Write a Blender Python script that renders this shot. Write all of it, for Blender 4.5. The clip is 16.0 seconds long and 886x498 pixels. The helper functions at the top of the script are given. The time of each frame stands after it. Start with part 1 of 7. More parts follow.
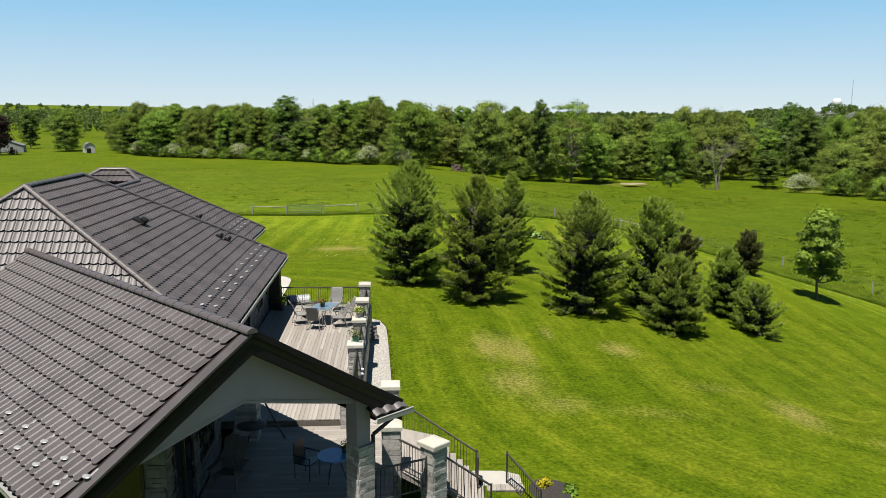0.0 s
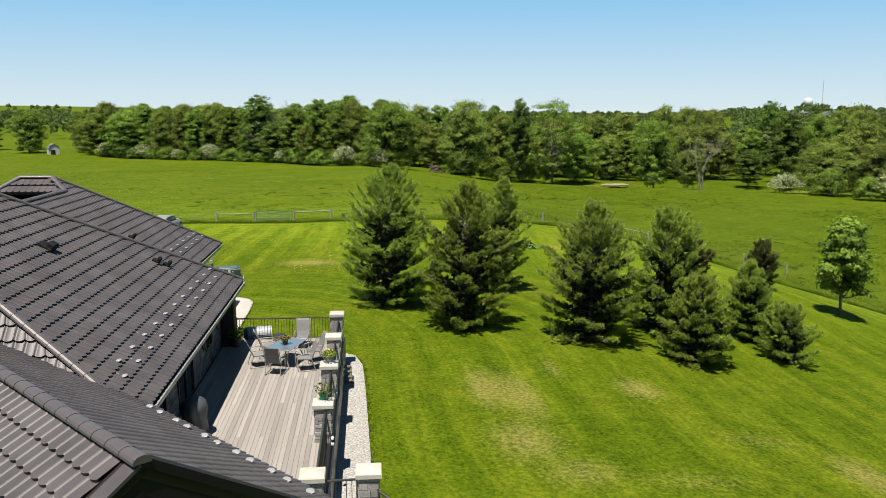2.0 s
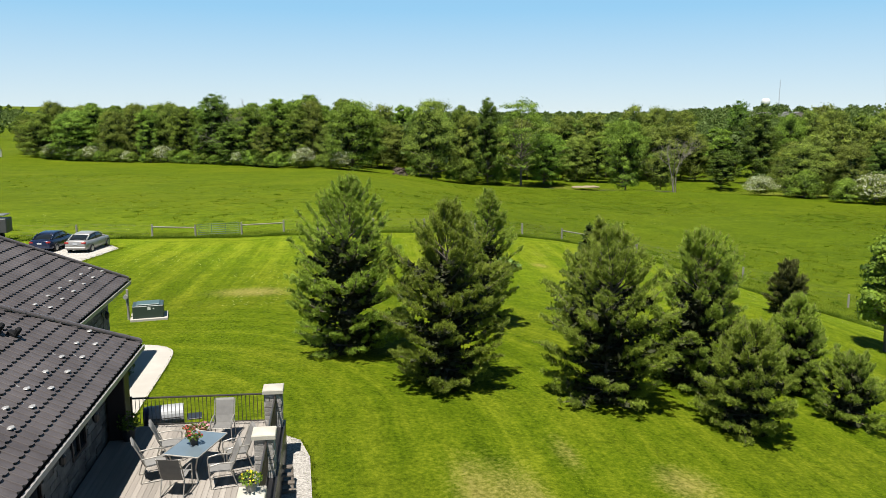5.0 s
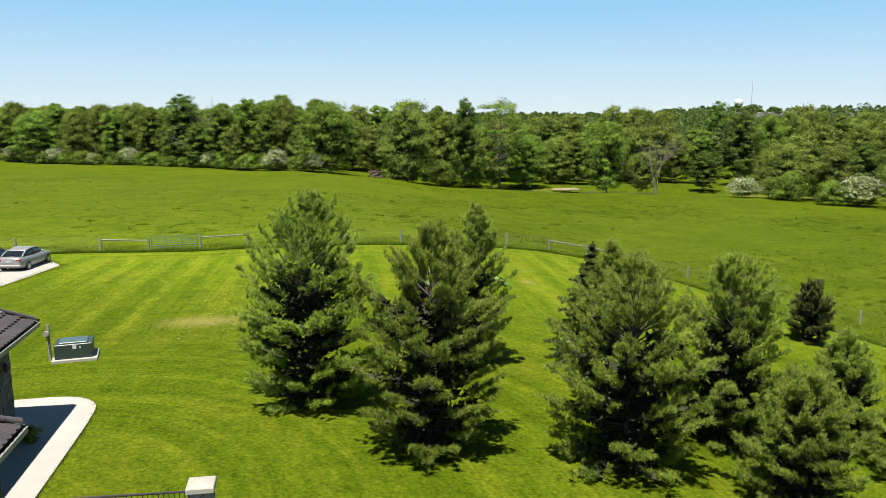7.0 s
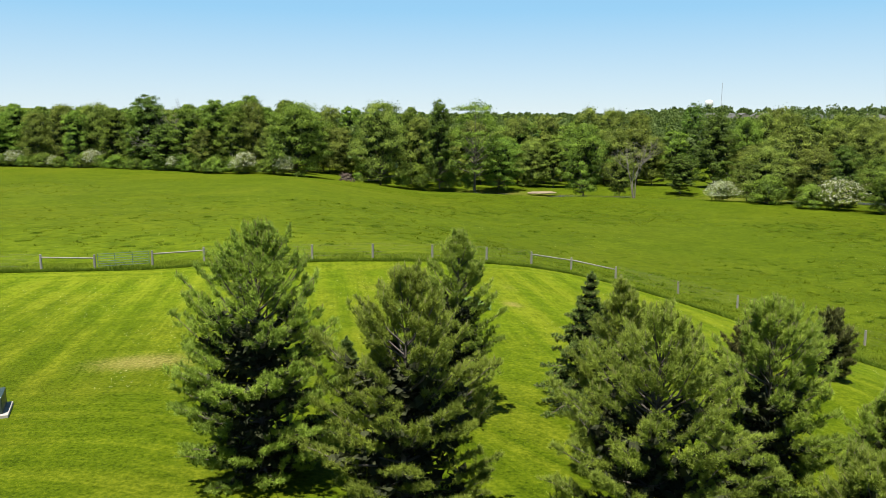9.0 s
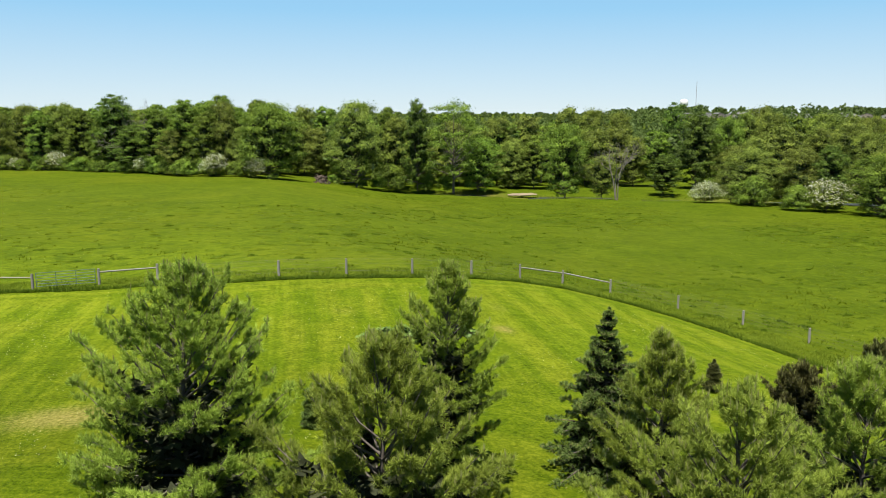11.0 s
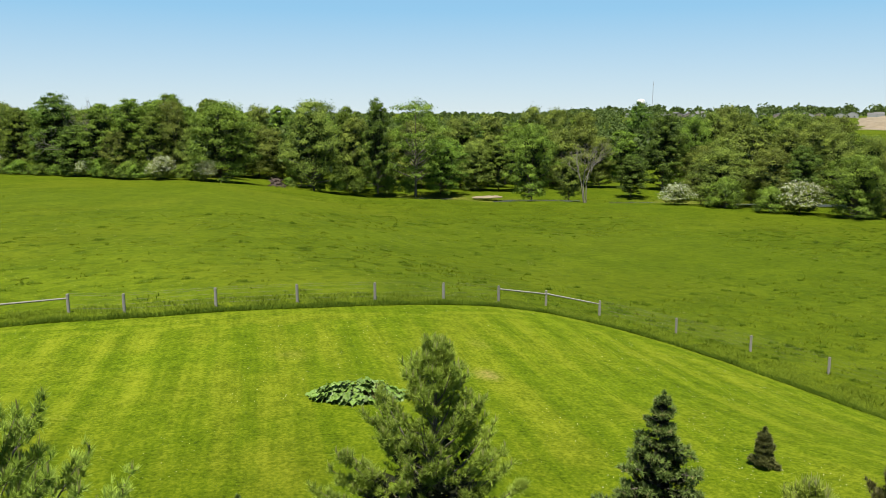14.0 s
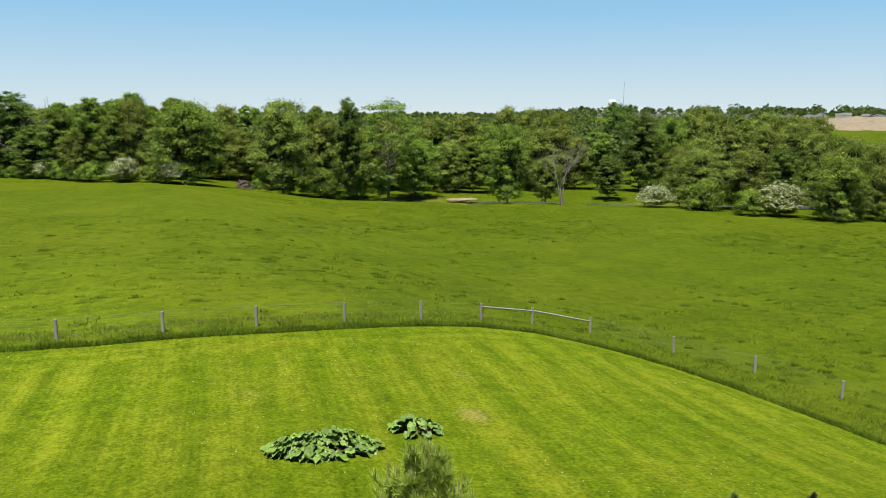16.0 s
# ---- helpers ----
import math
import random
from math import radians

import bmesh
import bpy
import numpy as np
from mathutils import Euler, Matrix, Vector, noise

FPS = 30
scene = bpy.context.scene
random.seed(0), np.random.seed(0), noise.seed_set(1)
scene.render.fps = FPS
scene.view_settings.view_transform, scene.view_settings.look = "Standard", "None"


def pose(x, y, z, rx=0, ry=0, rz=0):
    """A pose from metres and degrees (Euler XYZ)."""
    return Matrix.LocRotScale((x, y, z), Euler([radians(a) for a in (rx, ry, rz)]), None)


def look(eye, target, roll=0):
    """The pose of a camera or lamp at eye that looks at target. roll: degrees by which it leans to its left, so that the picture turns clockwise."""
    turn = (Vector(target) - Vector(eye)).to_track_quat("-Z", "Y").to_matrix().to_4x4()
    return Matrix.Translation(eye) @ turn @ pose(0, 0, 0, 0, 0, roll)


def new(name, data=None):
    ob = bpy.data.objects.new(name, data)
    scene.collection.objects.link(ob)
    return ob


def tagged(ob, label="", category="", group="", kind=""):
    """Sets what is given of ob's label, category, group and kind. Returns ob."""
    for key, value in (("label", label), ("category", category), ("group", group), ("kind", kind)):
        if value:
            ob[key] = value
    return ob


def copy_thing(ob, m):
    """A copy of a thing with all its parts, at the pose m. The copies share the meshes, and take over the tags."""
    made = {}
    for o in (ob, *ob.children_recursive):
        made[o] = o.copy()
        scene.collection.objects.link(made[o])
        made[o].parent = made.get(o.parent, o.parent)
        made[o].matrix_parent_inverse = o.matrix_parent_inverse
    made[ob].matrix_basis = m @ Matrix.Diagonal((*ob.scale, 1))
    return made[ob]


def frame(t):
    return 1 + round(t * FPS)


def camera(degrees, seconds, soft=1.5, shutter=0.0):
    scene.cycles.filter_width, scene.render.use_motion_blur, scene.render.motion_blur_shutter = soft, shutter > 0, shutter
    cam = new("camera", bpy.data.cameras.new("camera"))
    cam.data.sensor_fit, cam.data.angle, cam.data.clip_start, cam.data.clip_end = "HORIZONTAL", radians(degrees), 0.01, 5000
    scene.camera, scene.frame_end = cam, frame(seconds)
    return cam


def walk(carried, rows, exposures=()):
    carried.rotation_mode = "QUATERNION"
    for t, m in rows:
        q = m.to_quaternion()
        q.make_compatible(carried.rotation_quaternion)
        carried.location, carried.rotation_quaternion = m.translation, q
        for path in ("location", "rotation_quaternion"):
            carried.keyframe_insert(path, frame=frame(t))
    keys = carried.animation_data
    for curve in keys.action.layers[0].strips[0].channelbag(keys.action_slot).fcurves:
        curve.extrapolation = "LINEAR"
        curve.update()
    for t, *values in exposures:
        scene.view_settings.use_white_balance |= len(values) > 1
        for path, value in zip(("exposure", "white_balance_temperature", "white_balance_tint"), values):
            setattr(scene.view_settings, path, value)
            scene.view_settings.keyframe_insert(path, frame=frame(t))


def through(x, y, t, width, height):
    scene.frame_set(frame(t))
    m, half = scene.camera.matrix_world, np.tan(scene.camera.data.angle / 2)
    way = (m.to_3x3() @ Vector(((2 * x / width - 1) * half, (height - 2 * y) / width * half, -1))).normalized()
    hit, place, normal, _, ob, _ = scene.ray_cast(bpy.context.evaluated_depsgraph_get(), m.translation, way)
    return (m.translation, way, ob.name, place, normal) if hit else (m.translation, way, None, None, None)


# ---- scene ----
cam = camera(58.6, 16.0, soft=0.6)
PATH = [
    (0, (0.229, 0.705, 11.241), (0.429, 2.664, 10.895), 0.2),
    (1, (0.321, 3.733, 11.22), (0.551, 5.689, 10.873), 0.2),
    (2, (0.441, 6.918, 11.08), (0.7, 8.87, 10.734), 0.1),
    (3, (0.678, 10.014, 10.971), (0.967, 11.963, 10.626), 0.1),
    (3.5, (0.797, 11.517, 10.912), (1.101, 13.464, 10.567), 0.1),
    (6, (1.647, 18.757, 10.971), (2.026, 20.691, 10.626), 0.1),
    (7, (2.115, 21.643, 10.986), (2.523, 23.571, 10.642), 0.1),
    (8, (2.578, 24.234, 11.185), (3.018, 26.155, 10.842), 0.2),
    (9, (3.029, 26.54, 11.349), (3.502, 28.452, 11.006), 0.2),
    (11.5, (4.436, 33.528, 11.413), (4.978, 35.422, 11.07), 0.1),
    (12.5, (4.944, 36.139, 11.354), (5.517, 38.025, 11.012), 0.1),
    (13.5, (5.581, 38.773, 11.37), (6.188, 40.647, 11.026), 0.1),
    (14.5, (6.229, 41.248, 11.376), (6.87, 43.112, 11.032), 0.1),
    (16, (7.247, 44.817, 11.376), (7.936, 46.663, 11.032), 0.2),
]
walk(cam, [(t, look(eye, target, roll)) for t, eye, target, roll in PATH], exposures=[(0.0, 1.06), (3.5, 1.10), (7.0, 1.18), (11.0, 1.16), (16.0, 1.02)])

# ---- world, sun, exposure ----
SUN_TO = Vector((-0.20, -0.31, 1.0)).normalized()
world = bpy.data.worlds.new("sky_world")
scene.world = world
world.use_nodes = True
wn = world.node_tree
sky = wn.nodes.new("ShaderNodeTexSky")
sky.sky_type = "NISHITA"
sky.sun_disc = False
sky.sun_elevation = math.asin(SUN_TO.z)
sky.sun_rotation = math.atan2(SUN_TO.x, SUN_TO.y)
sky.altitude = 300
sky.air_density, sky.dust_density, sky.ozone_density = 0.85, 0.0, 3.5
tint = wn.nodes.new("ShaderNodeMix")
tint.data_type, tint.blend_type = "RGBA", "MULTIPLY"
tint.inputs[0].default_value = 1.0
tint.inputs[7].default_value = (0.90, 1.0, 1.06, 1)
wn.links.new(sky.outputs[0], tint.inputs[6])
# thin haze pales the horizon; the ramp dims the blue overhead to deepen shadows
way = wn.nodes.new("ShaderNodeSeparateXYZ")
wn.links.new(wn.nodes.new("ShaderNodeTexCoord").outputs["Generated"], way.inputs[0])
sky_dim_ramp = wn.nodes.new("ShaderNodeValToRGB")
steps_ = sky_dim_ramp.color_ramp.elements
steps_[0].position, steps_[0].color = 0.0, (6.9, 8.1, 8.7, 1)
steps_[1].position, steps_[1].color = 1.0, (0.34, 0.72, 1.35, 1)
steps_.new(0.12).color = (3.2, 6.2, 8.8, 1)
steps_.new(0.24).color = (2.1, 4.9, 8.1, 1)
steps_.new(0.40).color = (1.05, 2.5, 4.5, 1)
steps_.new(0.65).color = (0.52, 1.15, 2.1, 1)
wn.links.new(way.outputs[2], sky_dim_ramp.inputs[0])
sky_dim_mix = wn.nodes.new("ShaderNodeMix")
sky_dim_mix.data_type = "RGBA"
sky_dim_mix.inputs[0].default_value = 0.90
wn.links.new(sky_dim_ramp.outputs[0], sky_dim_mix.inputs[7])
wn.links.new(tint.outputs[2], sky_dim_mix.inputs[6])
wn.links.new(sky_dim_mix.outputs[2], wn.nodes["Background"].inputs[0])
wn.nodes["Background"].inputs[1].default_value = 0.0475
sun_data = bpy.data.lights.new("sun", "SUN")
sun_data.energy, sun_data.angle, sun_data.color = 5.0, radians(0.5), (1.0, 0.95, 0.87)
sun_ob = new("sun", sun_data)
sun_ob.matrix_world = look((0, 0, 60), Vector((0, 0, 60)) - SUN_TO)

# ---- helpers for building ----
RNG = np.random.default_rng(7)


def smooth(a, b, x):
    u = np.clip((np.asarray(x, float) - a) / (b - a), 0, 1)
    return u * u * (3 - 2 * u)


def ground_height(x, y):
    """Height of the land: a level plot round the house that falls away to the river."""
    x, y = np.asarray(x, float), np.asarray(y, float)
    z = 0.7 - 0.05 * np.maximum(0, np.minimum(x, 60) + 1) - 3.2 * smooth(8, 46, x) - 0.02 * np.maximum(0, np.minimum(x, 140) - 60)
    z = z - 0.75 * smooth(60, 88, y) * (1 - smooth(-6, 10, x))
    z = z + 0.8 * np.exp(-((x - 24) / 13) ** 2 - ((y - 88) / 14) ** 2)
    z = z + 1.8 * np.exp(-((x - 29) / 10) ** 2 - ((y - 57) / 12) ** 2)
    z = z - 0.024 * (np.clip(y, 90, 300) - 90)
    z = z - 1.3 * smooth(150, 255, y) * (1 - smooth(12, 45, x)) * smooth(-110, -70, x)
    return z


def gz(x, y):
    return float(ground_height(x, y))


def mesh_of(name, verts, faces, smooth_faces=False):
    me = bpy.data.meshes.new(name)
    v = np.asarray(verts, np.float32)
    f = np.asarray(faces, np.int32)
    k = f.shape[1]
    me.vertices.add(len(v))
    me.vertices.foreach_set("co", v.ravel())
    me.loops.add(f.size)
    me.loops.foreach_set("vertex_index", f.ravel())
    me.polygons.add(len(f))
    me.polygons.foreach_set("loop_start", np.arange(len(f), dtype=np.int32) * k)
    if smooth_faces:
        me.polygons.foreach_set("use_smooth", np.ones(len(f), bool))
    me.update(calc_edges=True)
    return me


def mesh_bm(name, bm, material, soft=False):
    me = bpy.data.meshes.new(name)
    bm.to_mesh(me)
    bm.free()
    if material:
        me.materials.append(material)
    if soft:
        for p in me.polygons:
            p.use_smooth = True
    return me


def thing(name, m, label, category, group="", kind=""):
    ob = new(name)
    ob.empty_display_size = 0.2
    ob.matrix_basis = m
    return tagged(ob, label, category, group, kind)


def part(name, shape, material, parent, label="", m=None, soft=False):
    """One mesh object under a thing or under a part; shape is a bmesh or a mesh."""
    me = shape if isinstance(shape, bpy.types.Mesh) else mesh_bm(name, shape, material, soft)
    if isinstance(shape, bpy.types.Mesh) and material and not me.materials:
        me.materials.append(material)
    ob = new(name, me)
    ob.parent = parent
    if m is not None:
        ob.matrix_basis = m
    if label:
        ob["label"] = label
    return ob


def solo(name, shape, material, m, label, category, group="", kind="", soft=False):
    me = shape if isinstance(shape, bpy.types.Mesh) else mesh_bm(name, shape, material, soft)
    if isinstance(shape, bpy.types.Mesh) and material and not me.materials:
        me.materials.append(material)
    ob = new(name, me)
    ob.matrix_basis = m
    return tagged(ob, label, category, group, kind)


def box(bm, c, s, rot=0.0, bevel=0.0, tilt=None):
    m = Matrix.Translation(c) @ Matrix.Rotation(rot, 4, "Z")
    if tilt is not None:
        m = m @ tilt
    got = bmesh.ops.create_cube(bm, size=1.0, matrix=m @ Matrix.Diagonal((*s, 1)))
    if bevel:
        edges = list({e for v in got["verts"] for e in v.link_edges})
        bmesh.ops.bevel(bm, geom=edges, offset=bevel, segments=1, affect="EDGES", profile=0.5)
    return bm


def tube(bm, p0, p1, r0, r1=None, seg=8, caps=True):
    p0, p1 = Vector(p0), Vector(p1)
    r1 = r0 if r1 is None else r1
    d = p1 - p0
    m = Matrix.Translation((p0 + p1) / 2) @ d.to_track_quat("Z", "Y").to_matrix().to_4x4()
    bmesh.ops.create_cone(bm, cap_ends=caps, segments=seg, radius1=r0, radius2=r1, depth=d.length, matrix=m)
    return bm


def pipe(bm, pts, r, seg=6):
    for a, b in zip(pts, pts[1:]):
        tube(bm, a, b, r, r, seg)
    return bm


def lathe(bm, rings, seg=16, m=Matrix()):
    """A turned body from (radius, height) rings, closed where the radius is small."""
    rows = [[bm.verts.new(m @ Vector((r * math.cos(2 * math.pi * i / seg), r * math.sin(2 * math.pi * i / seg), z))) for i in range(seg)] for r, z in rings]
    for a, b in zip(rows, rows[1:]):
        for i in range(seg):
            bm.faces.new((a[i], a[(i + 1) % seg], b[(i + 1) % seg], b[i]))
    bm.faces.new(list(reversed(rows[0])))
    bm.faces.new(rows[-1])
    return bm


def prism(bm, pts, z0, z1):
    """A flat body over a plan outline, counter-clockwise."""
    lo = [bm.verts.new((x, y, z0)) for x, y in pts]
    hi = [bm.verts.new((x, y, z1)) for x, y in pts]
    n = len(pts)
    bm.faces.new(hi)
    bm.faces.new(list(reversed(lo)))
    for i in range(n):
        bm.faces.new((lo[i], lo[(i + 1) % n], hi[(i + 1) % n], hi[i]))
    return bm


# ---- materials ----
def node(nt, kind, **values):
    n = nt.nodes.new(kind)
    for key, v in values.items():
        n.inputs[key].default_value = v
    return n


def ramp(nt, fac, stops):
    n = nt.nodes.new("ShaderNodeValToRGB")
    e = n.color_ramp.elements
    e[0].position, e[0].color = stops[0][0], (*stops[0][1], 1)
    e[1].position, e[1].color = stops[-1][0], (*stops[-1][1], 1)
    for p, c in stops[1:-1]:
        e.new(p).color = (*c, 1)
    nt.links.new(fac, n.inputs[0])
    return n.outputs[0]


def blend(nt, fac, a, b, how="MIX"):
    n = nt.nodes.new("ShaderNodeMix")
    n.data_type, n.blend_type = "RGBA", how
    for sock, v in ((n.inputs[0], fac), (n.inputs[6], a), (n.inputs[7], b)):
        if hasattr(v, "links"):
            nt.links.new(v, sock)
        elif isinstance(v, tuple):
            sock.default_value = (*v, 1)
        else:
            sock.default_value = v
    return n.outputs[2]


def maths(nt, how, a, b=0.0, clamp=False):
    n = nt.nodes.new("ShaderNodeMath")
    n.operation, n.use_clamp = how, clamp
    for sock, v in ((n.inputs[0], a), (n.inputs[1], b)):
        if hasattr(v, "links"):
            nt.links.new(v, sock)
        else:
            sock.default_value = v
    return n.outputs[0]


def noise_tex(nt, vec, scale, detail=4.0, rough=0.55, stretch=None):
    n = node(nt, "ShaderNodeTexNoise", Scale=scale, Detail=detail, Roughness=rough)
    if stretch:
        mp = nt.nodes.new("ShaderNodeMapping")
        mp.inputs["Scale"].default_value = stretch
        nt.links.new(vec, mp.inputs[0])
        vec = mp.outputs[0]
    nt.links.new(vec, n.inputs["Vector"])
    return n.outputs[0]


def start(name):
    m = bpy.data.materials.new(name)
    m.use_nodes = True
    nt = m.node_tree
    co = nt.nodes.new("ShaderNodeTexCoord").outputs["Object"]
    return m, nt, nt.nodes["Principled BSDF"], co


def bump(nt, height, strength, distance, bsdf):
    b = node(nt, "ShaderNodeBump", Strength=strength, Distance=distance)
    nt.links.new(height, b.inputs["Height"])
    nt.links.new(b.outputs[0], bsdf.inputs["Normal"])


def surface(name, dark, light, scale=3.0, fine=40.0, rough=0.7, metal=0.0, relief=0.3, depth=0.01, vary=0.12, stretch=None, island=False, spec=0.5):
    """A worn surface: coarse stains and fine grain between two tones, with a change from piece to piece."""
    m, nt, b, co = start(name)
    big = noise_tex(nt, co, scale, 3.0, 0.6, stretch)
    small = noise_tex(nt, co, fine, 5.0, 0.65, stretch)
    f = maths(nt, "ADD", maths(nt, "MULTIPLY", big, 0.6), maths(nt, "MULTIPLY", small, 0.4))
    col = ramp(nt, f, [(0.32, dark), (0.68, light)])
    rnd = nt.nodes.new("ShaderNodeNewGeometry").outputs["Random Per Island"] if island else nt.nodes.new("ShaderNodeObjectInfo").outputs["Random"]
    hs = nt.nodes.new("ShaderNodeHueSaturation")
    nt.links.new(col, hs.inputs["Color"])
    nt.links.new(maths(nt, "ADD", maths(nt, "MULTIPLY", rnd, 2 * vary), 1 - vary), hs.inputs["Value"])
    nt.links.new(hs.outputs[0], b.inputs["Base Color"])
    nt.links.new(maths(nt, "ADD", maths(nt, "MULTIPLY", small, 0.25), rough - 0.12), b.inputs["Roughness"])
    b.inputs["Metallic"].default_value = metal
    b.inputs["Specular IOR Level"].default_value = spec
    if relief:
        bump(nt, f, relief, depth, b)
    return m


def foliage(name, dark, light, through=0.5, rough=0.55, tip=None, lo=0.2, hi=0.75, each=0.30):
    """Leaves or needles: a tone for each leaf and each clump, with light that passes through."""
    m, nt, b, co = start(name)
    rnd = nt.nodes.new("ShaderNodeNewGeometry").outputs["Random Per Island"]
    clump = noise_tex(nt, co, 0.55, 2.0)
    obr = nt.nodes.new("ShaderNodeObjectInfo").outputs["Random"]
    f = maths(nt, "ADD", maths(nt, "MULTIPLY", rnd, each), maths(nt, "MULTIPLY", clump, 1.0 - each))
    col = ramp(nt, f, [(lo, dark), (hi, light)] + ([(0.95, tip)] if tip else []))
    hs = nt.nodes.new("ShaderNodeHueSaturation")
    nt.links.new(col, hs.inputs["Color"])
    nt.links.new(maths(nt, "ADD", maths(nt, "MULTIPLY", obr, 0.42), 0.80), hs.inputs["Value"])
    nt.links.new(maths(nt, "ADD", maths(nt, "MULTIPLY", obr, 0.02), 0.49), hs.inputs["Hue"])
    b.inputs["Roughness"].default_value = rough
    b.inputs["Specular IOR Level"].default_value = 0.15
    nt.links.new(hs.outputs[0], b.inputs["Base Color"])
    tr = nt.nodes.new("ShaderNodeBsdfTranslucent")
    nt.links.new(hs.outputs[0], tr.inputs[0])
    mx = nt.nodes.new("ShaderNodeMixShader")
    mx.inputs[0].default_value = through
    nt.links.new(b.outputs[0], mx.inputs[1])
    nt.links.new(tr.outputs[0], mx.inputs[2])
    nt.links.new(mx.outputs[0], nt.nodes["Material Output"].inputs[0])
    return m


def plain(name, color, rough=0.5, metal=0.0, spec=0.5):
    return surface(name, tuple(c * 0.9 for c in color), tuple(min(1, c * 1.08) for c in color), 2.0, 60.0, rough, metal, 0.05, 0.003, 0.04, spec=spec)


def ground_material():
    """Mown lawn, pasture and bare spots, told apart by the land's own attributes."""
    m, nt, b, co = start("turf")

    def attr(name):
        a = nt.nodes.new("ShaderNodeAttribute")
        a.attribute_name = name
        return a.outputs["Fac"]
    lawn, dry, yard, lush = attr("lawn"), attr("dry"), attr("yard"), attr("lush")
    fine = noise_tex(nt, co, 7.0, 3.0, 0.65)
    mid = noise_tex(nt, co, 1.3, 5.0, 0.65)
    big = noise_tex(nt, co, 0.16, 4.0, 0.6)
    wide = noise_tex(nt, co, 0.03, 3.0, 0.6)
    blades = noise_tex(nt, co, 32.0, 3.0, 0.8)
    tex = maths(nt, "ADD", maths(nt, "MULTIPLY", fine, 0.58), maths(nt, "MULTIPLY", blades, 0.42))
    # lawn: grain, and the mower's rounds and strips, each a little paler or deeper than the next
    def strips(across, along_, wide_, long_):
        v = nt.nodes.new("ShaderNodeCombineXYZ")
        nt.links.new(maths(nt, "MULTIPLY", attr(across), 1 / wide_), v.inputs[0])
        nt.links.new(maths(nt, "MULTIPLY", attr(along_), 1 / long_), v.inputs[1])
        loose = ramp_value(nt, noise_tex(nt, v.outputs[0], 1.0, 2.0, 0.5), 0.34, 0.66)
        wave = maths(nt, "ADD", maths(nt, "MULTIPLY", maths(nt, "SINE", maths(nt, "ADD", maths(nt, "MULTIPLY", attr(across), 2.42), maths(nt, "MULTIPLY", big, 3.0))), 0.5), 0.5)
        return maths(nt, "ADD", maths(nt, "MULTIPLY", loose, 0.70), maths(nt, "MULTIPLY", wave, 0.30))
    far_strips = blend(nt, attr("border"), joined(nt, strips("line", "along", 1.3, 26.0)), joined(nt, strips("mow", "along", 0.9, 16.0)))
    rounds = blend(nt, yard, far_strips, joined(nt, strips("ring", "sweep", 0.95, 12.0)))
    lines = blend(nt, yard, joined(nt, strips("line", "along", 0.22, 7.0)), joined(nt, strips("ring", "sweep", 0.22, 7.0)))
    f1 = maths(nt, "ADD", maths(nt, "MULTIPLY", tex, 0.70), maths(nt, "ADD", maths(nt, "MULTIPLY", mid, 0.25), maths(nt, "MULTIPLY", lines, 0.05)))
    lawn_col = ramp(nt, f1, [(0.37, LAWN[0]), (0.5, LAWN[1]), (0.63, LAWN[2])])
    dryness = maths(nt, "ADD", maths(nt, "MULTIPLY", rounds, 0.30), maths(nt, "MULTIPLY", big, 0.70))
    lawn_col = blend(nt, maths(nt, "MULTIPLY", ramp_value(nt, dryness, 0.36, 0.70), maths(nt, "SUBTRACT", 0.42, maths(nt, "MULTIPLY", yard, 0.12))), lawn_col, blend(nt, ramp_value(nt, f1, 0.38, 0.62), LAWN[3], LAWN[4]))
    lawn_col = blend(nt, 1.0, lawn_col, joined(nt, maths(nt, "ADD", maths(nt, "MULTIPLY", rounds, maths(nt, "ADD", maths(nt, "ADD", maths(nt, "MULTIPLY", yard, 0.09), maths(nt, "MULTIPLY", attr("lined"), 0.22)), 0.08)), 0.95)), "MULTIPLY")
    lawn_col = blend(nt, 1.0, lawn_col, joined(nt, maths(nt, "ADD", maths(nt, "MULTIPLY", attr("pale"), 0.36), 0.93)), "MULTIPLY")
    # pasture
    f2 = maths(nt, "ADD", maths(nt, "MULTIPLY", tex, 0.62), maths(nt, "ADD", maths(nt, "MULTIPLY", mid, 0.22), maths(nt, "MULTIPLY", big, 0.16)))
    past = ramp(nt, f2, [(0.38, PASTURE[0]), (0.5, PASTURE[1]), (0.62, PASTURE[2])])
    past = blend(nt, maths(nt, "MULTIPLY", ramp_value(nt, wide, 0.45, 0.65), 0.3), past, PASTURE[3])
    spots = ramp_value(nt, noise_tex(nt, co, 0.75, 2.0, 0.5), 0.55, 0.66)
    past = blend(nt, maths(nt, "MULTIPLY", spots, maths(nt, "MULTIPLY", tex, 0.9)), past, (0.0245, 0.0475, 0.0022))
    past = blend(nt, maths(nt, "MULTIPLY", lush, 0.35), past, blend(nt, ramp_value(nt, f2, 0.40, 0.62), (0.0158, 0.0317, 0.0014), (0.0792, 0.1188, 0.0043)))
    past = blend(nt, 1.0, past, joined(nt, maths(nt, "ADD", maths(nt, "MULTIPLY", attr("rank"), 0.20), 0.92)), "MULTIPLY")
    edge = ramp_value(nt, maths(nt, "ADD", lawn, maths(nt, "MULTIPLY", maths(nt, "SUBTRACT", mid, 0.5), 0.5)), 0.45, 0.55)
    col = blend(nt, edge, past, lawn_col)
    # dry and bare spots with a ragged rim
    bare = ramp_value(nt, maths(nt, "ADD", dry, maths(nt, "MULTIPLY", maths(nt, "SUBTRACT", fine, 0.5), 0.7)), 0.15, 0.95)
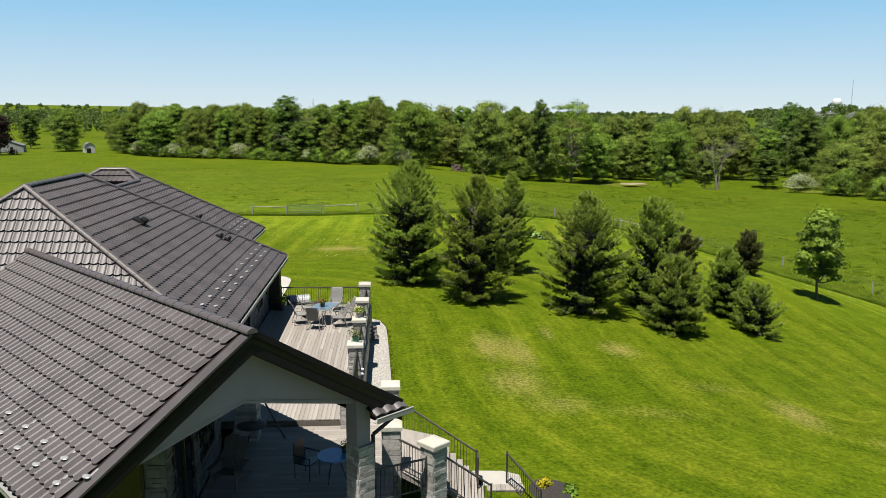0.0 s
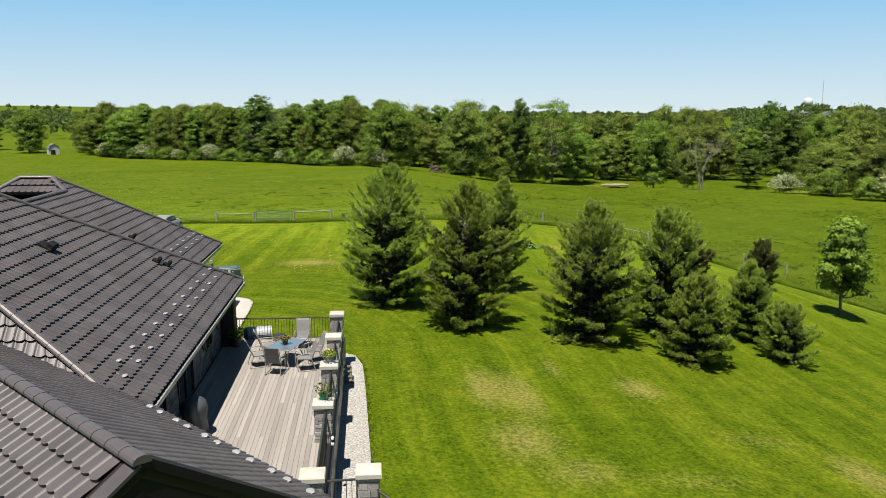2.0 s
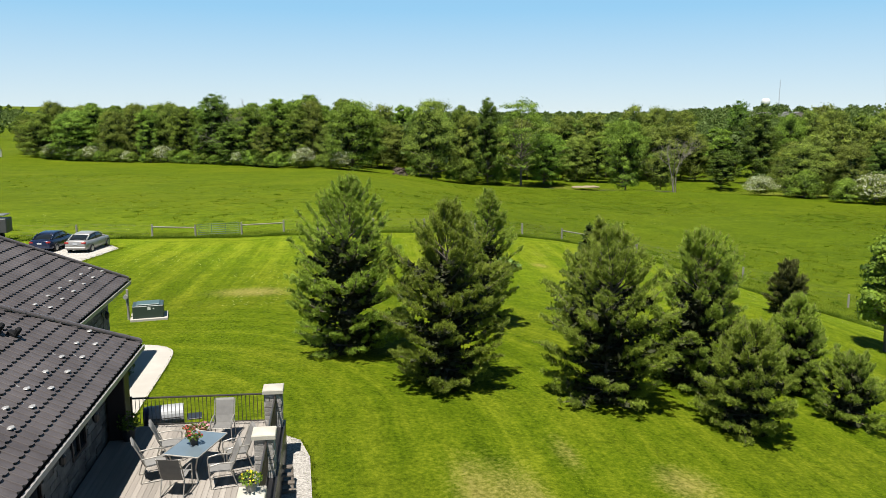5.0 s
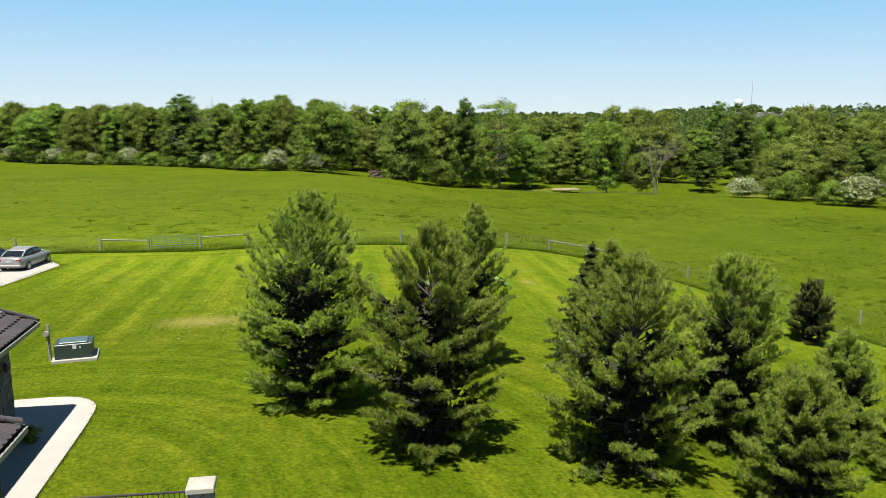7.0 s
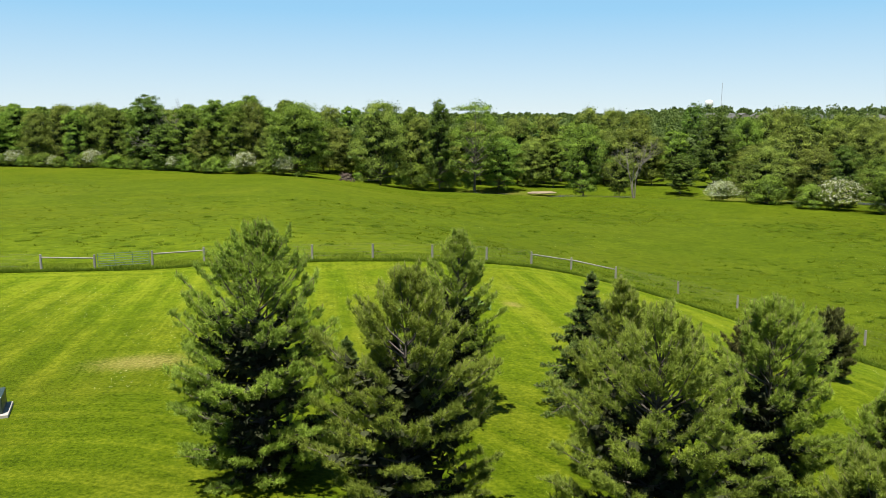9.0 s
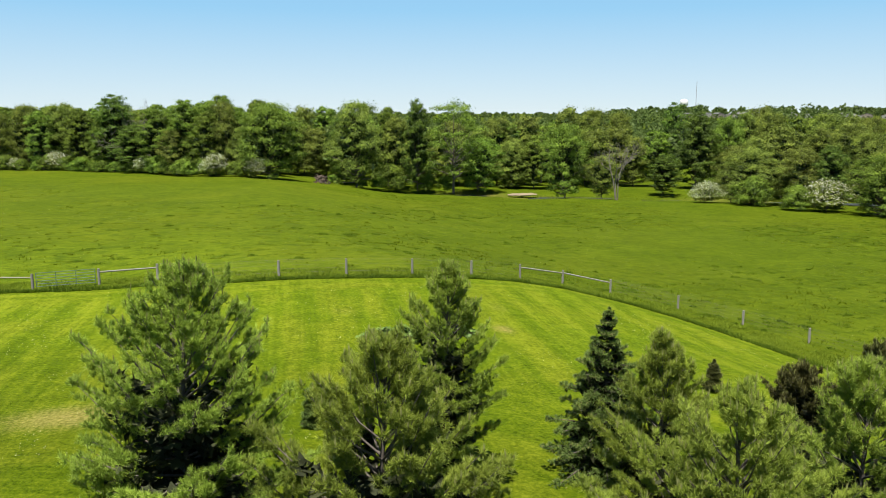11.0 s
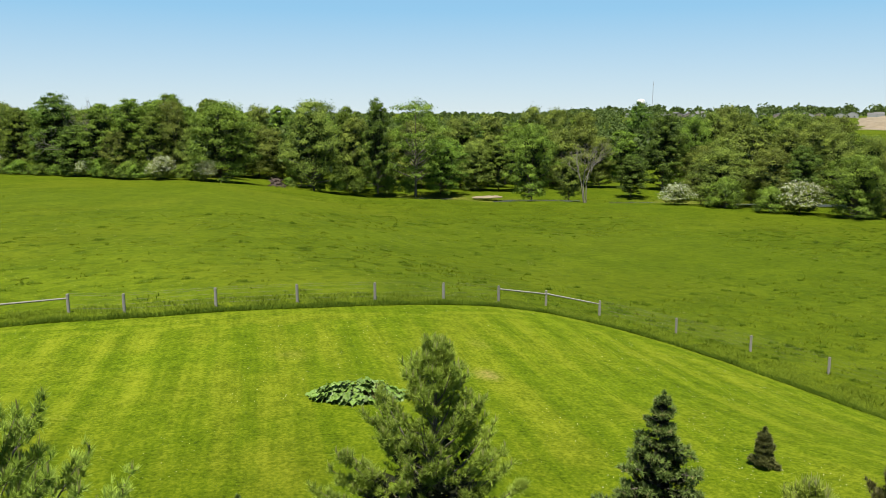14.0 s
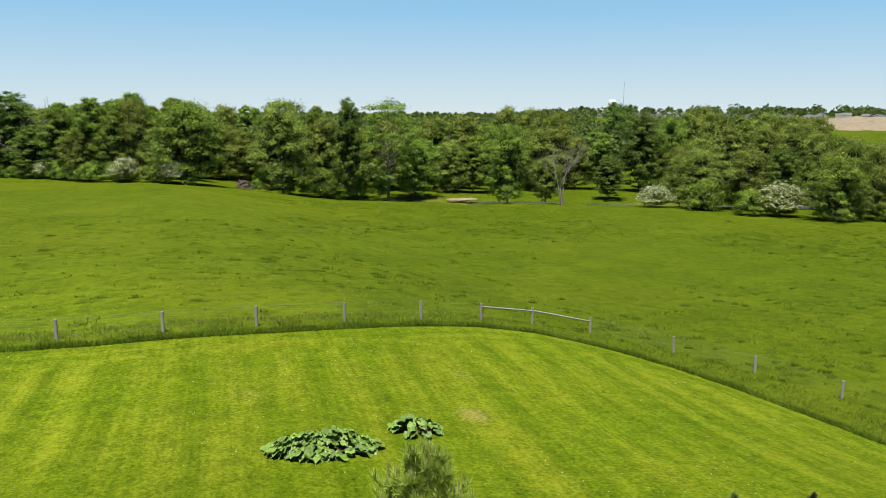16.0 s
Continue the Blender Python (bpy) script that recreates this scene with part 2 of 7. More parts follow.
    col = blend(nt, maths(nt, "MULTIPLY", bare, 0.75), col, ramp(nt, tex, [(0.38, (0.144, 0.1188, 0.0288)), (0.62, (0.2592, 0.216, 0.072))]))
    nt.links.new(col, b.inputs["Base Color"])
    b.inputs["Roughness"].default_value = 0.85
    b.inputs["Specular IOR Level"].default_value = 0.02
    bump(nt, maths(nt, "MULTIPLY", maths(nt, "ADD", tex, maths(nt, "MULTIPLY", mid, 0.4)), maths(nt, "ADD", maths(nt, "MULTIPLY", edge, 0.55), 0.45)), 0.8, 0.07, b)
    return m


def ramp_value(nt, v, a, c):
    n = nt.nodes.new("ShaderNodeMapRange")
    n.interpolation_type = "SMOOTHSTEP"
    n.inputs[1].default_value, n.inputs[2].default_value = a, c
    nt.links.new(v, n.inputs[0])
    return n.outputs[0]


def joined(nt, v):
    n = nt.nodes.new("ShaderNodeCombineColor")
    for i in range(3):
        nt.links.new(v, n.inputs[i])
    return n.outputs[0]


LAWN = ((0.019, 0.0355, 0.0012), (0.0545, 0.0849, 0.0026), (0.1089, 0.1382, 0.0063), (0.0665, 0.0811, 0.0038), (0.1616, 0.1616, 0.0139))
PASTURE = ((0.0201, 0.0362, 0.0013), (0.063, 0.0924, 0.0033), (0.1151, 0.1433, 0.008), (0.1004, 0.1165, 0.0067))
TURF = ground_material()
TILE = surface("roof_tile_steel", (0.0432, 0.0376, 0.0382), (0.0842, 0.0748, 0.0758), 1.0, 70.0, 0.40, 0.0, 0.5, 0.004, 0.04, spec=0.16)
TILE_STUFF = surface("roof_tile_steel_rows", (0.0432, 0.0376, 0.0382), (0.0842, 0.0748, 0.0758), 1.0, 70.0, 0.40, 0.0, 0.5, 0.004, 0.04, island=True, spec=0.16)
RIDGE = surface("ridge_cap_steel", (0.054, 0.0446, 0.0432), (0.0828, 0.072, 0.0706), 2.0, 120.0, 0.42, 0.0, 0.15, 0.002, 0.06)
FASCIA = plain("dark_brown_fascia", (0.0158, 0.0115, 0.0115), 0.45, 0.0, 0.35)
SOFFIT = plain("black_soffit", (0.0072, 0.005, 0.0058), 0.6, 0.0, 0.2)
GUTTER = plain("grey_gutter_paint", (0.216, 0.2124, 0.2088), 0.35)
SIDING = surface("grey_gable_stucco", (0.208, 0.172, 0.192), (0.250, 0.208, 0.232), 1.0, 90.0, 0.9, 0.0, 0.2, 0.003)
STONE_M = surface("split_stone", (0.1584, 0.1476, 0.1368), (0.3312, 0.3168, 0.2952), 3.0, 28.0, 0.85, 0.0, 0.6, 0.02, 0.3)
MORTAR = surface("mortar", (0.0792, 0.0756, 0.072), (0.1224, 0.1188, 0.1116), 4.0, 60.0, 0.95, 0.0, 0.4, 0.006)
CAP = surface("limestone_cap", (0.2815, 0.2632, 0.2203), (0.3672, 0.3488, 0.2938), 2.5, 45.0, 0.8, 0.0, 0.3, 0.004)
DECK_M = surface("weathered_deck_wood", (0.1489, 0.1299, 0.1109), (0.2534, 0.2313, 0.2059), 1.3, 22.0, 0.8, 0.0, 0.4, 0.004, 0.16, stretch=(6.0, 0.6, 6.0))
DARKWOOD = surface("deck_frame_wood", (0.0648, 0.054, 0.0432), (0.1152, 0.0972, 0.0792), 2.0, 30.0, 0.85)
VENT = plain("black_vent_plastic", (0.0058, 0.0058, 0.0065), 0.8, 0.0, 0.2)
BLACK = plain("black_iron", (0.0144, 0.0144, 0.0158), 0.4, 0.0)
BRONZE = plain("bronze_rail", (0.0396, 0.0346, 0.0324), 0.35, 0.2)
GLASS_DARK = plain("dark_window_glass", (0.0086, 0.0101, 0.0122), 0.06)
CONCRETE = surface("pale_concrete", (0.2385, 0.2219, 0.1987), (0.3113, 0.2948, 0.265), 0.8, 60.0, 0.9, 0.0, 0.2, 0.004)
GRAVEL = surface("pale_gravel", (0.0792, 0.072, 0.0648), (0.4464, 0.4212, 0.3816), 14.0, 30.0, 0.95, 0.0, 0.9, 0.03)
BARK = surface("bark", (0.054, 0.0432, 0.036), (0.1224, 0.1044, 0.0864), 6.0, 50.0, 0.95, 0.0, 0.7, 0.02, stretch=(1, 1, 0.25))
DEADWOOD = surface("bleached_dead_wood", (0.0936, 0.0828, 0.0684), (0.1728, 0.1548, 0.1296), 5.0, 40.0, 0.9, 0.0, 0.5, 0.02)
POSTWOOD = surface("silvered_post_wood", (0.1368, 0.126, 0.1116), (0.252, 0.2412, 0.216), 4.0, 45.0, 0.9, 0.0, 0.5, 0.01, stretch=(1, 1, 0.3))
PINE_M = foliage("pine_needles", (0.056, 0.096, 0.017), (0.350, 0.450, 0.062), 0.38, 0.5, (0.43, 0.49, 0.10))
# near-black leaf tone that paints the shade inside broadleaf crowns
SHADE_M = foliage("inner_shade_cards", (0.010, 0.020, 0.005), (0.030, 0.052, 0.012), 0.10, 0.8)
# dark twigwork tone that also paints the shade inside conifer crowns
TWIG_SHADE_M = foliage("inner_twig_shade", (0.0158, 0.0187, 0.0086), (0.036, 0.0403, 0.0158), 0.05, 0.8)
DARKPINE_M = foliage("dark_pine_needles", (0.030, 0.036, 0.011), (0.125, 0.125, 0.034), 0.22, 0.5)
SPRUCE_M = foliage("spruce_needles", (0.036, 0.0612, 0.0137), (0.144, 0.1944, 0.0432), 0.28, 0.5, (0.1944, 0.2333, 0.0684))
SHOOT_M = foliage("new_shoots", (0.1584, 0.1728, 0.0504), (0.288, 0.288, 0.108), 0.2, 0.6)
LEAF_A = foliage("leaves_mid_green", (0.016, 0.036, 0.005), (0.270, 0.395, 0.042), 0.34, lo=0.30, hi=0.78, each=0.13)
LEAF_B = foliage("leaves_grey_green", (0.020, 0.036, 0.007), (0.300, 0.375, 0.054), 0.34, lo=0.30, hi=0.78, each=0.13)
LEAF_C = foliage("leaves_bright_green", (0.024, 0.054, 0.006), (0.275, 0.400, 0.046), 0.34, lo=0.30, hi=0.78, each=0.13)
LEAF_D = foliage("leaves_deep_green", (0.013, 0.032, 0.005), (0.185, 0.290, 0.036), 0.34, lo=0.30, hi=0.78, each=0.13)
LEAF_RED = foliage("leaves_dark_purple", (0.0144, 0.0072, 0.0086), (0.036, 0.0158, 0.0187))
BLOSSOM = foliage("white_blossom", (0.3528, 0.373, 0.2621), (0.7056, 0.7258, 0.5645), 0.3)
GRASS_M = foliage("tall_grass", (0.090, 0.125, 0.007), (0.200, 0.255, 0.022), 0.5, 0.8, (0.27, 0.30, 0.06))

# ---- the land ----
# inner edge of the mown plot, along the fence
EDGE = [(-60, 88.5), (-13, 87.4), (-7, 86.7), (-0.6, 85.8), (4.5, 84.8), (9.8, 84.4), (13.3, 84.5), (17.5, 85.1), (21, 85.8), (25, 86.6), (28.9, 86.7), (31.8, 85.4), (33.6, 84.2),
        (35.8, 81.6), (37.3, 78.4), (38.4, 74.3), (39.1, 70), (40.1, 65), (41.8, 58.7), (43, 45), (43, 20), (40, -60), (-60, -60)]


def edge_distance(x, y):
    """Distance to the mown plot's edge along the fence, positive inside."""
    best = np.full(np.shape(x), 1e9)
    inside = np.zeros(np.shape(x), bool)
    n = len(EDGE)
    for i in range(n):
        (ax, ay), (bx, by) = EDGE[i], EDGE[(i + 1) % n]
        if i < n - 3:
            t = np.clip(((x - ax) * (bx - ax) + (y - ay) * (by - ay)) / ((bx - ax) ** 2 + (by - ay) ** 2), 0, 1)
            best = np.minimum(best, np.hypot(x - ax - t * (bx - ax), y - ay - t * (by - ay)))
        cross = (ay > y) != (by > y)
        with np.errstate(divide="ignore", invalid="ignore"):
            inside ^= cross & (x < (bx - ax) * (y - ay) / ((by - ay) if by != ay else 1e-9) + ax)
    return np.where(inside, best, -best)


def edge_along(x, y):
    """Length along the fence line of the nearest point on it."""
    best, run, start_at = np.full(np.shape(x), 1e9), np.zeros(np.shape(x)), 0.0
    for (ax, ay), (bx, by) in zip(EDGE[:-3], EDGE[1:-2]):
        ln = math.hypot(bx - ax, by - ay)
        t = np.clip(((x - ax) * (bx - ax) + (y - ay) * (by - ay)) / ln ** 2, 0, 1)
        d = np.hypot(x - ax - t * (bx - ax), y - ay - t * (by - ay))
        run = np.where(d < best, start_at + t * ln, run)
        best = np.minimum(best, d)
        start_at += ln
    return run


def axis_steps(lo, hi, a, b, fine, grow):
    mid = list(np.arange(a, b + 1e-6, fine))
    up, step, x = [], fine, b
    while x < hi:
        step = min(step * grow, 400)
        x += step
        up.append(x)
    down, step, x = [], fine, a
    while x > lo:
        step = min(step * grow, 400)
        x -= step
        down.append(x)
    return np.array(down[::-1] + mid + up)


def rise(x, y):
    """The rise on which the town stands."""
    d = np.hypot(x, y)
    return 17 * smooth(560, 900, d) * smooth(0.35, 0.6, x / np.maximum(y, 1.0)) * (1 - smooth(1500, 2200, d)) * smooth(50, 120, y)


def build_ground():
    xs = axis_steps(-4500, 4500, -26, 50, 0.6, 1.12)
    ys = axis_steps(-600, 4800, 8, 96, 0.6, 1.09)
    gx, gy = np.meshgrid(xs, ys)
    x, y = gx.ravel(), gy.ravel()
    z = ground_height(x, y)
    far = smooth(90, 140, y)
    z += far * (0.25 * np.sin(x / 17.0 + 1.3) * np.sin(y / 23.0) + 0.12 * np.sin(x / 6.1) * np.sin(y / 7.7 + 0.6))
    # the river's trough beyond the pasture, and low hills at the horizon
    z -= 1.8 * np.exp(-((y - river_line(x)) / 7.0) ** 2) * smooth(20, 45, x)
    z += 26 * smooth(1500, 3800, y) * smooth(600, 1500, -x) + 8 * smooth(1500, 3600, y)
    z += rise(x, y)
    nx, ny = len(xs), len(ys)
    i = np.arange(nx * ny).reshape(ny, nx)
    faces = np.stack([i[:-1, :-1], i[:-1, 1:], i[1:, 1:], i[1:, :-1]], -1).reshape(-1, 4)
    me = mesh_of("ground", np.stack([x, y, z], -1), faces, True)
    dist = edge_distance(x, y)
    drive = np.maximum(smooth(0.35, -0.35, np.maximum(np.abs(x + 26) - 12.2, np.maximum(70.8 - y - 0.12 * (x + 14), y - 83.5))), 0)
    dry = np.zeros_like(x)
    for px, py, rx, ry, s in ((-1.6, 61.3, 2.6, 1.3, 0.80), (6.0, 36.0, 0.9, 2.8, 0.72), (7.3, 35.2, 0.7, 3.2, 0.74), (6.4, 31.0, 1.5, 2.2, 0.62), (7.6, 28.6, 1.8, 1.4, 0.5), (12.4, 36.3, 1.1, 1.5, 0.70), (17.4, 29.0, 1.1, 1.9, 0.70),
                             (18.9, 72.5, 0.7, 1.0, 0.85), (20.4, 77.5, 1.0, 1.6, 0.35), (10.4, 75.6, 1.3, 1.0, 0.36), (9.3, 38.5, 0.5, 1.8, 0.55), (15.0, 31.5, 2.2, 1.0, 0.40), (20.0, 26.5, 1.6, 1.0, 0.5), (11.0, 28.0, 3.0, 1.0, 0.38), (0.5, 70, 3, 0.8, 0.3)):
        dry = np.maximum(dry, s * np.exp(-(((x - px) / rx) ** 2 + ((y - py) / ry) ** 2)))
    bank = smooth(20, 45, x) * np.exp(-((y - river_line(x)) / 6.0) ** 2) * (0.55 + 0.45 * np.sin(x / 9.0))
    dry = np.maximum(dry, bank)
    # the mower's rounds follow the house, then turn out round the near corner; beyond the pines it goes up and down
    ring = np.where(y > 42, np.hypot(x + 6, y - 42) - 6, np.where(y < 31, 20 - np.hypot(20 - x, 31 - y), x))
    sweep = np.where(y > 42, y, y - 0.6 * np.maximum(0, x - 6) * smooth(34, 22, y))
    line = x - 0.09 * (y - 60) + 0.0035 * (y - 72) ** 2 * smooth(14, 28, x)
    for name, v in (("lawn", smooth(-0.6, 0.6, dist)), ("mow", dist), ("along", np.where(dist < 3.4, edge_along(x, y), y)), ("ring", ring), ("sweep", sweep), ("line", line), ("lined", (1 - smooth(3, 9, x)) * smooth(58, 63, y) + 0.35 * smooth(19, 23, x) * smooth(58, 63, y)), ("border", 1 - smooth(2.2, 3.4, dist)), ("pale", smooth(58, 80, y + 0.5 * x)), ("rank", smooth(-45, -3, dist) * (1 - smooth(-2, 22, x))),
                    ("yard", 1 - smooth(56, 61, y - 0.15 * x)), ("lush", smooth(8, 55, x - 0.15 * (y - 90))), ("dry", dry)):
        me.attributes.new(name, "FLOAT", "POINT").data.foreach_set("value", np.asarray(v, np.float32))
    return solo("ground", me, TURF, Matrix(), "bright green mown lawn and rolling pasture under midday sun", "ground", kind="structure")


def river_line(x):
    return 250 - 0.42 * np.asarray(x, float)


build_ground()

# gravel drive, gravel strip and concrete walk
bm = prism(bmesh.new(), [(-40, 69.5), (-16.3, 71.0), (-14.6, 73.5), (-13.8, 78), (-13.2, 81.5), (-14.2, 83.6), (-18, 84.2), (-40, 84.5)], 0.0, 0.50)
for v in bm.verts:
    v.co.z = gz(v.co.x, v.co.y) + (0.03 if v.co.z > 0.2 else -0.3)
solo("gravel_drive", bm, GRAVEL, Matrix(), "pale gravel parking area beside the lawn", "driveway", kind="structure")
bm = prism(bmesh.new(), [(-0.6, 24.6), (1.1, 24.4), (1.25, 30), (1.3, 36), (1.28, 38.6), (1.0, 39.9), (0.5, 40.4), (-0.5, 40.5), (-0.6, 38)], 0.4, 0.66)
solo("gravel_strip", bm, GRAVEL, Matrix(), "pale crushed gravel bed along the raised deck", "gravel bed", kind="structure")
bm = prism(bmesh.new(), [(-7.8, 40.0), (-4.9, 40.0), (-4.55, 42), (-4.42, 45), (-4.3, 48.2), (-4.3, 49.6), (-4.36, 50.05), (-4.52, 50.45), (-4.76, 50.77), (-5.1, 51.02), (-5.5, 51.17), (-6.0, 51.25), (-7.4, 51.2)], 0.3, 0.755)
solo("pavement", bm, CONCRETE, Matrix(), "smooth pale concrete walk with a rounded end by the house", "walkway", kind="structure")

# ---- the house ----
HOUSE = Matrix.Rotation(radians(-2.2), 4, "Z")
HB = Vector((-12.0, 34.0, 0.7))
house = thing("house", HOUSE @ Matrix.Translation(HB), "single-storey stone house with dark brown steel tile hip roofs", "house")
HM = Matrix.Translation(-HB)
EZ = 4.1
AP = Vector(HOUSE.inverted() @ Vector((-2.06, 16.5, 6.74)))
GA = radians(39.3 + 2.2)
GD, GR = Vector((math.cos(GA), math.sin(GA), 0)), Vector((-math.sin(GA), math.cos(GA), 0))
GH, GK = 4.06, 0.632


TW = 0.262


def tile_mesh():
    """A pressed steel tile: a nearly flat pan, a narrow roll on one side and a rounded front lip."""
    l = 0.40
    prof = [(0.0, 0.0), (0.008, 0.022), (0.020, 0.029), (0.032, 0.022), (0.042, 0.002), (0.10, 0.010), (0.156, 0.015), (0.212, 0.010), (TW, 0.0)]
    n = len(prof)
    verts, faces = [], []
    for y, zz, lift in ((0.0, -0.012, 0.0), (0.0, 0.062, 1.0), (0.0, 0.062, 1.0), (l, 0.004, 1.0)):
        for x, h in prof:
            sag = 0.025 + 0.045 * math.sin(math.pi * max(0.0, (x - 0.045) / (TW - 0.045))) ** 0.6 if y == 0 else 0.0
            verts.append((x, y - sag, zz + h * lift))
    for r in (0, 2):
        for i in range(n - 1):
            k = r * n + i
            faces.append((k, k + 1, k + n + 1, k + n))
    return np.array(verts), np.array(faces)


TV, TF = tile_mesh()
TILE_ME = mesh_of("tile", TV, TF, True)
TILE_ME.materials.append(TILE)
roof = None


def inside_poly(pts, a, b):
    hit = False
    n = len(pts)
    for i in range(n):
        (ax, ay), (bx, by) = pts[i], pts[(i + 1) % n]
        if (ay > b) != (by > b) and a < (bx - ax) * (b - ay) / (by - ay) + ax:
            hit = not hit
    return hit


def facet(name, corners, roof_part, singles=0, rake=None):
    """A roof slope: a thin board and rows of tiles on it. The first two corners lie on the eave."""
    c = [Vector(p) for p in corners]
    e = (c[1] - c[0]).normalized()
    n = e.cross(c[2] - c[0]).normalized()
    if n.z < 0:
        n = -n
    s = n.cross(e).normalized()
    if s.z < 0:
        s, e = -s, -e
    org = c[0]
    flat = [((p - org).dot(e), (p - org).dot(s)) for p in c]
    bm = bmesh.new()
    top = [bm.verts.new(p) for p in c]
    low = [bm.verts.new(p - n * 0.14) for p in c]
    bm.faces.new(top)
    bm.faces.new(list(reversed(low)))
    for i in range(len(c)):
        bm.faces.new((top[i], top[(i + 1) % len(c)], low[(i + 1) % len(c)], low[i]))
    bmesh.ops.recalc_face_normals(bm, faces=bm.faces)
    board = part("slope_board", bm, FASCIA, house, "dark brown roof board under the tiles", HM)
    a0, a1 = min(p[0] for p in flat), max(p[0] for p in flat)
    b0, b1 = min(p[1] for p in flat), max(p[1] for p in flat)
    base = Matrix((e, s, n)).transposed().to_4x4()
    poly = [(p[0], p[1]) for p in flat]
    centre = (sum(p[0] for p in poly) / len(poly), sum(p[1] for p in poly) / len(poly))
    vs, fs, made = [], [], 0
    rows = int((b1 - b0) / 0.38)
    for j in range(rows):
        b = b0 + j * (b1 - b0) / rows
        shift = 0.0
        k = int((a1 - a0) / TW)
        for i in range(k + 1):
            a = a0 + i * TW + shift
            own = singles and made < 300 and i < singles
            spots = ((0.13, 0.19),) if own or rake else ((0.13, 0.19), (0.0, 0.02), (TW, 0.02), (0.0, 0.38), (TW, 0.38))
            if not any(inside_poly(poly, a + u, b + v) for u, v in spots):
                continue
            if rake and (org + e * (a + 0.13) + s * b - rake[0]).dot(rake[1]) < 0.36:
                continue
            if own:
                ob = new("tile", TILE_ME)
                ob.parent = board
                ob.matrix_basis = Matrix.Translation(org + e * a + s * b + n * 0.008) @ base
                made += 1
                continue
            local = TV + np.array([a, b, 0.008])
            for q in range(1, len(poly)):
                (ax, ay), (bx, by) = poly[q], poly[(q + 1) % len(poly)]
                ox, oy = by - ay, ax - bx
                if (centre[0] - ax) * ox + (centre[1] - ay) * oy > 0:
                    ox, oy = -ox, -oy
                if any((cx - ax) * ox + (cy - ay) * oy > 1e-6 for cx, cy in poly):
                    continue
                ln = math.hypot(ox, oy)
                over = np.maximum(0, ((local[:, 0] - ax) * ox + (local[:, 1] - ay) * oy) / ln - 0.01)
                local[:, 0] -= over * ox / ln
                local[:, 1] -= over * oy / ln
            fs.append(TF + len(vs) * len(TV))
            vs.append(local @ np.array(base)[:3, :3].T + np.array(org))
    if vs:
        me = mesh_of("tile_rows", np.concatenate(vs), np.concatenate(fs), True)
        me.materials.append(TILE_STUFF)
        ob = part("tile_rows", me, None, board, "rows of dark brown steel roof tiles")
        ob["kind"] = "stuff"
    return board


def cap_mesh():
    """A half-round cap, wider at its lower end, with a rivet on each flank."""
    bm = bmesh.new()
    rows = []
    for x, r in ((0.0, 0.13), (0.0, 0.122), (0.03, 0.126), (0.43, 0.120)):
        rows.append([bm.verts.new((x, r * math.cos(math.pi * (i / 8) * 1.1 - 0.157), 0.72 * r * math.sin(math.pi * (i / 8) * 1.1 - 0.157))) for i in range(9)])
    for u, v in zip(rows, rows[1:]):
        for i in range(8):
            bm.faces.new((u[i], v[i], v[i + 1], u[i + 1]))
    bm.faces.new(rows[0])
    for sg in (-1, 1):
        box(bm, (0.03, sg * 0.1, 0.052), (0.014, 0.014, 0.014))
    return mesh_bm("ridge_cap", bm, RIDGE)


CAP_ME = cap_mesh()


def cap_line(p0, p1):
    """Overlapping half-round caps along a ridge or hip, laid upwards from its lower end."""
    p0, p1 = Vector(p0), Vector(p1)
    if p0.z > p1.z:
        p0, p1 = p1, p0
    d = p1 - p0
    n = max(1, round(d.length / 0.4))
    x = d.normalized()
    y = Vector((0, 0, 1)).cross(x).normalized()
    m = Matrix((x * (d.length / n / 0.4), y, x.cross(y))).transposed().to_4x4()
    for i in range(n):
        ob = new("ridge_cap", CAP_ME)
        ob.parent = house
        ob.matrix_basis = HM @ Matrix.Translation(p0.lerp(p1, i / n)) @ m


R1 = Vector((-5.18, 39.73, EZ))
P2, P1 = Vector((-12.08, 32.83, 8.65)), Vector((-12.08, 27.9, 8.65))
N1 = Vector((-5.18, 24.6, EZ))
NL, FL = Vector((-18.98, 24.6, EZ)), Vector((-18.98, 39.73, EZ))
facet("main_east", [R1, N1, P1, P2], None)
facet("main_near", [NL, N1, P1], None)
facet("main_far", [R1, FL, P2], None)
facet("main_west", [FL, NL, P1, P2], None)
R2, N2 = Vector((-7.73, 48.9, 4.15)), Vector((-7.73, 37.1, 4.15))
Q1, Q2 = Vector((-13.67, 43.0, 8.12)), Vector((-15.0, 43.0, 8.12))
L2, M2 = Vector((-20.9, 48.9, 4.15)), Vector((-20.9, 37.1, 4.15))
X1, X2 = Vector((-12.87, 42.2, 7.585)), Vector((-15.8, 42.2, 7.585))
Y1, Y2 = Vector((-12.87, 34.2, 7.585)), Vector((-7.73, 34.2, 4.15))
facet("wing_east", [R2, Y2, Y1, X1, Q1], None)
facet("wing_near", [X1, X2, Q2, Q1], None)
facet("link_west", [Vector((-18.0, 34.2, 4.15)), Vector((-18.0, 42.2, 4.15)), X1, Y1], None)
facet("wing_far", [R2, L2, Q2, Q1], None)
facet("wing_west", [L2, M2, Q2], None)
AE = AP + GR * 13.2
dz = Vector((0, 0, GH * GK))
facet("porch_west", [AP - GD * GH - dz, AE - GD * GH - dz, AE, AP], None, singles=25, rake=(AP, GR))
facet("porch_east", [AP + GD * GH - dz, AE + GD * GH - dz, AE, AP], None, rake=(AP, GR))
up = Vector((0, 0, 0.05))
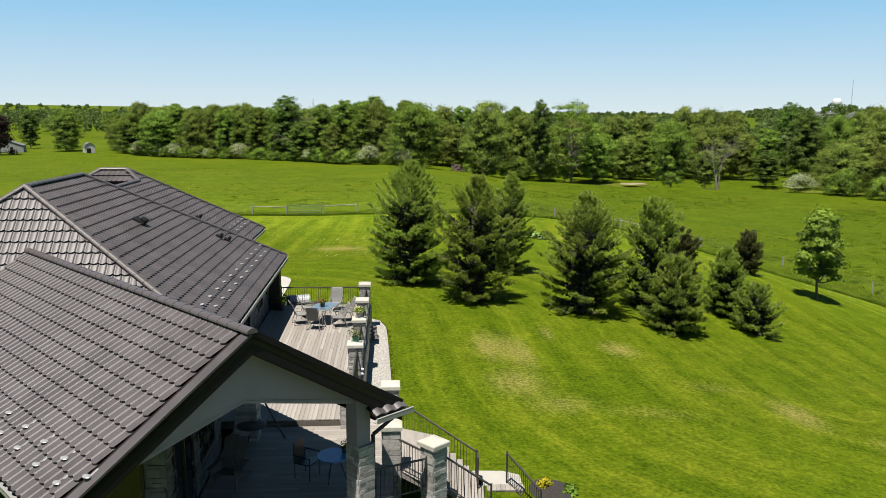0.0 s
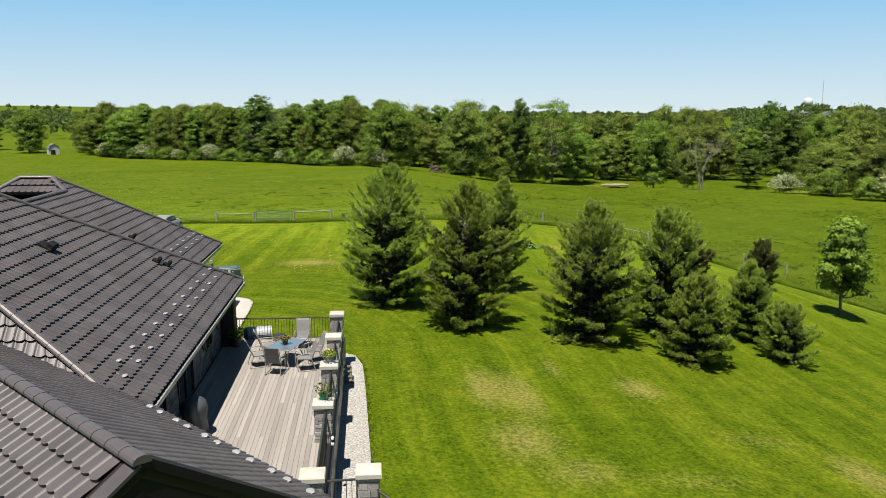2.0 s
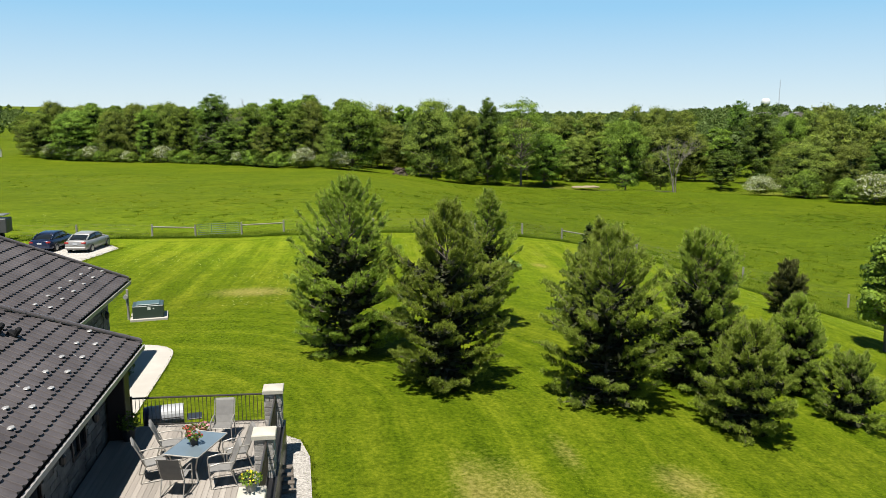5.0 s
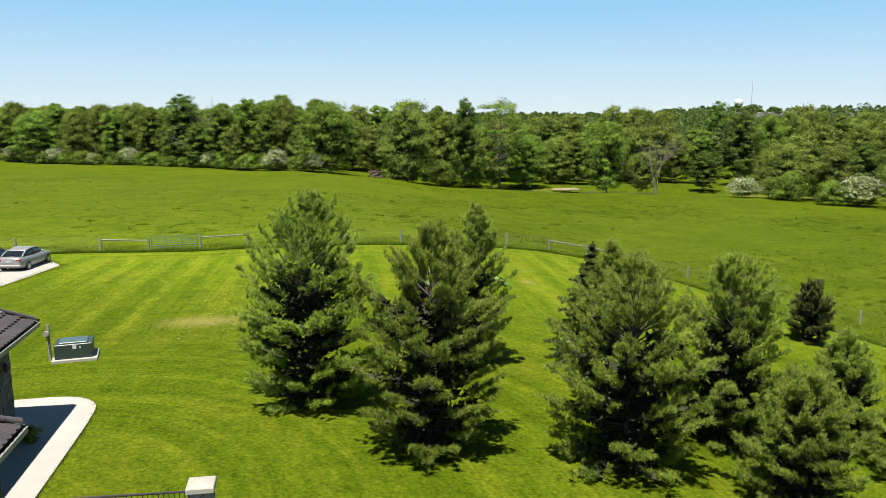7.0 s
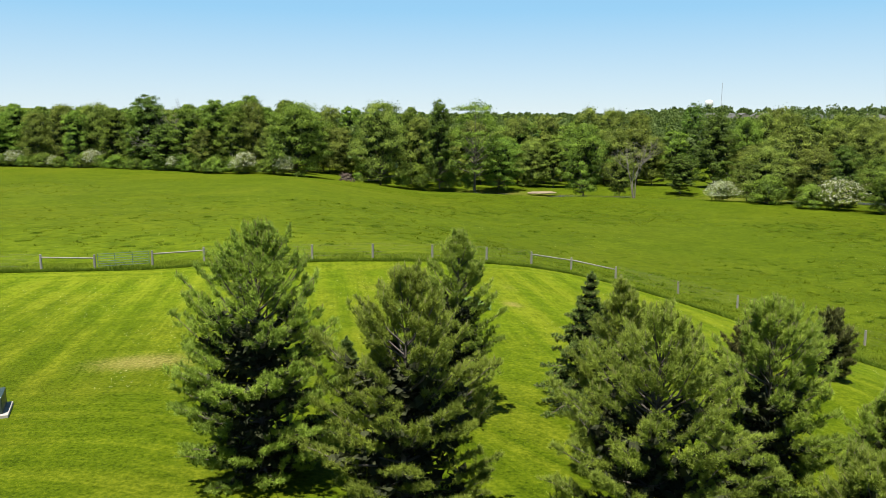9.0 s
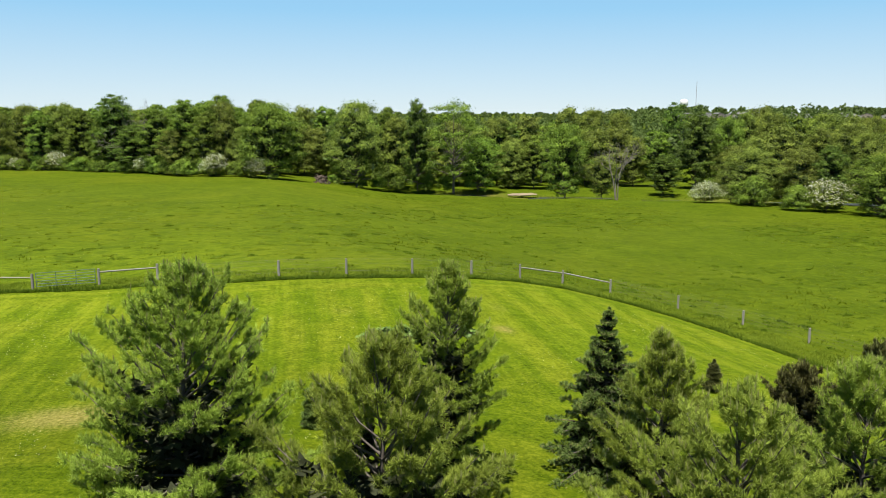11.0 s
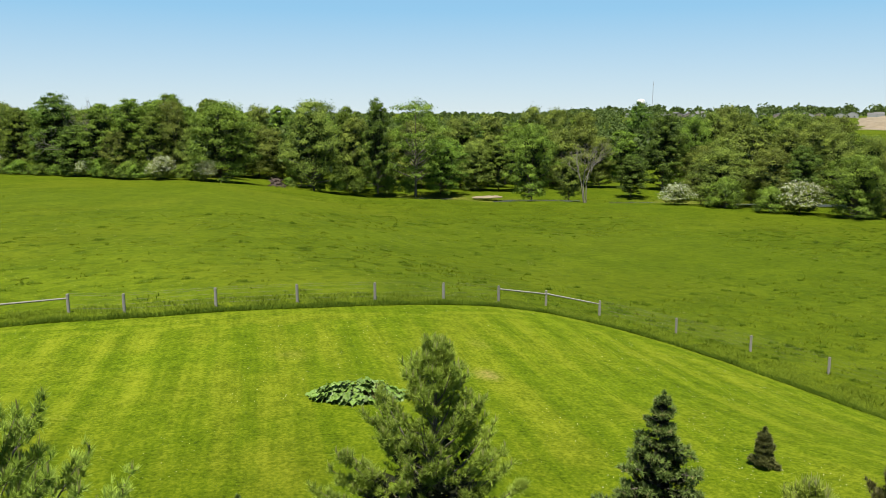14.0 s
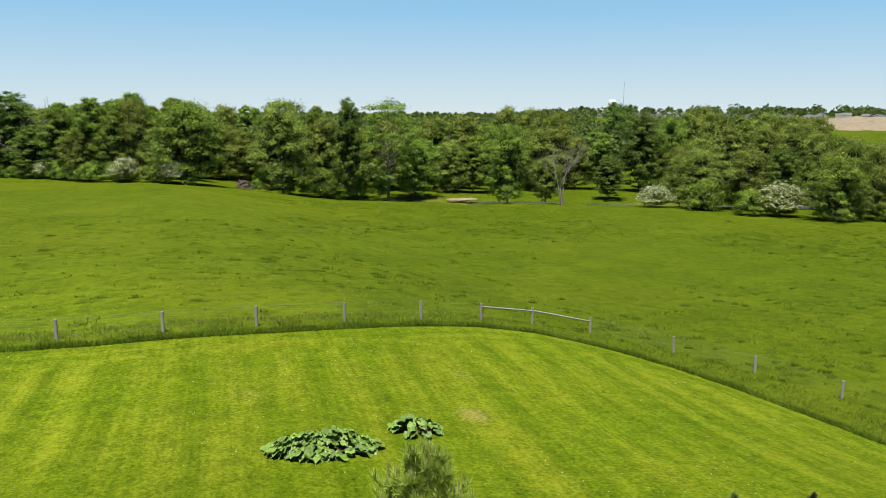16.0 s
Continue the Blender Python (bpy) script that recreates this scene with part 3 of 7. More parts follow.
for a, b in ((P1, P2), (P2, R1), (P1, N1), (Q1, Q2), (Q1, R2), (Q1, X1), (Q2, X2), (X1, Y1), (P1, NL), (AP - GR * 0.05, AE)):
    cap_line(a + up, b + up)

# fascia boards, gutters and soffits along the eaves
def eave(a, b, out):
    a, b, out = Vector(a), Vector(b), Vector(out).normalized()
    d = (b - a)
    rot = math.atan2(d.y, d.x)
    mid = (a + b) / 2
    bm = box(bmesh.new(), mid - out * 0.05 + Vector((0, 0, -0.16)), (d.length, 0.05, 0.24), rot)
    part("fascia", bm, FASCIA, house, "", HM)
    bm = bmesh.new()
    box(bm, mid + out * 0.13 + Vector((0, 0, -0.15)), (d.length + 0.1, 0.012, 0.13), rot)
    box(bm, mid + out * 0.055 + Vector((0, 0, -0.215)), (d.length + 0.1, 0.15, 0.012), rot)
    box(bm, mid + out * 0.125 + Vector((0, 0, -0.08)), (d.length + 0.1, 0.05, 0.014), rot)
    part("gutter", bm, GUTTER, house, "pale grey metal gutter", HM)
    bm = box(bmesh.new(), mid - out * 0.38 + Vector((0, 0, -0.27)), (d.length - 0.3, 0.64, 0.02), rot)
    part("soffit", bm, FASCIA, house, "", HM)


eave(N1, R1, (1, 0, 0))
eave(FL, R1, (0, 1, 0))
eave(Y2, R2, (1, 0, 0))
eave(L2, R2, (0, 1, 0))
eave(AP + GD * GH - dz, AP + GD * GH - dz + GR * 4.0, GD)
eave(AP - GD * GH - dz, AP - GD * GH - dz + GR * 9.0, -GD)


def slab(pts, n, t):
    bm = bmesh.new()
    a = [bm.verts.new(p) for p in pts]
    b = [bm.verts.new(Vector(p) - Vector(n) * t) for p in pts]
    bm.faces.new(a)
    bm.faces.new(list(reversed(b)))
    for i in range(len(pts)):
        bm.faces.new((a[i], a[(i + 1) % len(pts)], b[(i + 1) % len(pts)], b[i]))
    bmesh.ops.recalc_face_normals(bm, faces=bm.faces)
    return bm


# folded metal strips along the porch rakes
for sgn in (-1, 1):
    d = GD * sgn
    nn = (d * GK + Vector((0, 0, 1))).normalized()
    lo = AP + d * GH - dz
    rim = 0.035 if sgn < 0 else 0.115
    bm = slab([AP + nn * rim - GR * 0.03, lo + nn * rim - GR * 0.03, lo + nn * rim + GR * 0.25, AP + nn * rim + GR * 0.25], nn, rim + 0.01)
    if sgn < 0:
        part("rake_flashing", bm, TILE, house, "flat grey-brown metal strip along the roof edge", HM)
    else:
        part("rake_flashing", bm, SOFFIT, house, "flat near-black metal strip along the roof edge", HM)

# gable end of the porch: rake boards, soffit and the grey gable wall with its vaulted lower edge
Z = Vector((0, 0, 1))
for sgn in (-1, 1):
    d = GD * sgn
    tip, low = AP + Z * 0.03, AP + d * (GH + 0.05) - Z * (GH + 0.05) * GK + Z * 0.03
    part("rake_board", slab([tip, low, low - Z * 0.46, tip - Z * 0.46], GR, -0.05), SOFFIT, house, "", HM)
    part("rake_soffit", slab([tip - Z * 0.43, low - Z * 0.43, low - Z * 0.43 + GR * 0.42, tip - Z * 0.43 + GR * 0.42], Z, 0.02), SOFFIT, house, "", HM)
    g0 = AP + GR * 0.42
    pts = [g0 - Z * 0.42, g0 + d * 3.75 - Z * (0.35 + 3.75 * GK), g0 + d * 3.75 - Z * 2.72, g0 + d * 3.0 - Z * 2.40, g0 - Z * 1.58]
    part("gable_wall", slab(pts, GR, -0.14), SIDING, house, "plain grey gable wall above the porch", HM)
    inner = [g0 - Z * 1.5, g0 + d * 3.9 - Z * 2.5, g0 + d * 3.9 - Z * 2.5 + GR * 7.0, g0 - Z * 1.5 + GR * 7.0]
    part("porch_ceiling", slab(inner, Z, 0.03), SIDING, house, "", HM)

# short tiled return at the foot of the deck-side rake, with its own piece of gutter
foot = AP + GD * (GH + 0.02) - dz - Z * 0.04 - GR * 0.10
slope_ = (GR * 0.30 + Z * 0.16)
lie = slope_.normalized().cross(GD).normalized()
lie = lie if lie.z > 0 else -lie
part("return_deck", slab([foot - GD * 0.95 - GR * 0.02, foot + GD * 0.05 - GR * 0.02, foot + GD * 0.05 - GR * 0.02 + slope_, foot - GD * 0.95 - GR * 0.02 + slope_], lie, 0.05), SOFFIT, house, "", HM)
for k in range(3):
    a = foot + GD * (-0.93 + 0.325 * k) - GR * 0.05
    bm = bmesh.new()
    rows_ = []
    for w in range(7):
        q = w / 6
        arch = 0.012 + 0.055 * math.sin(math.pi * min(1.0, q / 0.8)) * (q < 0.8)
        p = a + GD * 0.32 * q + lie * arch
        rows_.append([bm.verts.new(p), bm.verts.new(p + slope_ * 1.12), bm.verts.new(p - lie * 0.03)])
    for m0, m1 in zip(rows_, rows_[1:]):
        bm.faces.new((m0[0], m1[0], m1[1], m0[1]))
        bm.faces.new((m0[2], m1[2], m1[0], m0[0]))
    bmesh.ops.recalc_face_normals(bm, faces=bm.faces)
    part("return_tile", bm, TILE, house, "", HM)
bm = bmesh.new()
box(bm, foot - GD * 0.45 - GR * 0.20 - Z * 0.06, (1.16, 0.014, 0.12), GA)
box(bm, foot - GD * 0.45 - GR * 0.13 - Z * 0.115, (1.16, 0.15, 0.014), GA)
box(bm, foot - GD * 0.45 - GR * 0.185 - Z * 0.002, (1.16, 0.05, 0.014), GA)
part("return_gutter", bm, GUTTER, house, "pale grey metal gutter", HM)

# snow guards on the lower courses
GUARD = plain("metal_snow_guard", (0.30, 0.295, 0.29), 0.4, 0.3)
gb = bmesh.new()
box(gb, (0, 0.08, 0.006), (0.06, 0.24, 0.008))
tip_ = Matrix.Translation((0, -0.02, 0.055)) @ Matrix.Rotation(radians(-36), 4, "X") @ Matrix.Diagonal((1.05, 0.75, 1, 1))
lathe(gb, [(0.095, -0.012), (0.10, 0.0), (0.085, 0.016), (0.03, 0.024)], 10, tip_)
box(gb, (0, -0.02, 0.025), (0.05, 0.02, 0.05))
GUARD_ME = mesh_bm("snow_guard", gb, GUARD)


def guard_at(p, e, s):
    n = Vector(e).cross(Vector(s)).normalized()
    ob = new("snow_guard", GUARD_ME)
    ob.parent = house
    ob.matrix_basis = HM @ Matrix.Translation(Vector(p) + n * 0.03) @ Matrix((Vector(e), Vector(s), n)).transposed().to_4x4()


def guard_rows(org, e, s, rows):
    for along0, along1, step, dist in rows:
        a = along0
        while a <= along1:
            guard_at(Vector(org) + Vector(e) * a + Vector(s) * dist, e, s)
            a += step


sl = math.sqrt(1 + GK * GK)
sw = (GD - Z * GK * -1).normalized()
guard_rows(AP - GD * GH - dz, -GR, (GD + Z * GK).normalized(), [(-12, -0.1, 1.07, 0.93), (-11.5, -0.6, 1.07, 0.54)])
guard_rows(AP + GD * GH - dz, GR, (-GD + Z * GK).normalized(), [(0.3, 7.5, 1.17, 0.55), (0.9, 7.5, 1.17, 0.62)])
k1 = (8.65 - EZ) / 6.9
guard_rows(R1, Vector((0, 1, 0)), Vector((-1, 0, k1)).normalized(), [(-13.6, -0.8, 1.17, 0.9), (-13.0, -1.3, 1.17, 1.27)])
guard_rows(R2, Vector((0, 1, 0)), Vector((-1, 0, 0.668)).normalized(), [(-8, -0.8, 1.17, 0.9), (-8.4, -1.3, 1.17, 1.27)])


def roof_vent(u, v, z, w, slope):
    bm = bmesh.new()
    box(bm, (0, 0, 0.06), (w, w * 1.1, 0.12), 0, 0.03)
    box(bm, (0, -w * 0.3, 0.17), (w * 0.9, w * 0.6, 0.2), 0, 0.04)
    part("roof_vent", bm, VENT, house, "small black roof vent", HM @ Matrix.Translation((u, v, z)) @ Matrix.Rotation(radians(90), 4, "Z") @ Matrix.Rotation(math.atan(slope), 4, "X"))


for wx, wy, w in ((-8.3, 31.6, 0.42), (-6.15, 35.9, 0.24), (-5.85, 36.15, 0.22), (-7.2, 36.9, 0.2)):
    q = HOUSE.inverted() @ Vector((wx, wy, 0))
    roof_vent(q.x, q.y, EZ + (-5.18 - q.x) * k1 + 0.04, w, k1)

# walls with stone cladding
def stone_wall(a, b, z0, z1, out, gaps=()):
    """A wall of mortar with rows of split stone on its outer face; gaps are (from, to, bottom, top) along it."""
    a, b, out = Vector(a), Vector(b), Vector(out).normalized()
    d = b - a
    L = d.length
    d.normalize()
    rot = math.atan2(d.y, d.x)
    bm = bmesh.new()
    box(bm, (a + b) / 2 - out * 0.15 + Z * (z0 + z1) / 2, (L, 0.3, z1 - z0), rot)
    wall = part("wall", bm, MORTAR, house, "", HM)
    rnd = random.Random(int(L * 100))
    bm = bmesh.new()
    z = z0
    while z < z1 - 0.06:
        h = rnd.choice((0.11, 0.15, 0.2))
        x = -rnd.uniform(0, 0.3)
        while x < L:
            w = rnd.uniform(0.22, 0.6)
            x0, x1 = max(0, x + 0.006), min(L, x + w - 0.006)
            mid = (x0 + x1) / 2
            blocked = any(g0 - 0.05 < mid < g1 + 0.05 and z + h > zb and z < zt for g0, g1, zb, zt in gaps)
            if x1 - x0 > 0.08 and not blocked:
                t = rnd.uniform(0.03, 0.055)
                box(bm, a + d * mid + out * t / 2 + Z * (z + h / 2), (x1 - x0, t, h - 0.012), rot)
            x += w
        z += h
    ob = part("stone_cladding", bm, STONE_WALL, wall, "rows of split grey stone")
    ob["kind"] = "stuff"
    for g0, g1, zb, zt in gaps:
        mid = a + d * (g0 + g1) / 2
        win = part("window", box(bmesh.new(), mid + out * 0.012 + Z * (zb + zt) / 2, (g1 - g0, 0.02, zt - zb), rot), GLASS_DARK, house, "dark glass door or window", HM)
        fb = bmesh.new()
        for off in ((g0 - 0.03), (g0 + g1) / 2, (g1 + 0.03)):
            box(fb, a + d * off + out * 0.03 + Z * (zb + zt) / 2, (0.07, 0.07, zt - zb + 0.1), rot)
        for zz in (zb - 0.03, zt + 0.03):
            box(fb, mid + out * 0.032 + Z * zz, (g1 - g0 + 0.13, 0.075, 0.07), rot)
        part("window_frame", fb, FASCIA, win, "dark brown frame")
    return wall


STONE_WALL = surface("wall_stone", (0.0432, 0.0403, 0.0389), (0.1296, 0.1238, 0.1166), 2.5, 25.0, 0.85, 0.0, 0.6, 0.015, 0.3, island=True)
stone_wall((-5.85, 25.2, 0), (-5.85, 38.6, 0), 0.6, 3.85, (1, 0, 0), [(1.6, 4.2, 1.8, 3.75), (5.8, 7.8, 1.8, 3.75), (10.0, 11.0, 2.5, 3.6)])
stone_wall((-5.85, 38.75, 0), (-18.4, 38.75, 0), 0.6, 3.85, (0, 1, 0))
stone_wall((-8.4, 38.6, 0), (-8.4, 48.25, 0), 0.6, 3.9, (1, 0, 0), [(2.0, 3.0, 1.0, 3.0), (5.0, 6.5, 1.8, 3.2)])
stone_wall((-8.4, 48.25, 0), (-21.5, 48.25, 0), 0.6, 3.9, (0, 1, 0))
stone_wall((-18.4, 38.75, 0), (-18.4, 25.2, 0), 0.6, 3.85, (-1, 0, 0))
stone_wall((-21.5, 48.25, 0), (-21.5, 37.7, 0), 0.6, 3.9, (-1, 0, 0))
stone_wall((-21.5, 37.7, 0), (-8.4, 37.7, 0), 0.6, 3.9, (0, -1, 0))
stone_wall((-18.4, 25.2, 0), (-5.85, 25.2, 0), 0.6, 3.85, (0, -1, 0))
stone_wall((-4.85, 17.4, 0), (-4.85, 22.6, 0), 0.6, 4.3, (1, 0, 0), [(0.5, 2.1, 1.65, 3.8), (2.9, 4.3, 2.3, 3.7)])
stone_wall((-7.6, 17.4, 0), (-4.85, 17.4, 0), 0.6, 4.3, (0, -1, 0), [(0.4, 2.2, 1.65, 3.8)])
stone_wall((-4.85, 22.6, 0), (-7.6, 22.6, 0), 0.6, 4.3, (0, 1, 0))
# stone pier under the far corner of the eave
bm = box(bmesh.new(), (-5.5, 38.3, 2.25), (0.5, 0.55, 3.2), 0, 0.02)
part("corner_pier", bm, FASCIA, house, "dark pier under the eave corner", HM)


def wall_lamp(u, v, z):
    bm = bmesh.new()
    box(bm, (0.02, 0, 0), (0.03, 0.12, 0.2))
    pipe(bm, [(0.02, 0, 0.05), (0.1, 0, 0.16), (0.19, 0, 0.1)], 0.012)
    lathe(bm, [(0.03, -0.2), (0.08, -0.12), (0.09, 0.04), (0.04, 0.1), (0.01, 0.13)], 8, Matrix.Translation((0.19, 0, 0)))
    part("wall_lamp", bm, BLACK, house, "black lantern on the stone wall", HM @ Matrix.Translation((u, v, z)))


for u, v in ((-5.8, 33.9), (-5.8, 36.5), (-8.35, 47.3), (-4.8, 19.9)):
    wall_lamp(u, v, 3.1)

# porch post with a flared stone foot, and the downpipe
post = HOUSE.inverted() @ Vector((0.1, 18.85, 0))
bm = bmesh.new()
box(bm, (post.x - 0.06, post.y, 3.85), (0.42, 0.42, 1.3), GA, 0.01)
part("porch_post", bm, SIDING, house, "square grey porch post", HM)
pipe_bm = pipe(bmesh.new(), [AP + GD * 4.1 - dz + GR * 0.15 - Z * 0.3, AP + GD * 3.5 - dz + GR * 0.4 - Z * 0.75, AP + GD * 3.5 - dz + GR * 0.4 - Z * 3.3], 0.05, 8)
part("downpipe", pipe_bm, FASCIA, house, "dark brown downpipe", HM)

# ---- deck, porch floor, pillars and rails ----
DZ, PZ = 1.75, 1.57


def planks(owner, u0, u1, v0, v1, z, w, along_v, mat, seed):
    """Boards side by side with small gaps, each an object of its own."""
    rnd = random.Random(seed)
    n = int(((u1 - u0) if along_v else (v1 - v0)) / w)
    bm = box(bmesh.new(), (0, 0, 0), (w - 0.005, 1.0, 0.035), 0, 0.002)
    me = mesh_bm("plank", bm, mat)
    for i in range(n):
        lo, hi = (v0, v1) if along_v else (u0, u1)
        cut = lo + (hi - lo) * rnd.choice((0.32, 0.5, 0.66))
        for a, b in ((lo, cut - 0.003), (cut + 0.003, hi)):
            ob = new("plank", me)
            ob.parent = owner
            c = (u0 + (i + 0.5) * w, (a + b) / 2) if along_v else ((a + b) / 2, v0 + (i + 0.5) * w)
            ob.matrix_basis = owner_local(owner) @ Matrix.Translation((c[0], c[1], z - 0.0175 + rnd.uniform(-0.001, 0.001))) @ Matrix.Rotation(0 if along_v else math.pi / 2, 4, "Z") @ Matrix.Diagonal((1, b - a, 1, 1))


def owner_local(owner):
    return owner.matrix_basis.inverted() @ HOUSE


deck = thing("deck", HOUSE @ Matrix.Translation((-3.4, 31.5, 0.6)), "raised deck of weathered grey boards along the house", "deck")
bm = bmesh.new()
box(bm, (-3.5, 31.6, DZ - 0.15), (4.4, 14.8, 0.2))
for v in np.arange(24.6, 39, 2.0):
    box(bm, (-1.3, v, 1.15), (0.12, 0.12, 1.2))
part("deck_frame", bm, DARKWOOD, deck, "dark timber frame", owner_local(deck))
bm = box(bmesh.new(), (-0.93, 31.6, 1.18), (0.05, 14.8, 1.1))
box(bm, (-1.08, 31.6, 1.70), (0.27, 14.8, 0.04))
part("skirting", bm, BLACK, deck, "dark skirting below the deck edge", owner_local(deck))
planks(deck, -5.75, -1.2, 24.2, 39.0, DZ, 0.14, True, DECK_M, 3)
porch = thing("porch_floor", HOUSE @ Matrix.Translation((-2.4, 20.0, 0.6)), "lower porch floor of weathered boards", "porch floor")
bm = box(bmesh.new(), (-2.3, 20.6, PZ - 0.14), (4.9, 6.9, 0.2))
part("deck_frame", bm, DARKWOOD, porch, "", owner_local(porch))
planks(porch, -4.75, 0.15, 17.1, 24.15, PZ, 0.14, False, DECK_M, 5)

# stone pillars: courses of split stone round a mortar core, with a thick cap
STONE_MES = []
for k in range(6):
    rr = random.Random(k)
    sb = box(bmesh.new(), (0, 0, 0), (1, 1, 1), 0, 0.0)
    for v in sb.verts:
        v.co += Vector((rr.uniform(-0.05, 0.05), rr.uniform(-0.08, 0.02), rr.uniform(-0.05, 0.05)))
    STONE_MES.append(mesh_bm("stone", sb, STONE_M))
CAP_BM = bmesh.new()
lathe(CAP_BM, [(0.36, 0.0), (0.425, 0.0), (0.425, 0.10), (0.40, 0.125), (0.05, 0.19)], 4, Matrix.Rotation(math.pi / 4, 4, "Z"))
CAP_ME = mesh_bm("cap", CAP_BM, CAP)


def pillar(u, v, z0, top, rot=0.0, seed=0, width=0.46, group="deck pillars", cap=True, label="split-stone foot of the porch post"):
    p = thing("stone_pillar", HOUSE @ Matrix.Translation((u, v, z0)) @ Matrix.Rotation(rot, 4, "Z"), "square split-stone pillar with a pale stone cap" if cap else label, "pillar", group)
    h = top - (0.17 if cap else 0.0) - z0
    part("core", box(bmesh.new(), (0, 0, h / 2), (width - 0.06, width - 0.06, h)), MORTAR, p)
    if cap:
        part("cap", CAP_ME, None, p, "thick pale limestone cap", Matrix.Translation((0, 0, h)))
    rnd = random.Random(seed)
    z = 0.0
    while z < h - 0.05:
        ch = min(rnd.choice((0.11, 0.14, 0.18)), h - z)
        for f in range(4):
            ang = f * math.pi / 2
            cut = rnd.uniform(-0.3, 0.3) * width
            runs = ((-width / 2, cut), (cut, width / 2)) if rnd.random() < 0.75 else ((-width / 2, width / 2),)
            for x0, x1 in runs:
                ob = new("stone", STONE_MES[rnd.randrange(6)])
                ob.parent = p
                ob.matrix_basis = Matrix.Rotation(ang, 4, "Z") @ Matrix.Translation(((x0 + x1) / 2, -width / 2 + 0.03 - rnd.uniform(0, 0.015), z + ch / 2)) @ Matrix.Diagonal((x1 - x0 - 0.01, 0.09, ch - 0.012, 1))
        z += ch
    return p


for i, v in enumerate((38.68, 35.4, 32.06, 28.6, 24.07)):
    pillar(-1.22, v, DZ - 0.9, 2.94, seed=i)
pillar(0.07, 24.17, 0.5, 2.94, seed=11, group="stair pillars")
pillar(0.10, 21.02, 0.5, 2.94, seed=12, group="stair pillars")
fq = HOUSE.inverted() @ Vector((1.95, 19.72, 0))
pillar(fq.x, fq.y, 0.4, 2.94, rot=GA, seed=13, group="stair pillars")
pillar(post.x - 0.02, post.y, 0.5, 3.3, rot=GA, seed=14, width=0.46, group="porch pillar", cap=False)
pier = HOUSE.inverted() @ Vector((-3.28, 23.45, 0))
pillar(pier.x, pier.y, PZ, 4.05, seed=15, width=0.62, group="porch pillar", cap=False, label="split-stone pier at the corner of the house wall")


def railing(a, b, za, zb, height=0.92, every=0.11, label="bronze metal railing with thin upright bars"):
    """A rail between two points of the plan, with bars; za and zb are the floor heights at its ends."""
    a, b = Vector((*a, za)), Vector((*b, zb))
    r = thing("railing", HOUSE @ Matrix.Translation((a + b) / 2), label, "railing", "deck railings")
    lo = Matrix.Translation(-(a + b) / 2)
    for name, h, rad in (("top_rail", height, 0.03), ("bottom_rail", 0.1, 0.018)):
        part(name, tube(bmesh.new(), a + Z * h, b + Z * h, rad, rad, 8), BRONZE, r, "", lo)
    n = max(2, int((b - a).length / every))
    bb = mesh_bm("bar", tube(bmesh.new(), (0, 0, 0.1), (0, 0, height), 0.009, 0.009, 5), BRONZE)
    for i in range(1, n):
        ob = new("bar", bb)
        ob.parent = r
        ob.matrix_basis = lo @ Matrix.Translation(a.lerp(b, i / n))
    for q in (a, b):
        part("post", tube(bmesh.new(), q + Z * -0.02, q + Z * (height + 0.06), 0.028, 0.028, 8), BRONZE, r, "", lo)
    return r


vs = (38.68, 35.4, 32.06, 28.6, 24.07)
for v0, v1 in zip(vs, vs[1:]):
    railing((-1.16, v0 - 0.27), (-1.16, v1 + 0.27), DZ, DZ)
railing((-5.3, 38.85), (-1.48, 38.75), DZ, DZ)
railing((-0.95, 24.1), (-0.2, 24.15), DZ - 0.02, DZ - 0.02)
hl = HOUSE.inverted()


def hw(x, y):
    q = hl @ Vector((x, y, 0))
    return (q.x, q.y)


railing((0.3, 20.85), (fq.x - 0.25, fq.y + 0.25), PZ, PZ)
railing(hw(1.2, 23.9), hw(3.43, 22.24), PZ - 0.05, 0.48)
railing(hw(2.25, 19.85), hw(3.5, 19.95), PZ - 0.1, 0.55)
railing(hw(4.3, 22.0), hw(4.95, 20.4), 0.5, 0.1)
railing(hw(0.35, 19.0), hw(1.75, 19.55), PZ, PZ)
railing(hw(3.45, 22.2), hw(3.4, 21.7), 0.48, 0.48, every=0.2)

# stairs from the porch down to the lawn
stairs = thing("stairs", HOUSE @ Matrix.Translation((1.2, 20.8, 0.5)), "weathered wooden steps down to a concrete landing", "stairs")
w0 = [hw(1.1, 23.9), hw(0.9, 21.1), hw(2.0, 19.7), hw(2.35, 19.9), hw(2.2, 23.2)]
part("landing", prism(bmesh.new(), [w0[0], w0[1], w0[2], w0[3], w0[4]], PZ - 0.16, PZ), DECK_M, stairs, "", owner_local(stairs))
for i in range(6):
    t = i / 6
    c = hw(2.3 + 1.15 * t + 0.1, 21.45 - 0.35 * t)
    part("tread", box(bmesh.new(), (c[0], c[1], PZ - 0.18 * (i + 1) - 0.02), (0.30, 2.5, 0.04), radians(-4), 0.004), DECK_M, stairs, "", owner_local(stairs))
bm = bmesh.new()
for s in (-1.25, 1.25):
    a, b = hw(2.2, 21.5 + s), hw(3.6, 21.1 + s)
    tube(bm, (*a, PZ - 0.25), (*b, 0.42), 0.06, 0.06, 4)
part("stringer", bm, DARKWOOD, stairs, "", owner_local(stairs))
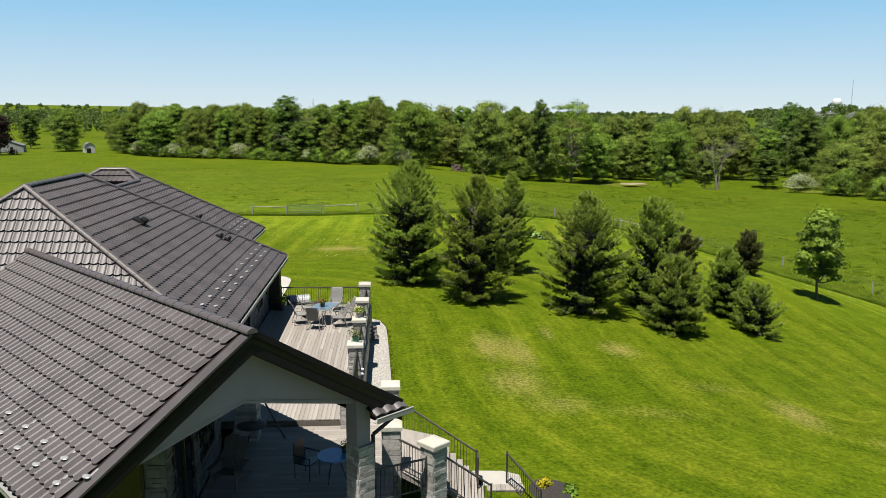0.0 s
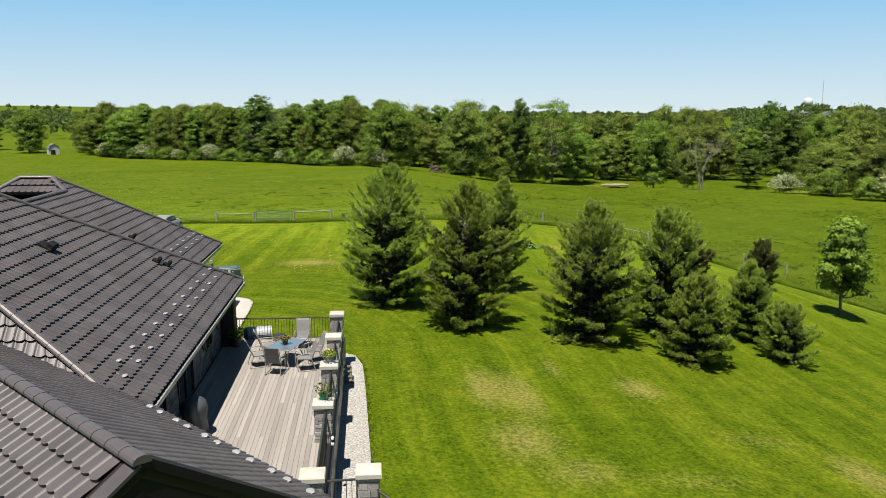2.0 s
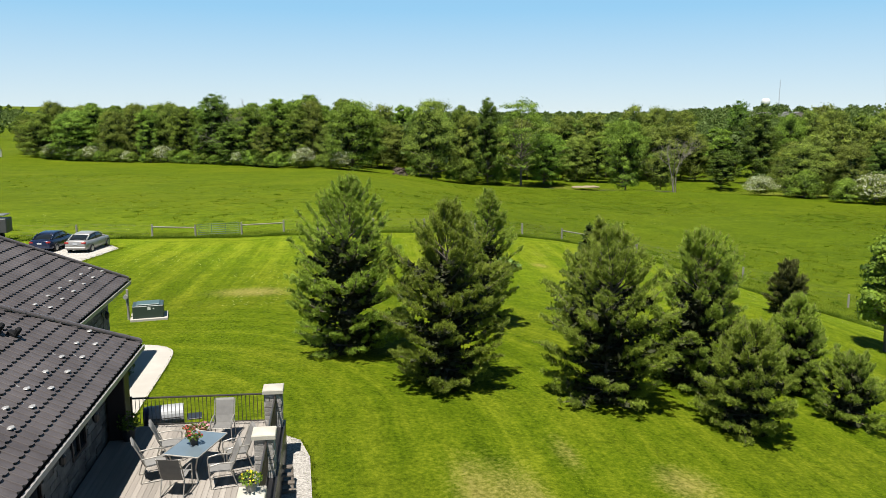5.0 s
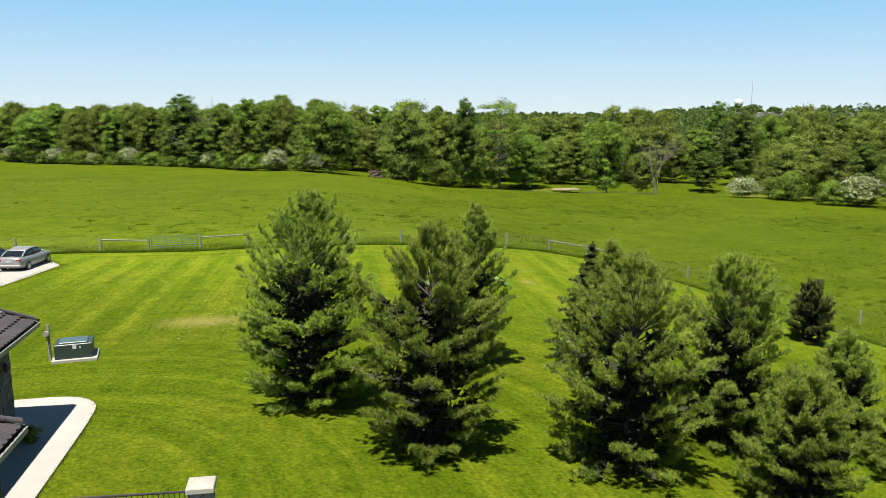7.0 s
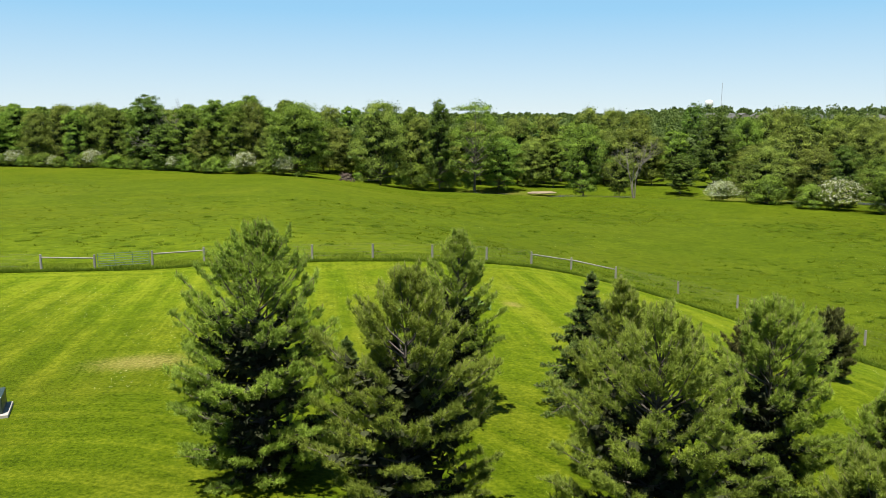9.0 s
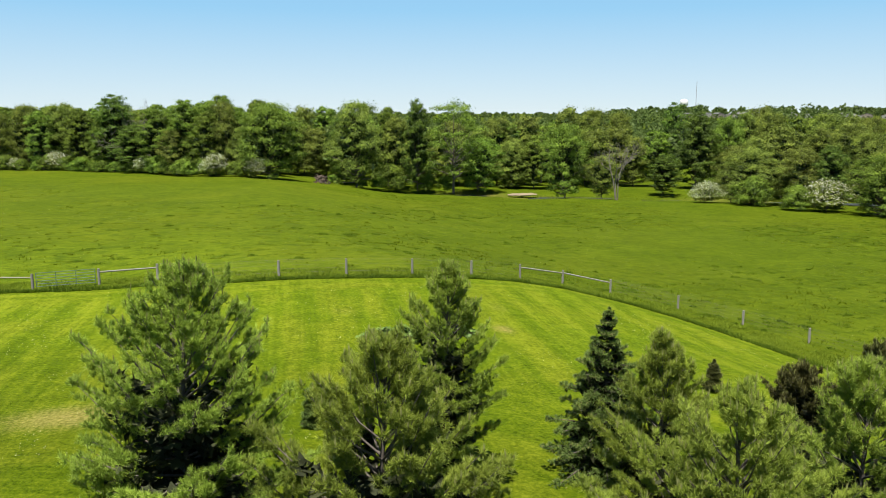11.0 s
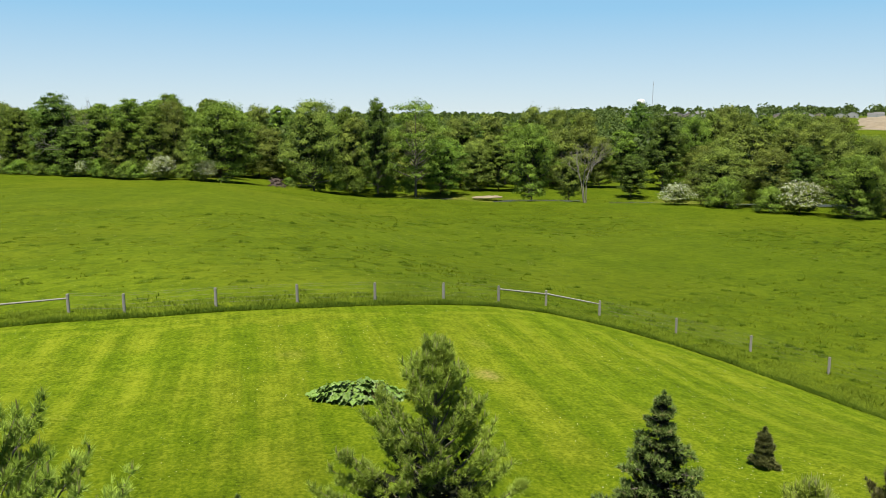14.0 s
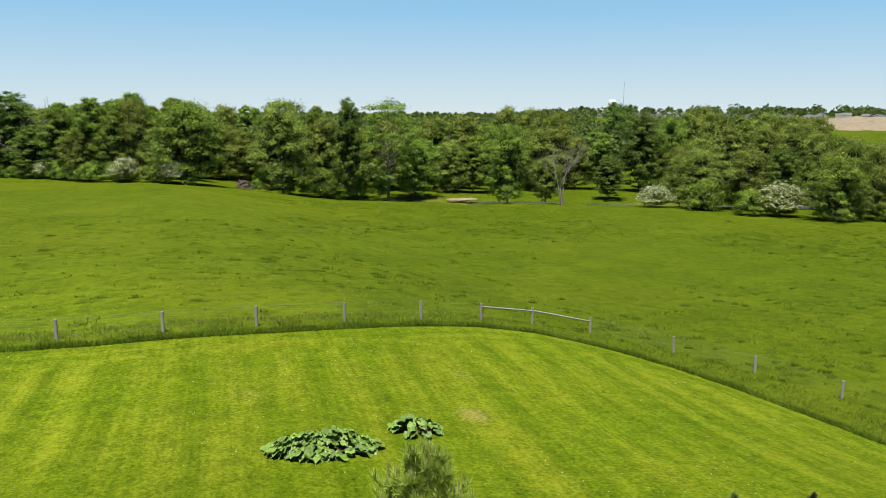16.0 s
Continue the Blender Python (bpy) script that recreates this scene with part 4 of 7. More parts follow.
for i in range(4):
    for k in range(8):
        c = hw(4.22 + 0.03 * i, 21.72 - 0.35 * i)
        part("tread", box(bmesh.new(), (c[0] - 0.48 + 0.137 * k, c[1], 0.49 - 0.12 * i), (0.131, 0.36, 0.04), radians(-3), 0.003), DECK_M, stairs, "", owner_local(stairs))
    part("riser", box(bmesh.new(), (c[0], c[1] - 0.17, 0.42 - 0.12 * i), (1.1, 0.02, 0.1), radians(-3)), DARKWOOD, stairs, "", owner_local(stairs))
bm = prism(bmesh.new(), [(3.3, 21.9), (4.75, 21.95), (4.78, 22.5), (4.3, 22.8), (3.4, 22.9)], 0.2, 0.49)
solo("landing_slab", bm, CONCRETE, Matrix(), "pale concrete slab at the foot of the steps", "slab", kind="structure")

# ---- trees ----
def unit(v):
    return v / np.maximum(np.linalg.norm(v, axis=-1, keepdims=True), 1e-9)


def needle_tufts(pos, way, count, length, width, spread, rng):
    """Fans of thin needles at many points: three corners to a needle."""
    n = len(pos)
    d = unit(way[:, None, :] + spread * rng.normal(size=(n, count, 3)))
    side = unit(np.cross(d, np.array([0, 0, 1.0]) + 0.45 * rng.normal(size=(n, count, 3))))
    ln = length * rng.uniform(0.7, 1.15, size=(n, count, 1))
    p = pos[:, None, :]
    a = p + side * width * 0.5 + d * ln * 0.06
    b = p - side * width * 0.5 + d * ln * 0.06
    c = p + d * ln
    v = np.stack([a, b, c], 2).reshape(-1, 3)
    return v, np.arange(len(v)).reshape(-1, 3)


def leaf_cards(pos, out, size, rng):
    """Small folded leaf sprays: a quad each, turned mostly outwards."""
    n = len(pos)
    nrm = unit(out + 0.95 * rng.normal(size=(n, 3)))
    a = unit(np.cross(nrm, rng.normal(size=(n, 3))))
    b = np.cross(nrm, a)
    s = size * rng.uniform(0.55, 1.35, size=(n, 1))
    v = np.stack([pos + a * s, pos + b * s * 0.62 - nrm * s * 0.18, pos - a * s, pos - b * s * 0.62 - nrm * s * 0.18], 1).reshape(-1, 3)
    return v, np.arange(4 * n).reshape(-1, 4)


def limb_mesh(segs, sides=5):
    """Tapered limbs from (from, to, radius, radius) pieces."""
    vs, fs = [], []
    ang = np.arange(sides) * 2 * np.pi / sides
    ring = np.stack([np.cos(ang), np.sin(ang)], -1)
    for p0, p1, r0, r1 in segs:
        p0, p1 = np.asarray(p0, float), np.asarray(p1, float)
        d = unit(p1 - p0)
        s = unit(np.cross(d, (0.31, 0.95, 0.1)))
        t = np.cross(d, s)
        base = len(vs) * 2 * sides
        lo = p0 + (ring[:, :1] * s + ring[:, 1:] * t) * r0
        hi = p1 + (ring[:, :1] * s + ring[:, 1:] * t) * r1
        vs.append(np.concatenate([lo, hi]))
        i = np.arange(sides)
        fs.append(np.stack([base + i, base + (i + 1) % sides, base + sides + (i + 1) % sides, base + sides + i], -1))
    return mesh_of("limbs", np.concatenate(vs), np.concatenate(fs), True)


def pine_crown(rng, axis, h, r, density):
    """Limbs of a soft-needled pine, and the places and directions of its needle tufts, gathered in pads on forked branchlets."""
    limbs, pos, way, tips, inner = [], [], [], [], []
    ph = rng.uniform(0, 6.28, 4)
    z, turn = 0.22, rng.uniform(0, 6.28)
    up_ = np.array([0.0, 0.0, 1.0])
    while z < h - 0.15:
        f = z / h
        reach = r * np.interp(f, [0, 0.10, 0.28, 0.48, 0.66, 0.82, 0.93, 1.0], [0.70, 0.95, 1.05, 0.97, 0.73, 0.42, 0.18, 0.04])
        n = 6 if f < 0.8 else 5
        turn += 0.55 + rng.normal() * 0.25
        for k in range(n):
            if rng.random() < 0.06:
                continue
            az = turn + 2 * math.pi * k / n + rng.normal() * 0.2
            lump = 1 + 0.10 * math.sin(2 * az + ph[0] + 1.1 * z) + 0.08 * math.sin(3 * az + ph[1] - 1.9 * z)
            L = reach * lump * rng.uniform(0.80, 1.04) + 0.06
            el = 0.02 + 1.12 * f ** 1.45 + rng.normal() * 0.10
            d0 = np.array([math.cos(az) * math.cos(el), math.sin(az) * math.cos(el), math.sin(el)])
            side = np.array([-math.sin(az), math.cos(az), 0.0])
            p0 = axis(z + rng.normal() * 0.05)
            lift = L * (0.16 + 0.12 * f)
            mid = p0 + d0 * L * 0.55
            tip = p0 + d0 * L + up_ * lift
            br = 0.012 + 0.012 * L
            limbs += [(p0, mid, br, br * 0.65), (mid, tip, br * 0.65, 0.005)]
            nb = int((5 + 5.2 * L) * density)
            for j in range(nb):
                t = 1.0 if j == 0 else rng.uniform(0.26, 1.0) ** 0.75
                q = p0 + (mid - p0) * (t / 0.55) if t < 0.55 else mid + (tip - mid) * ((t - 0.55) / 0.45)
                sg = 1 if j % 2 else -1
                bl = (0.40 * L * (1.1 - t) + 0.17) * rng.uniform(0.7, 1.2)
                bd = d0 * 0.85 + side * sg * (0 if j == 0 else rng.uniform(0.35, 1.0)) + up_ * rng.uniform(0.05, 0.42)
                bd = bd / np.linalg.norm(bd)
                e = q + bd * bl
                if j % 2 == 0:
                    limbs.append((q, e, 0.007, 0.003))
                m = 4 + int(bl * 13)
                u = rng.uniform(0.25, 1.0, m)[:, None]
                pos.append(q + bd * bl * u + rng.normal(size=(m, 3)) * 0.035)
                way.append(unit(bd * 0.8 + up_ * 0.75 + 0.35 * rng.normal(size=(m, 3))))
                if f > 0.45 and (j == 0 or rng.random() < 0.25):
                    tips.append(e)
            k2 = int(17 * L) if f < (0.62 if h > 4.5 else 0.8) else 0
            w = rng.uniform(0.03, 0.72, k2)[:, None]
            inner.append(p0 + (tip - p0) * w + side * (rng.uniform(-0.3, 0.3, (k2, 1)) * L * (1 - w)) - up_ * 0.14)
        z += (0.40 if h > 4.5 else 0.29) * rng.uniform(0.8, 1.2) * (1 - 0.25 * f)
    return limbs, pos, way, tips, inner


def spruce_crown(rng, axis, h, r, density):
    """Limbs and needle places of a spruce: close whorls of drooping, flat sprays."""
    limbs, pos, way, inner, tips = [], [], [], [], []
    z = 0.25
    while z < h - 0.12:
        f = z / h
        reach = r * (1 - f) + 0.07
        lift = -0.05 + 0.5 * f
        a0 = rng.uniform(0, 6.28)
        for k in range(7):
            az = a0 + 2 * math.pi * k / 7 + rng.normal() * 0.22
            L = reach * rng.uniform(0.66, 1.15)
            el = lift + rng.normal() * 0.12
            d0 = np.array([math.cos(az) * math.cos(el), math.sin(az) * math.cos(el), math.sin(el)])
            p0 = axis(z)
            side = np.array([-math.sin(az), math.cos(az), 0.0])
            mid = p0 + d0 * L * 0.55
            tip = p0 + d0 * L - np.array([0, 0, 0.06 * L])
            br = 0.012 + 0.012 * L
            limbs += [(p0, mid, br, br * 0.65), (mid, tip, br * 0.65, 0.005)]
            if h > 3:
                tips += [tip, tip + side * 0.10 * L - d0 * 0.12 * L, tip - side * 0.10 * L - d0 * 0.12 * L]
            m = max(6, int(L * 40 * density))
            t = rng.uniform(0.15, 1.0, m) ** 0.8
            half = 0.30 * L * (1.10 - t) + 0.06
            off = rng.uniform(-1, 1, m)
            p = np.where(t[:, None] < 0.55, p0 + (mid - p0) * (t / 0.55)[:, None], mid + (tip - mid) * ((t - 0.55) / 0.45)[:, None])
            pos.append(p + side * (off * half)[:, None] + np.array([0, 0, 1]) * (rng.uniform(-0.05, 0.06, m))[:, None])
            way.append(unit(d0 * 0.9 + side * (off * 0.8)[:, None] + np.array([0, 0, 0.15])))
            k2 = max(2, int(9 * L))
            q2 = rng.uniform(0.08, 0.72, k2)[:, None]
            inner.append(p0 + (tip - p0) * q2 + side * (rng.uniform(-0.3, 0.3, (k2, 1)) * L * (1 - q2)) - np.array([0, 0, 0.08]))
        z += (0.33 if h > 3 else 0.2) * rng.uniform(0.8, 1.2)
    return limbs, pos, way, tips, inner


def conifer(name, seed, h, r, label, leaf, kind="pine", density=1.0, x=0.0, y=0.0, needle=0.2, sink=0.05):
    """A conifer of whorled limbs with needle tufts along their outer parts."""
    rng = np.random.default_rng(seed)
    tree = thing(name, Matrix.Translation((x, y, gz(x, y) - sink)), label, "conifer tree" if kind == "spruce" else "pine tree", "pines on the lawn")
    lean = rng.normal(size=2) * 0.015
    axis = lambda z: np.array([lean[0] * z + 0.06 * math.sin(z * 0.9 + seed), lean[1] * z + 0.05 * math.cos(z * 0.8 + seed), z])
    segs = []
    tr = 0.013 * h + 0.01
    steps = 10
    for i in range(steps):
        z0, z1 = h * 0.97 * i / steps, h * 0.97 * (i + 1) / steps
        segs.append((axis(z0), axis(z1), tr * (1 - i / steps) + 0.012, tr * (1 - (i + 1) / steps) + 0.012))
    part("trunk", limb_mesh(segs, 8), BARK, tree, "grey-brown trunk")
    limbs, pos, way, tips, inner = (pine_crown if kind == "pine" else spruce_crown)(rng, axis, h, r, density)
    m = 22
    pos.append(np.stack([axis(q) for q in rng.uniform(h * 0.92, h, m)]))
    way.append(unit(rng.normal(size=(m, 3)) * 0.5 + np.array([0, 0, 0.9])))
    pos, way = np.concatenate(pos), np.concatenate(way)
    part("branchwork", limb_mesh(limbs, 4), BARK, tree, "thin grey-brown branches")["kind"] = "stuff"
    if kind == "pine":
        v, f = needle_tufts(pos, way, 17, needle, 0.0125, 0.55, rng)
    else:
        v, f = needle_tufts(pos, way, 12, 0.13, 0.028, 0.8, rng)
    part("crown", mesh_of("crown", v, f), leaf, tree, "dense tufts of green needles")
    # near-black cards: bare inner twigwork with the crown's inner shade in their colour
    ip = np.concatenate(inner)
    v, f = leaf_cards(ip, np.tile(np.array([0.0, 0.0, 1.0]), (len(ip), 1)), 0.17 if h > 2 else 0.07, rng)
    part("inner_twigwork", mesh_of("inner_twigwork", v, f), TWIG_SHADE_M, tree, "near-black cards for the bare inner twigwork and its shade")["kind"] = "stuff"
    if tips:
        tp = np.array(tips)
        v, f = needle_tufts(tp, np.tile(np.array([0.0, 0.0, 1.0]), (len(tp), 1)), *((5, 0.19, 0.020, 0.13) if kind == "pine" else (9, 0.09, 0.028, 1.1)), rng)
        part("new_growth", mesh_of("new_growth", v, f), SHOOT_M, tree, "pale upright new shoots")["kind"] = "stuff"
    return tree


PINES = [
    ("pine_tree", 1, 7.45, 2.60, 3.12, 49.7, PINE_M), ("pine_tree", 2, 7.05, 2.28, 6.68, 45.3, PINE_M), ("pine_tree", 3, 6.75, 1.76, 10.12, 54.0, PINE_M),
    ("pine_tree", 4, 6.6, 2.34, 12.6, 43.2, PINE_M), ("pine_tree", 5, 6.6, 2.10, 17.3, 45.3, PINE_M), ("pine_tree", 6, 3.9, 1.62, 16.9, 40.6, PINE_M),
    ("pine_tree", 7, 3.2, 1.08, 29.0, 56.6, DARKPINE_M), ("pine_tree", 8, 4.1, 1.24, 22.1, 45.4, PINE_M), ("pine_tree", 9, 2.5, 1.40, 22.5, 42.4, PINE_M),
    ("pine_tree", 10, 6.35, 1.42, 14.1, 48.1, PINE_M), ("pine_tree", 12, 3.5, 1.30, 22.2, 52.9, DARKPINE_M),
]
for name, seed, h, r, x, y, leaf in PINES:
    dark = leaf is DARKPINE_M
    conifer(name, seed, h, r, "dark compact pine with short dense needles" if dark else "bushy soft-needled green pine standing on the lawn", leaf, density=1.6 if dark else 1.0, x=x, y=y, needle=0.12 if dark else 0.155)
conifer("spruce_tree", 21, 5.45, 2.35, "green spruce with layered pale-tipped branches", SPRUCE_M, "spruce", 1.0, 15.82, 54.2)
conifer("spruce_tree", 22, 1.55, 0.55, "small young spruce on the lawn", SPRUCE_M, "spruce", 2.2, 6.95, 59.2)
conifer("spruce_tree", 23, 1.4, 0.5, "small dark young spruce on the lawn", DARKPINE_M, "spruce", 3.2, 24.2, 60.4)


def leaf_tris(pos, out, size, rng):
    """Small leaf sprays, a triangle each, turned mostly outwards."""
    n = len(pos)
    nrm = unit(out + 0.36 * rng.normal(size=(n, 3)))
    a = unit(np.cross(nrm, rng.normal(size=(n, 3))))
    b = np.cross(nrm, a)
    s = size * rng.uniform(0.6, 1.3, size=(n, 1))
    v = np.stack([pos + a * s, pos - a * s * 0.55 + b * s * 0.75, pos - a * s * 0.6 - b * s * 0.7], 1).reshape(-1, 3)
    return v, np.arange(3 * n).reshape(-1, 3)


def crown_points(h, r, base, blobs, per, seed, shape):
    """Leaf places on a heap of uneven clumps at the ends of forked limbs, with the limbs."""
    rng = np.random.default_rng(seed)
    pos, out, limbs = [], [], []
    ph = rng.uniform(0, 6.28, 4)
    spread = {"tall": 1.0, "open": 1.0, "maple": 0.9, "round": 1.0, "shrub": 1.0}[shape]
    for i in range(blobs):
        f = (i + 0.5) / blobs
        z = base + (h * 0.93 - base) * f ** 0.85
        if shape in ("tall", "open"):
            reach = r * np.interp(f, [0, 0.12, 0.35, 0.6, 0.8, 0.93, 1], [0.72, 0.9, 1.0, 0.95, 0.78, 0.56, 0.34])
        elif shape == "maple":
            reach = r * np.interp(f, [0, 0.15, 0.4, 0.6, 0.8, 0.92, 1], [0.70, 1.0, 0.98, 0.84, 0.62, 0.50, 0.28])
        elif shape == "round":
            reach = r * np.interp(f, [0, 0.1, 0.3, 0.55, 0.75, 0.9, 1], [0.80, 0.95, 1.0, 0.97, 0.82, 0.62, 0.38])
        else:
            reach = r * (1 - f ** 2) ** 0.5
        az = i * 2.39996 + rng.normal() * 0.4
        reach *= (1 + 0.16 * math.sin(2 * az + ph[0] + 4 * f) + 0.12 * math.sin(5 * az + ph[1] - 7 * f)) * spread
        q = reach * (rng.uniform(0.30, 0.92) if shape != "open" else rng.uniform(0.45, 0.98))
        c = np.array([math.cos(az) * q, math.sin(az) * q, z + rng.normal() * 0.025 * h * (1 if f < 0.9 else 0.6)])
        br = (0.13 + 0.17 * rng.random()) * r * (1.6 if blobs < 60 else 1.0) * (1.0 if shape != "maple" else 1.15)
        d = unit(rng.normal(size=(per, 3)))
        d[:, 2] = np.where(d[:, 2] < -0.25, -d[:, 2] * 0.7, d[:, 2])
        rad = br * np.where(rng.random((per, 1)) < 0.82, rng.uniform(0.55, 1.02, (per, 1)), rng.uniform(1.0, 1.42, (per, 1)))
        rad = rad * (1 + 0.25 * np.sin(d[:, :1] * 6 + i) * np.cos(d[:, 1:2] * 5 - i))
        pos.append(c + d * rad * np.array([1.0, 1.0, 0.72]))
        away = np.array([c[0], c[1], 0.0]) / max(r, 1e-3)
        out.append(unit(d * 0.9 + away * 0.4 + np.array([0, 0, 0.22])))
        if i % 2 == 0:
            zk = base * 0.8 + (z - base) * 0.5
            k = np.array([c[0] * 0.34, c[1] * 0.34, zk + 0.16 * (z - base)])
            limbs += [(np.array([0.0, 0.0, zk]), k, 0.010 * h * (1.1 - f), 0.006 * h * (1.2 - f)), (k, c, 0.006 * h * (1.2 - f), 0.02)]
    return np.concatenate(pos), np.concatenate(out), limbs, rng


def broadleaf(name, seed, h, r, base, shape, leaf, label, blobs=115, per=210, size=0.165, x=0.0, y=0.0, group="trees along the river", category="tree", bark=None, blossom=0, shade_cards=True):
    tree = thing(name, Matrix.Translation((x, y, gz(x, y) - 0.1)), label, category, group)
    pos, out, limbs, rng = crown_points(h, r, base, blobs, per, seed, shape)
    tr = 0.011 * h + 0.01
    limbs = [((0, 0, 0), (0.01 * h * rng.normal(), 0.01 * h * rng.normal(), base * 0.95), tr * 1.25, tr * 0.9), ((0, 0, base * 0.85), (0, 0, h * 0.55), tr * 0.9, tr * 0.5), ((0, 0, h * 0.55), (0, 0, h * 0.86), tr * 0.5, 0.03)] + limbs
    part("trunk", limb_mesh(limbs, 6), bark or BARK, tree, "brown trunk and limbs")
    v, f = leaf_tris(pos, out, size, rng)
    part("crown", mesh_of("crown", v, f), leaf, tree, "uneven leafy crown")
    # dark cards in the crown's core, their colour standing for its inner shade
    if h > 3 and shade_cards:
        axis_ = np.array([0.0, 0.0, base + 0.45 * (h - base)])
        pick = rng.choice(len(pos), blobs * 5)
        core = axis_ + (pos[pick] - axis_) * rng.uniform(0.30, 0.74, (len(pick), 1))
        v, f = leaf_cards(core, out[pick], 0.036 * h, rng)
        part("inner_leaves", mesh_of("inner_leaves", v, f), SHADE_M, tree, "near-black cards that stand in for shade inside the crown")["kind"] = "stuff"
    if blossom:
        pick = rng.choice(len(pos), blossom)
        up_ = pos[pick][:, 2] > base + 0.25 * (h - base)
        v, f = leaf_cards(pos[pick][up_] + out[pick][up_] * size * 0.6, out[pick][up_] + np.array([0, 0, 1.2]), size * 0.9, rng)
        part("blossom", mesh_of("blossom", v, f), BLOSSOM, tree, "sprays of white blossom")
    return tree


# the maple by the fence
broadleaf("maple_tree", 40, 6.5, 2.05, 1.6, "maple", LEAF_C, "young maple with bright green leaves and a thin trunk", 64, 190, 0.115, 31.9, 51.9, "", "tree", shade_cards=False)

# kinds of trees of the river wood, built once and then copied
KINDS = {
    "tall": (18.5, 5.6, broadleaf("broadleaf_tree", 51, 18.5, 5.6, 1.6, "tall", LEAF_A, "tall mid-green broadleaf tree at the pasture's edge", x=-24.0, y=283)),
    "deep": (19.0, 5.2, broadleaf("broadleaf_tree", 52, 19, 5.2, 1.4, "tall", LEAF_D, "tall deep-green broadleaf tree at the pasture's edge", x=36.0, y=246)),
    "round": (16.0, 6.8, broadleaf("broadleaf_tree", 53, 16, 6.8, 1.0, "round", LEAF_C, "broad bright-green tree with a full crown", 125, 210, 0.17, x=-76.0, y=312)),
    "grey": (15.0, 6.6, broadleaf("willow_tree", 54, 15, 6.6, 1.0, "round", LEAF_B, "grey-green willow with a soft full crown", 120, 215, 0.15, x=60.0, y=262)),
    "open": (19.0, 6.0, broadleaf("broadleaf_tree", 55, 19, 6.0, 3.6, "open", LEAF_A, "open-crowned tree with its limbs showing", 74, 165, 0.165, x=100.0, y=262, shade_cards=False)),
    "back": (17.0, 6.2, broadleaf("broadleaf_tree", 58, 17, 6.2, 2.0, "round", LEAF_B, "mid-green tree deeper in the wood", 60, 190, 0.24, x=40.0, y=274)),
    "dim": (17.0, 5.6, broadleaf("broadleaf_tree", 59, 17, 5.6, 2.0, "tall", LEAF_A, "green tree deeper in the wood", 60, 190, 0.24, x=12.0, y=280)),
    "shrub": (4.2, 2.8, broadleaf("shrub", 56, 4.2, 2.8, 0.4, "shrub", LEAF_A, "dense green shrub at the wood's edge", 34, 170, 0.14, x=-60, y=299, group="shrubs by the river", category="shrub")),
    "hawthorn": (5.2, 3.4, broadleaf("hawthorn_shrub", 57, 5.2, 3.4, 0.8, "shrub", LEAF_B, "flowering hawthorn covered in white blossom", 34, 170, 0.15, x=2.5, y=236.5, group="shrubs by the river", category="shrub", blossom=2600)),
}
placed = random.Random(11)


def in_ride(x, y):
    """Whether a place lies on one of the two grassy rides that run back through the wood."""
    return (abs((x - 7) * 0.831 - (y - 44) * 0.556) < 5.0 and y < 330) or (20 < x - 0.16 * (y - 231) < 27 and y < 258)


def plant(kind, x, y, height, width):
    """A copy of one of the kinds, of that height and crown width."""
    h, r, ob = KINDS[kind]
    s = width / (2 * r)
    ob = copy_thing(ob, Matrix())
    ob.matrix_basis = Matrix.Translation((x, y, gz(x, y) - 0.15)) @ Matrix.Rotation(placed.uniform(0, 6.28), 4, "Z") @ Matrix.Diagonal((s, s, height / h, 1))
    return ob


def along(pts, step, depth, choice, s0, s1):
    """Trees in a loose row along a line of the plan, set back by up to depth."""
    for (ax, ay), (bx, by) in zip(pts, pts[1:]):
        n = max(1, int(math.hypot(bx - ax, by - ay) / step))
        for i in range(n):
            t = (i + placed.uniform(0.2, 0.8)) / n
            x, y = ax + (bx - ax) * t, ay + (by - ay) * t
            kind = placed.choice(choice)
            h, r, _ = KINDS[kind]
            s = placed.uniform(s0, s1)
            x, y, tall = x + placed.uniform(-1, 1), y + placed.uniform(0, depth), placed.uniform(0.94, 1.08)
            if not in_ride(x, y):
                plant(kind, x, y, h * s * tall, 2 * r * s)


# the wood's front: kind, place, height and crown width
WEST_FRONT = (
    ("round", -87.9, 317.8, 16.1, 15.6), ("grey", -86.6, 324.4, 20.4, 12), ("round", -75.7, 311.3, 17.5, 19.2), ("tall", -70.1, 313.3, 20.8, 11.7),
    ("grey", -61.9, 303.9, 17.5, 11.7), ("grey", -54.3, 304, 19.9, 12.6), ("tall", -48.6, 296.5, 18.5, 10.2), ("grey", -44.5, 299.5, 20, 12.4),
    ("tall", -36, 286, 19.1, 10.8), ("deep", -25.5, 277.3, 22.3, 14.4), ("round", -28.6, 277.7, 15.4, 8.8), ("deep", -19.3, 267.4, 13.6, 11.2),
    ("tall", -12.5, 263.8, 19.6, 11.8), ("tall", -5.2, 255.8, 20.6, 11.5), ("grey", -7.8, 254.3, 12.6, 9.7), ("grey", 5.1, 245.2, 19, 10.4),
    ("tall", 0.8, 245.5, 16.9, 9.4), ("round", 15.2, 230.8, 18.7, 16.4), ("grey", 9.8, 236.8, 12.9, 9.2),
)
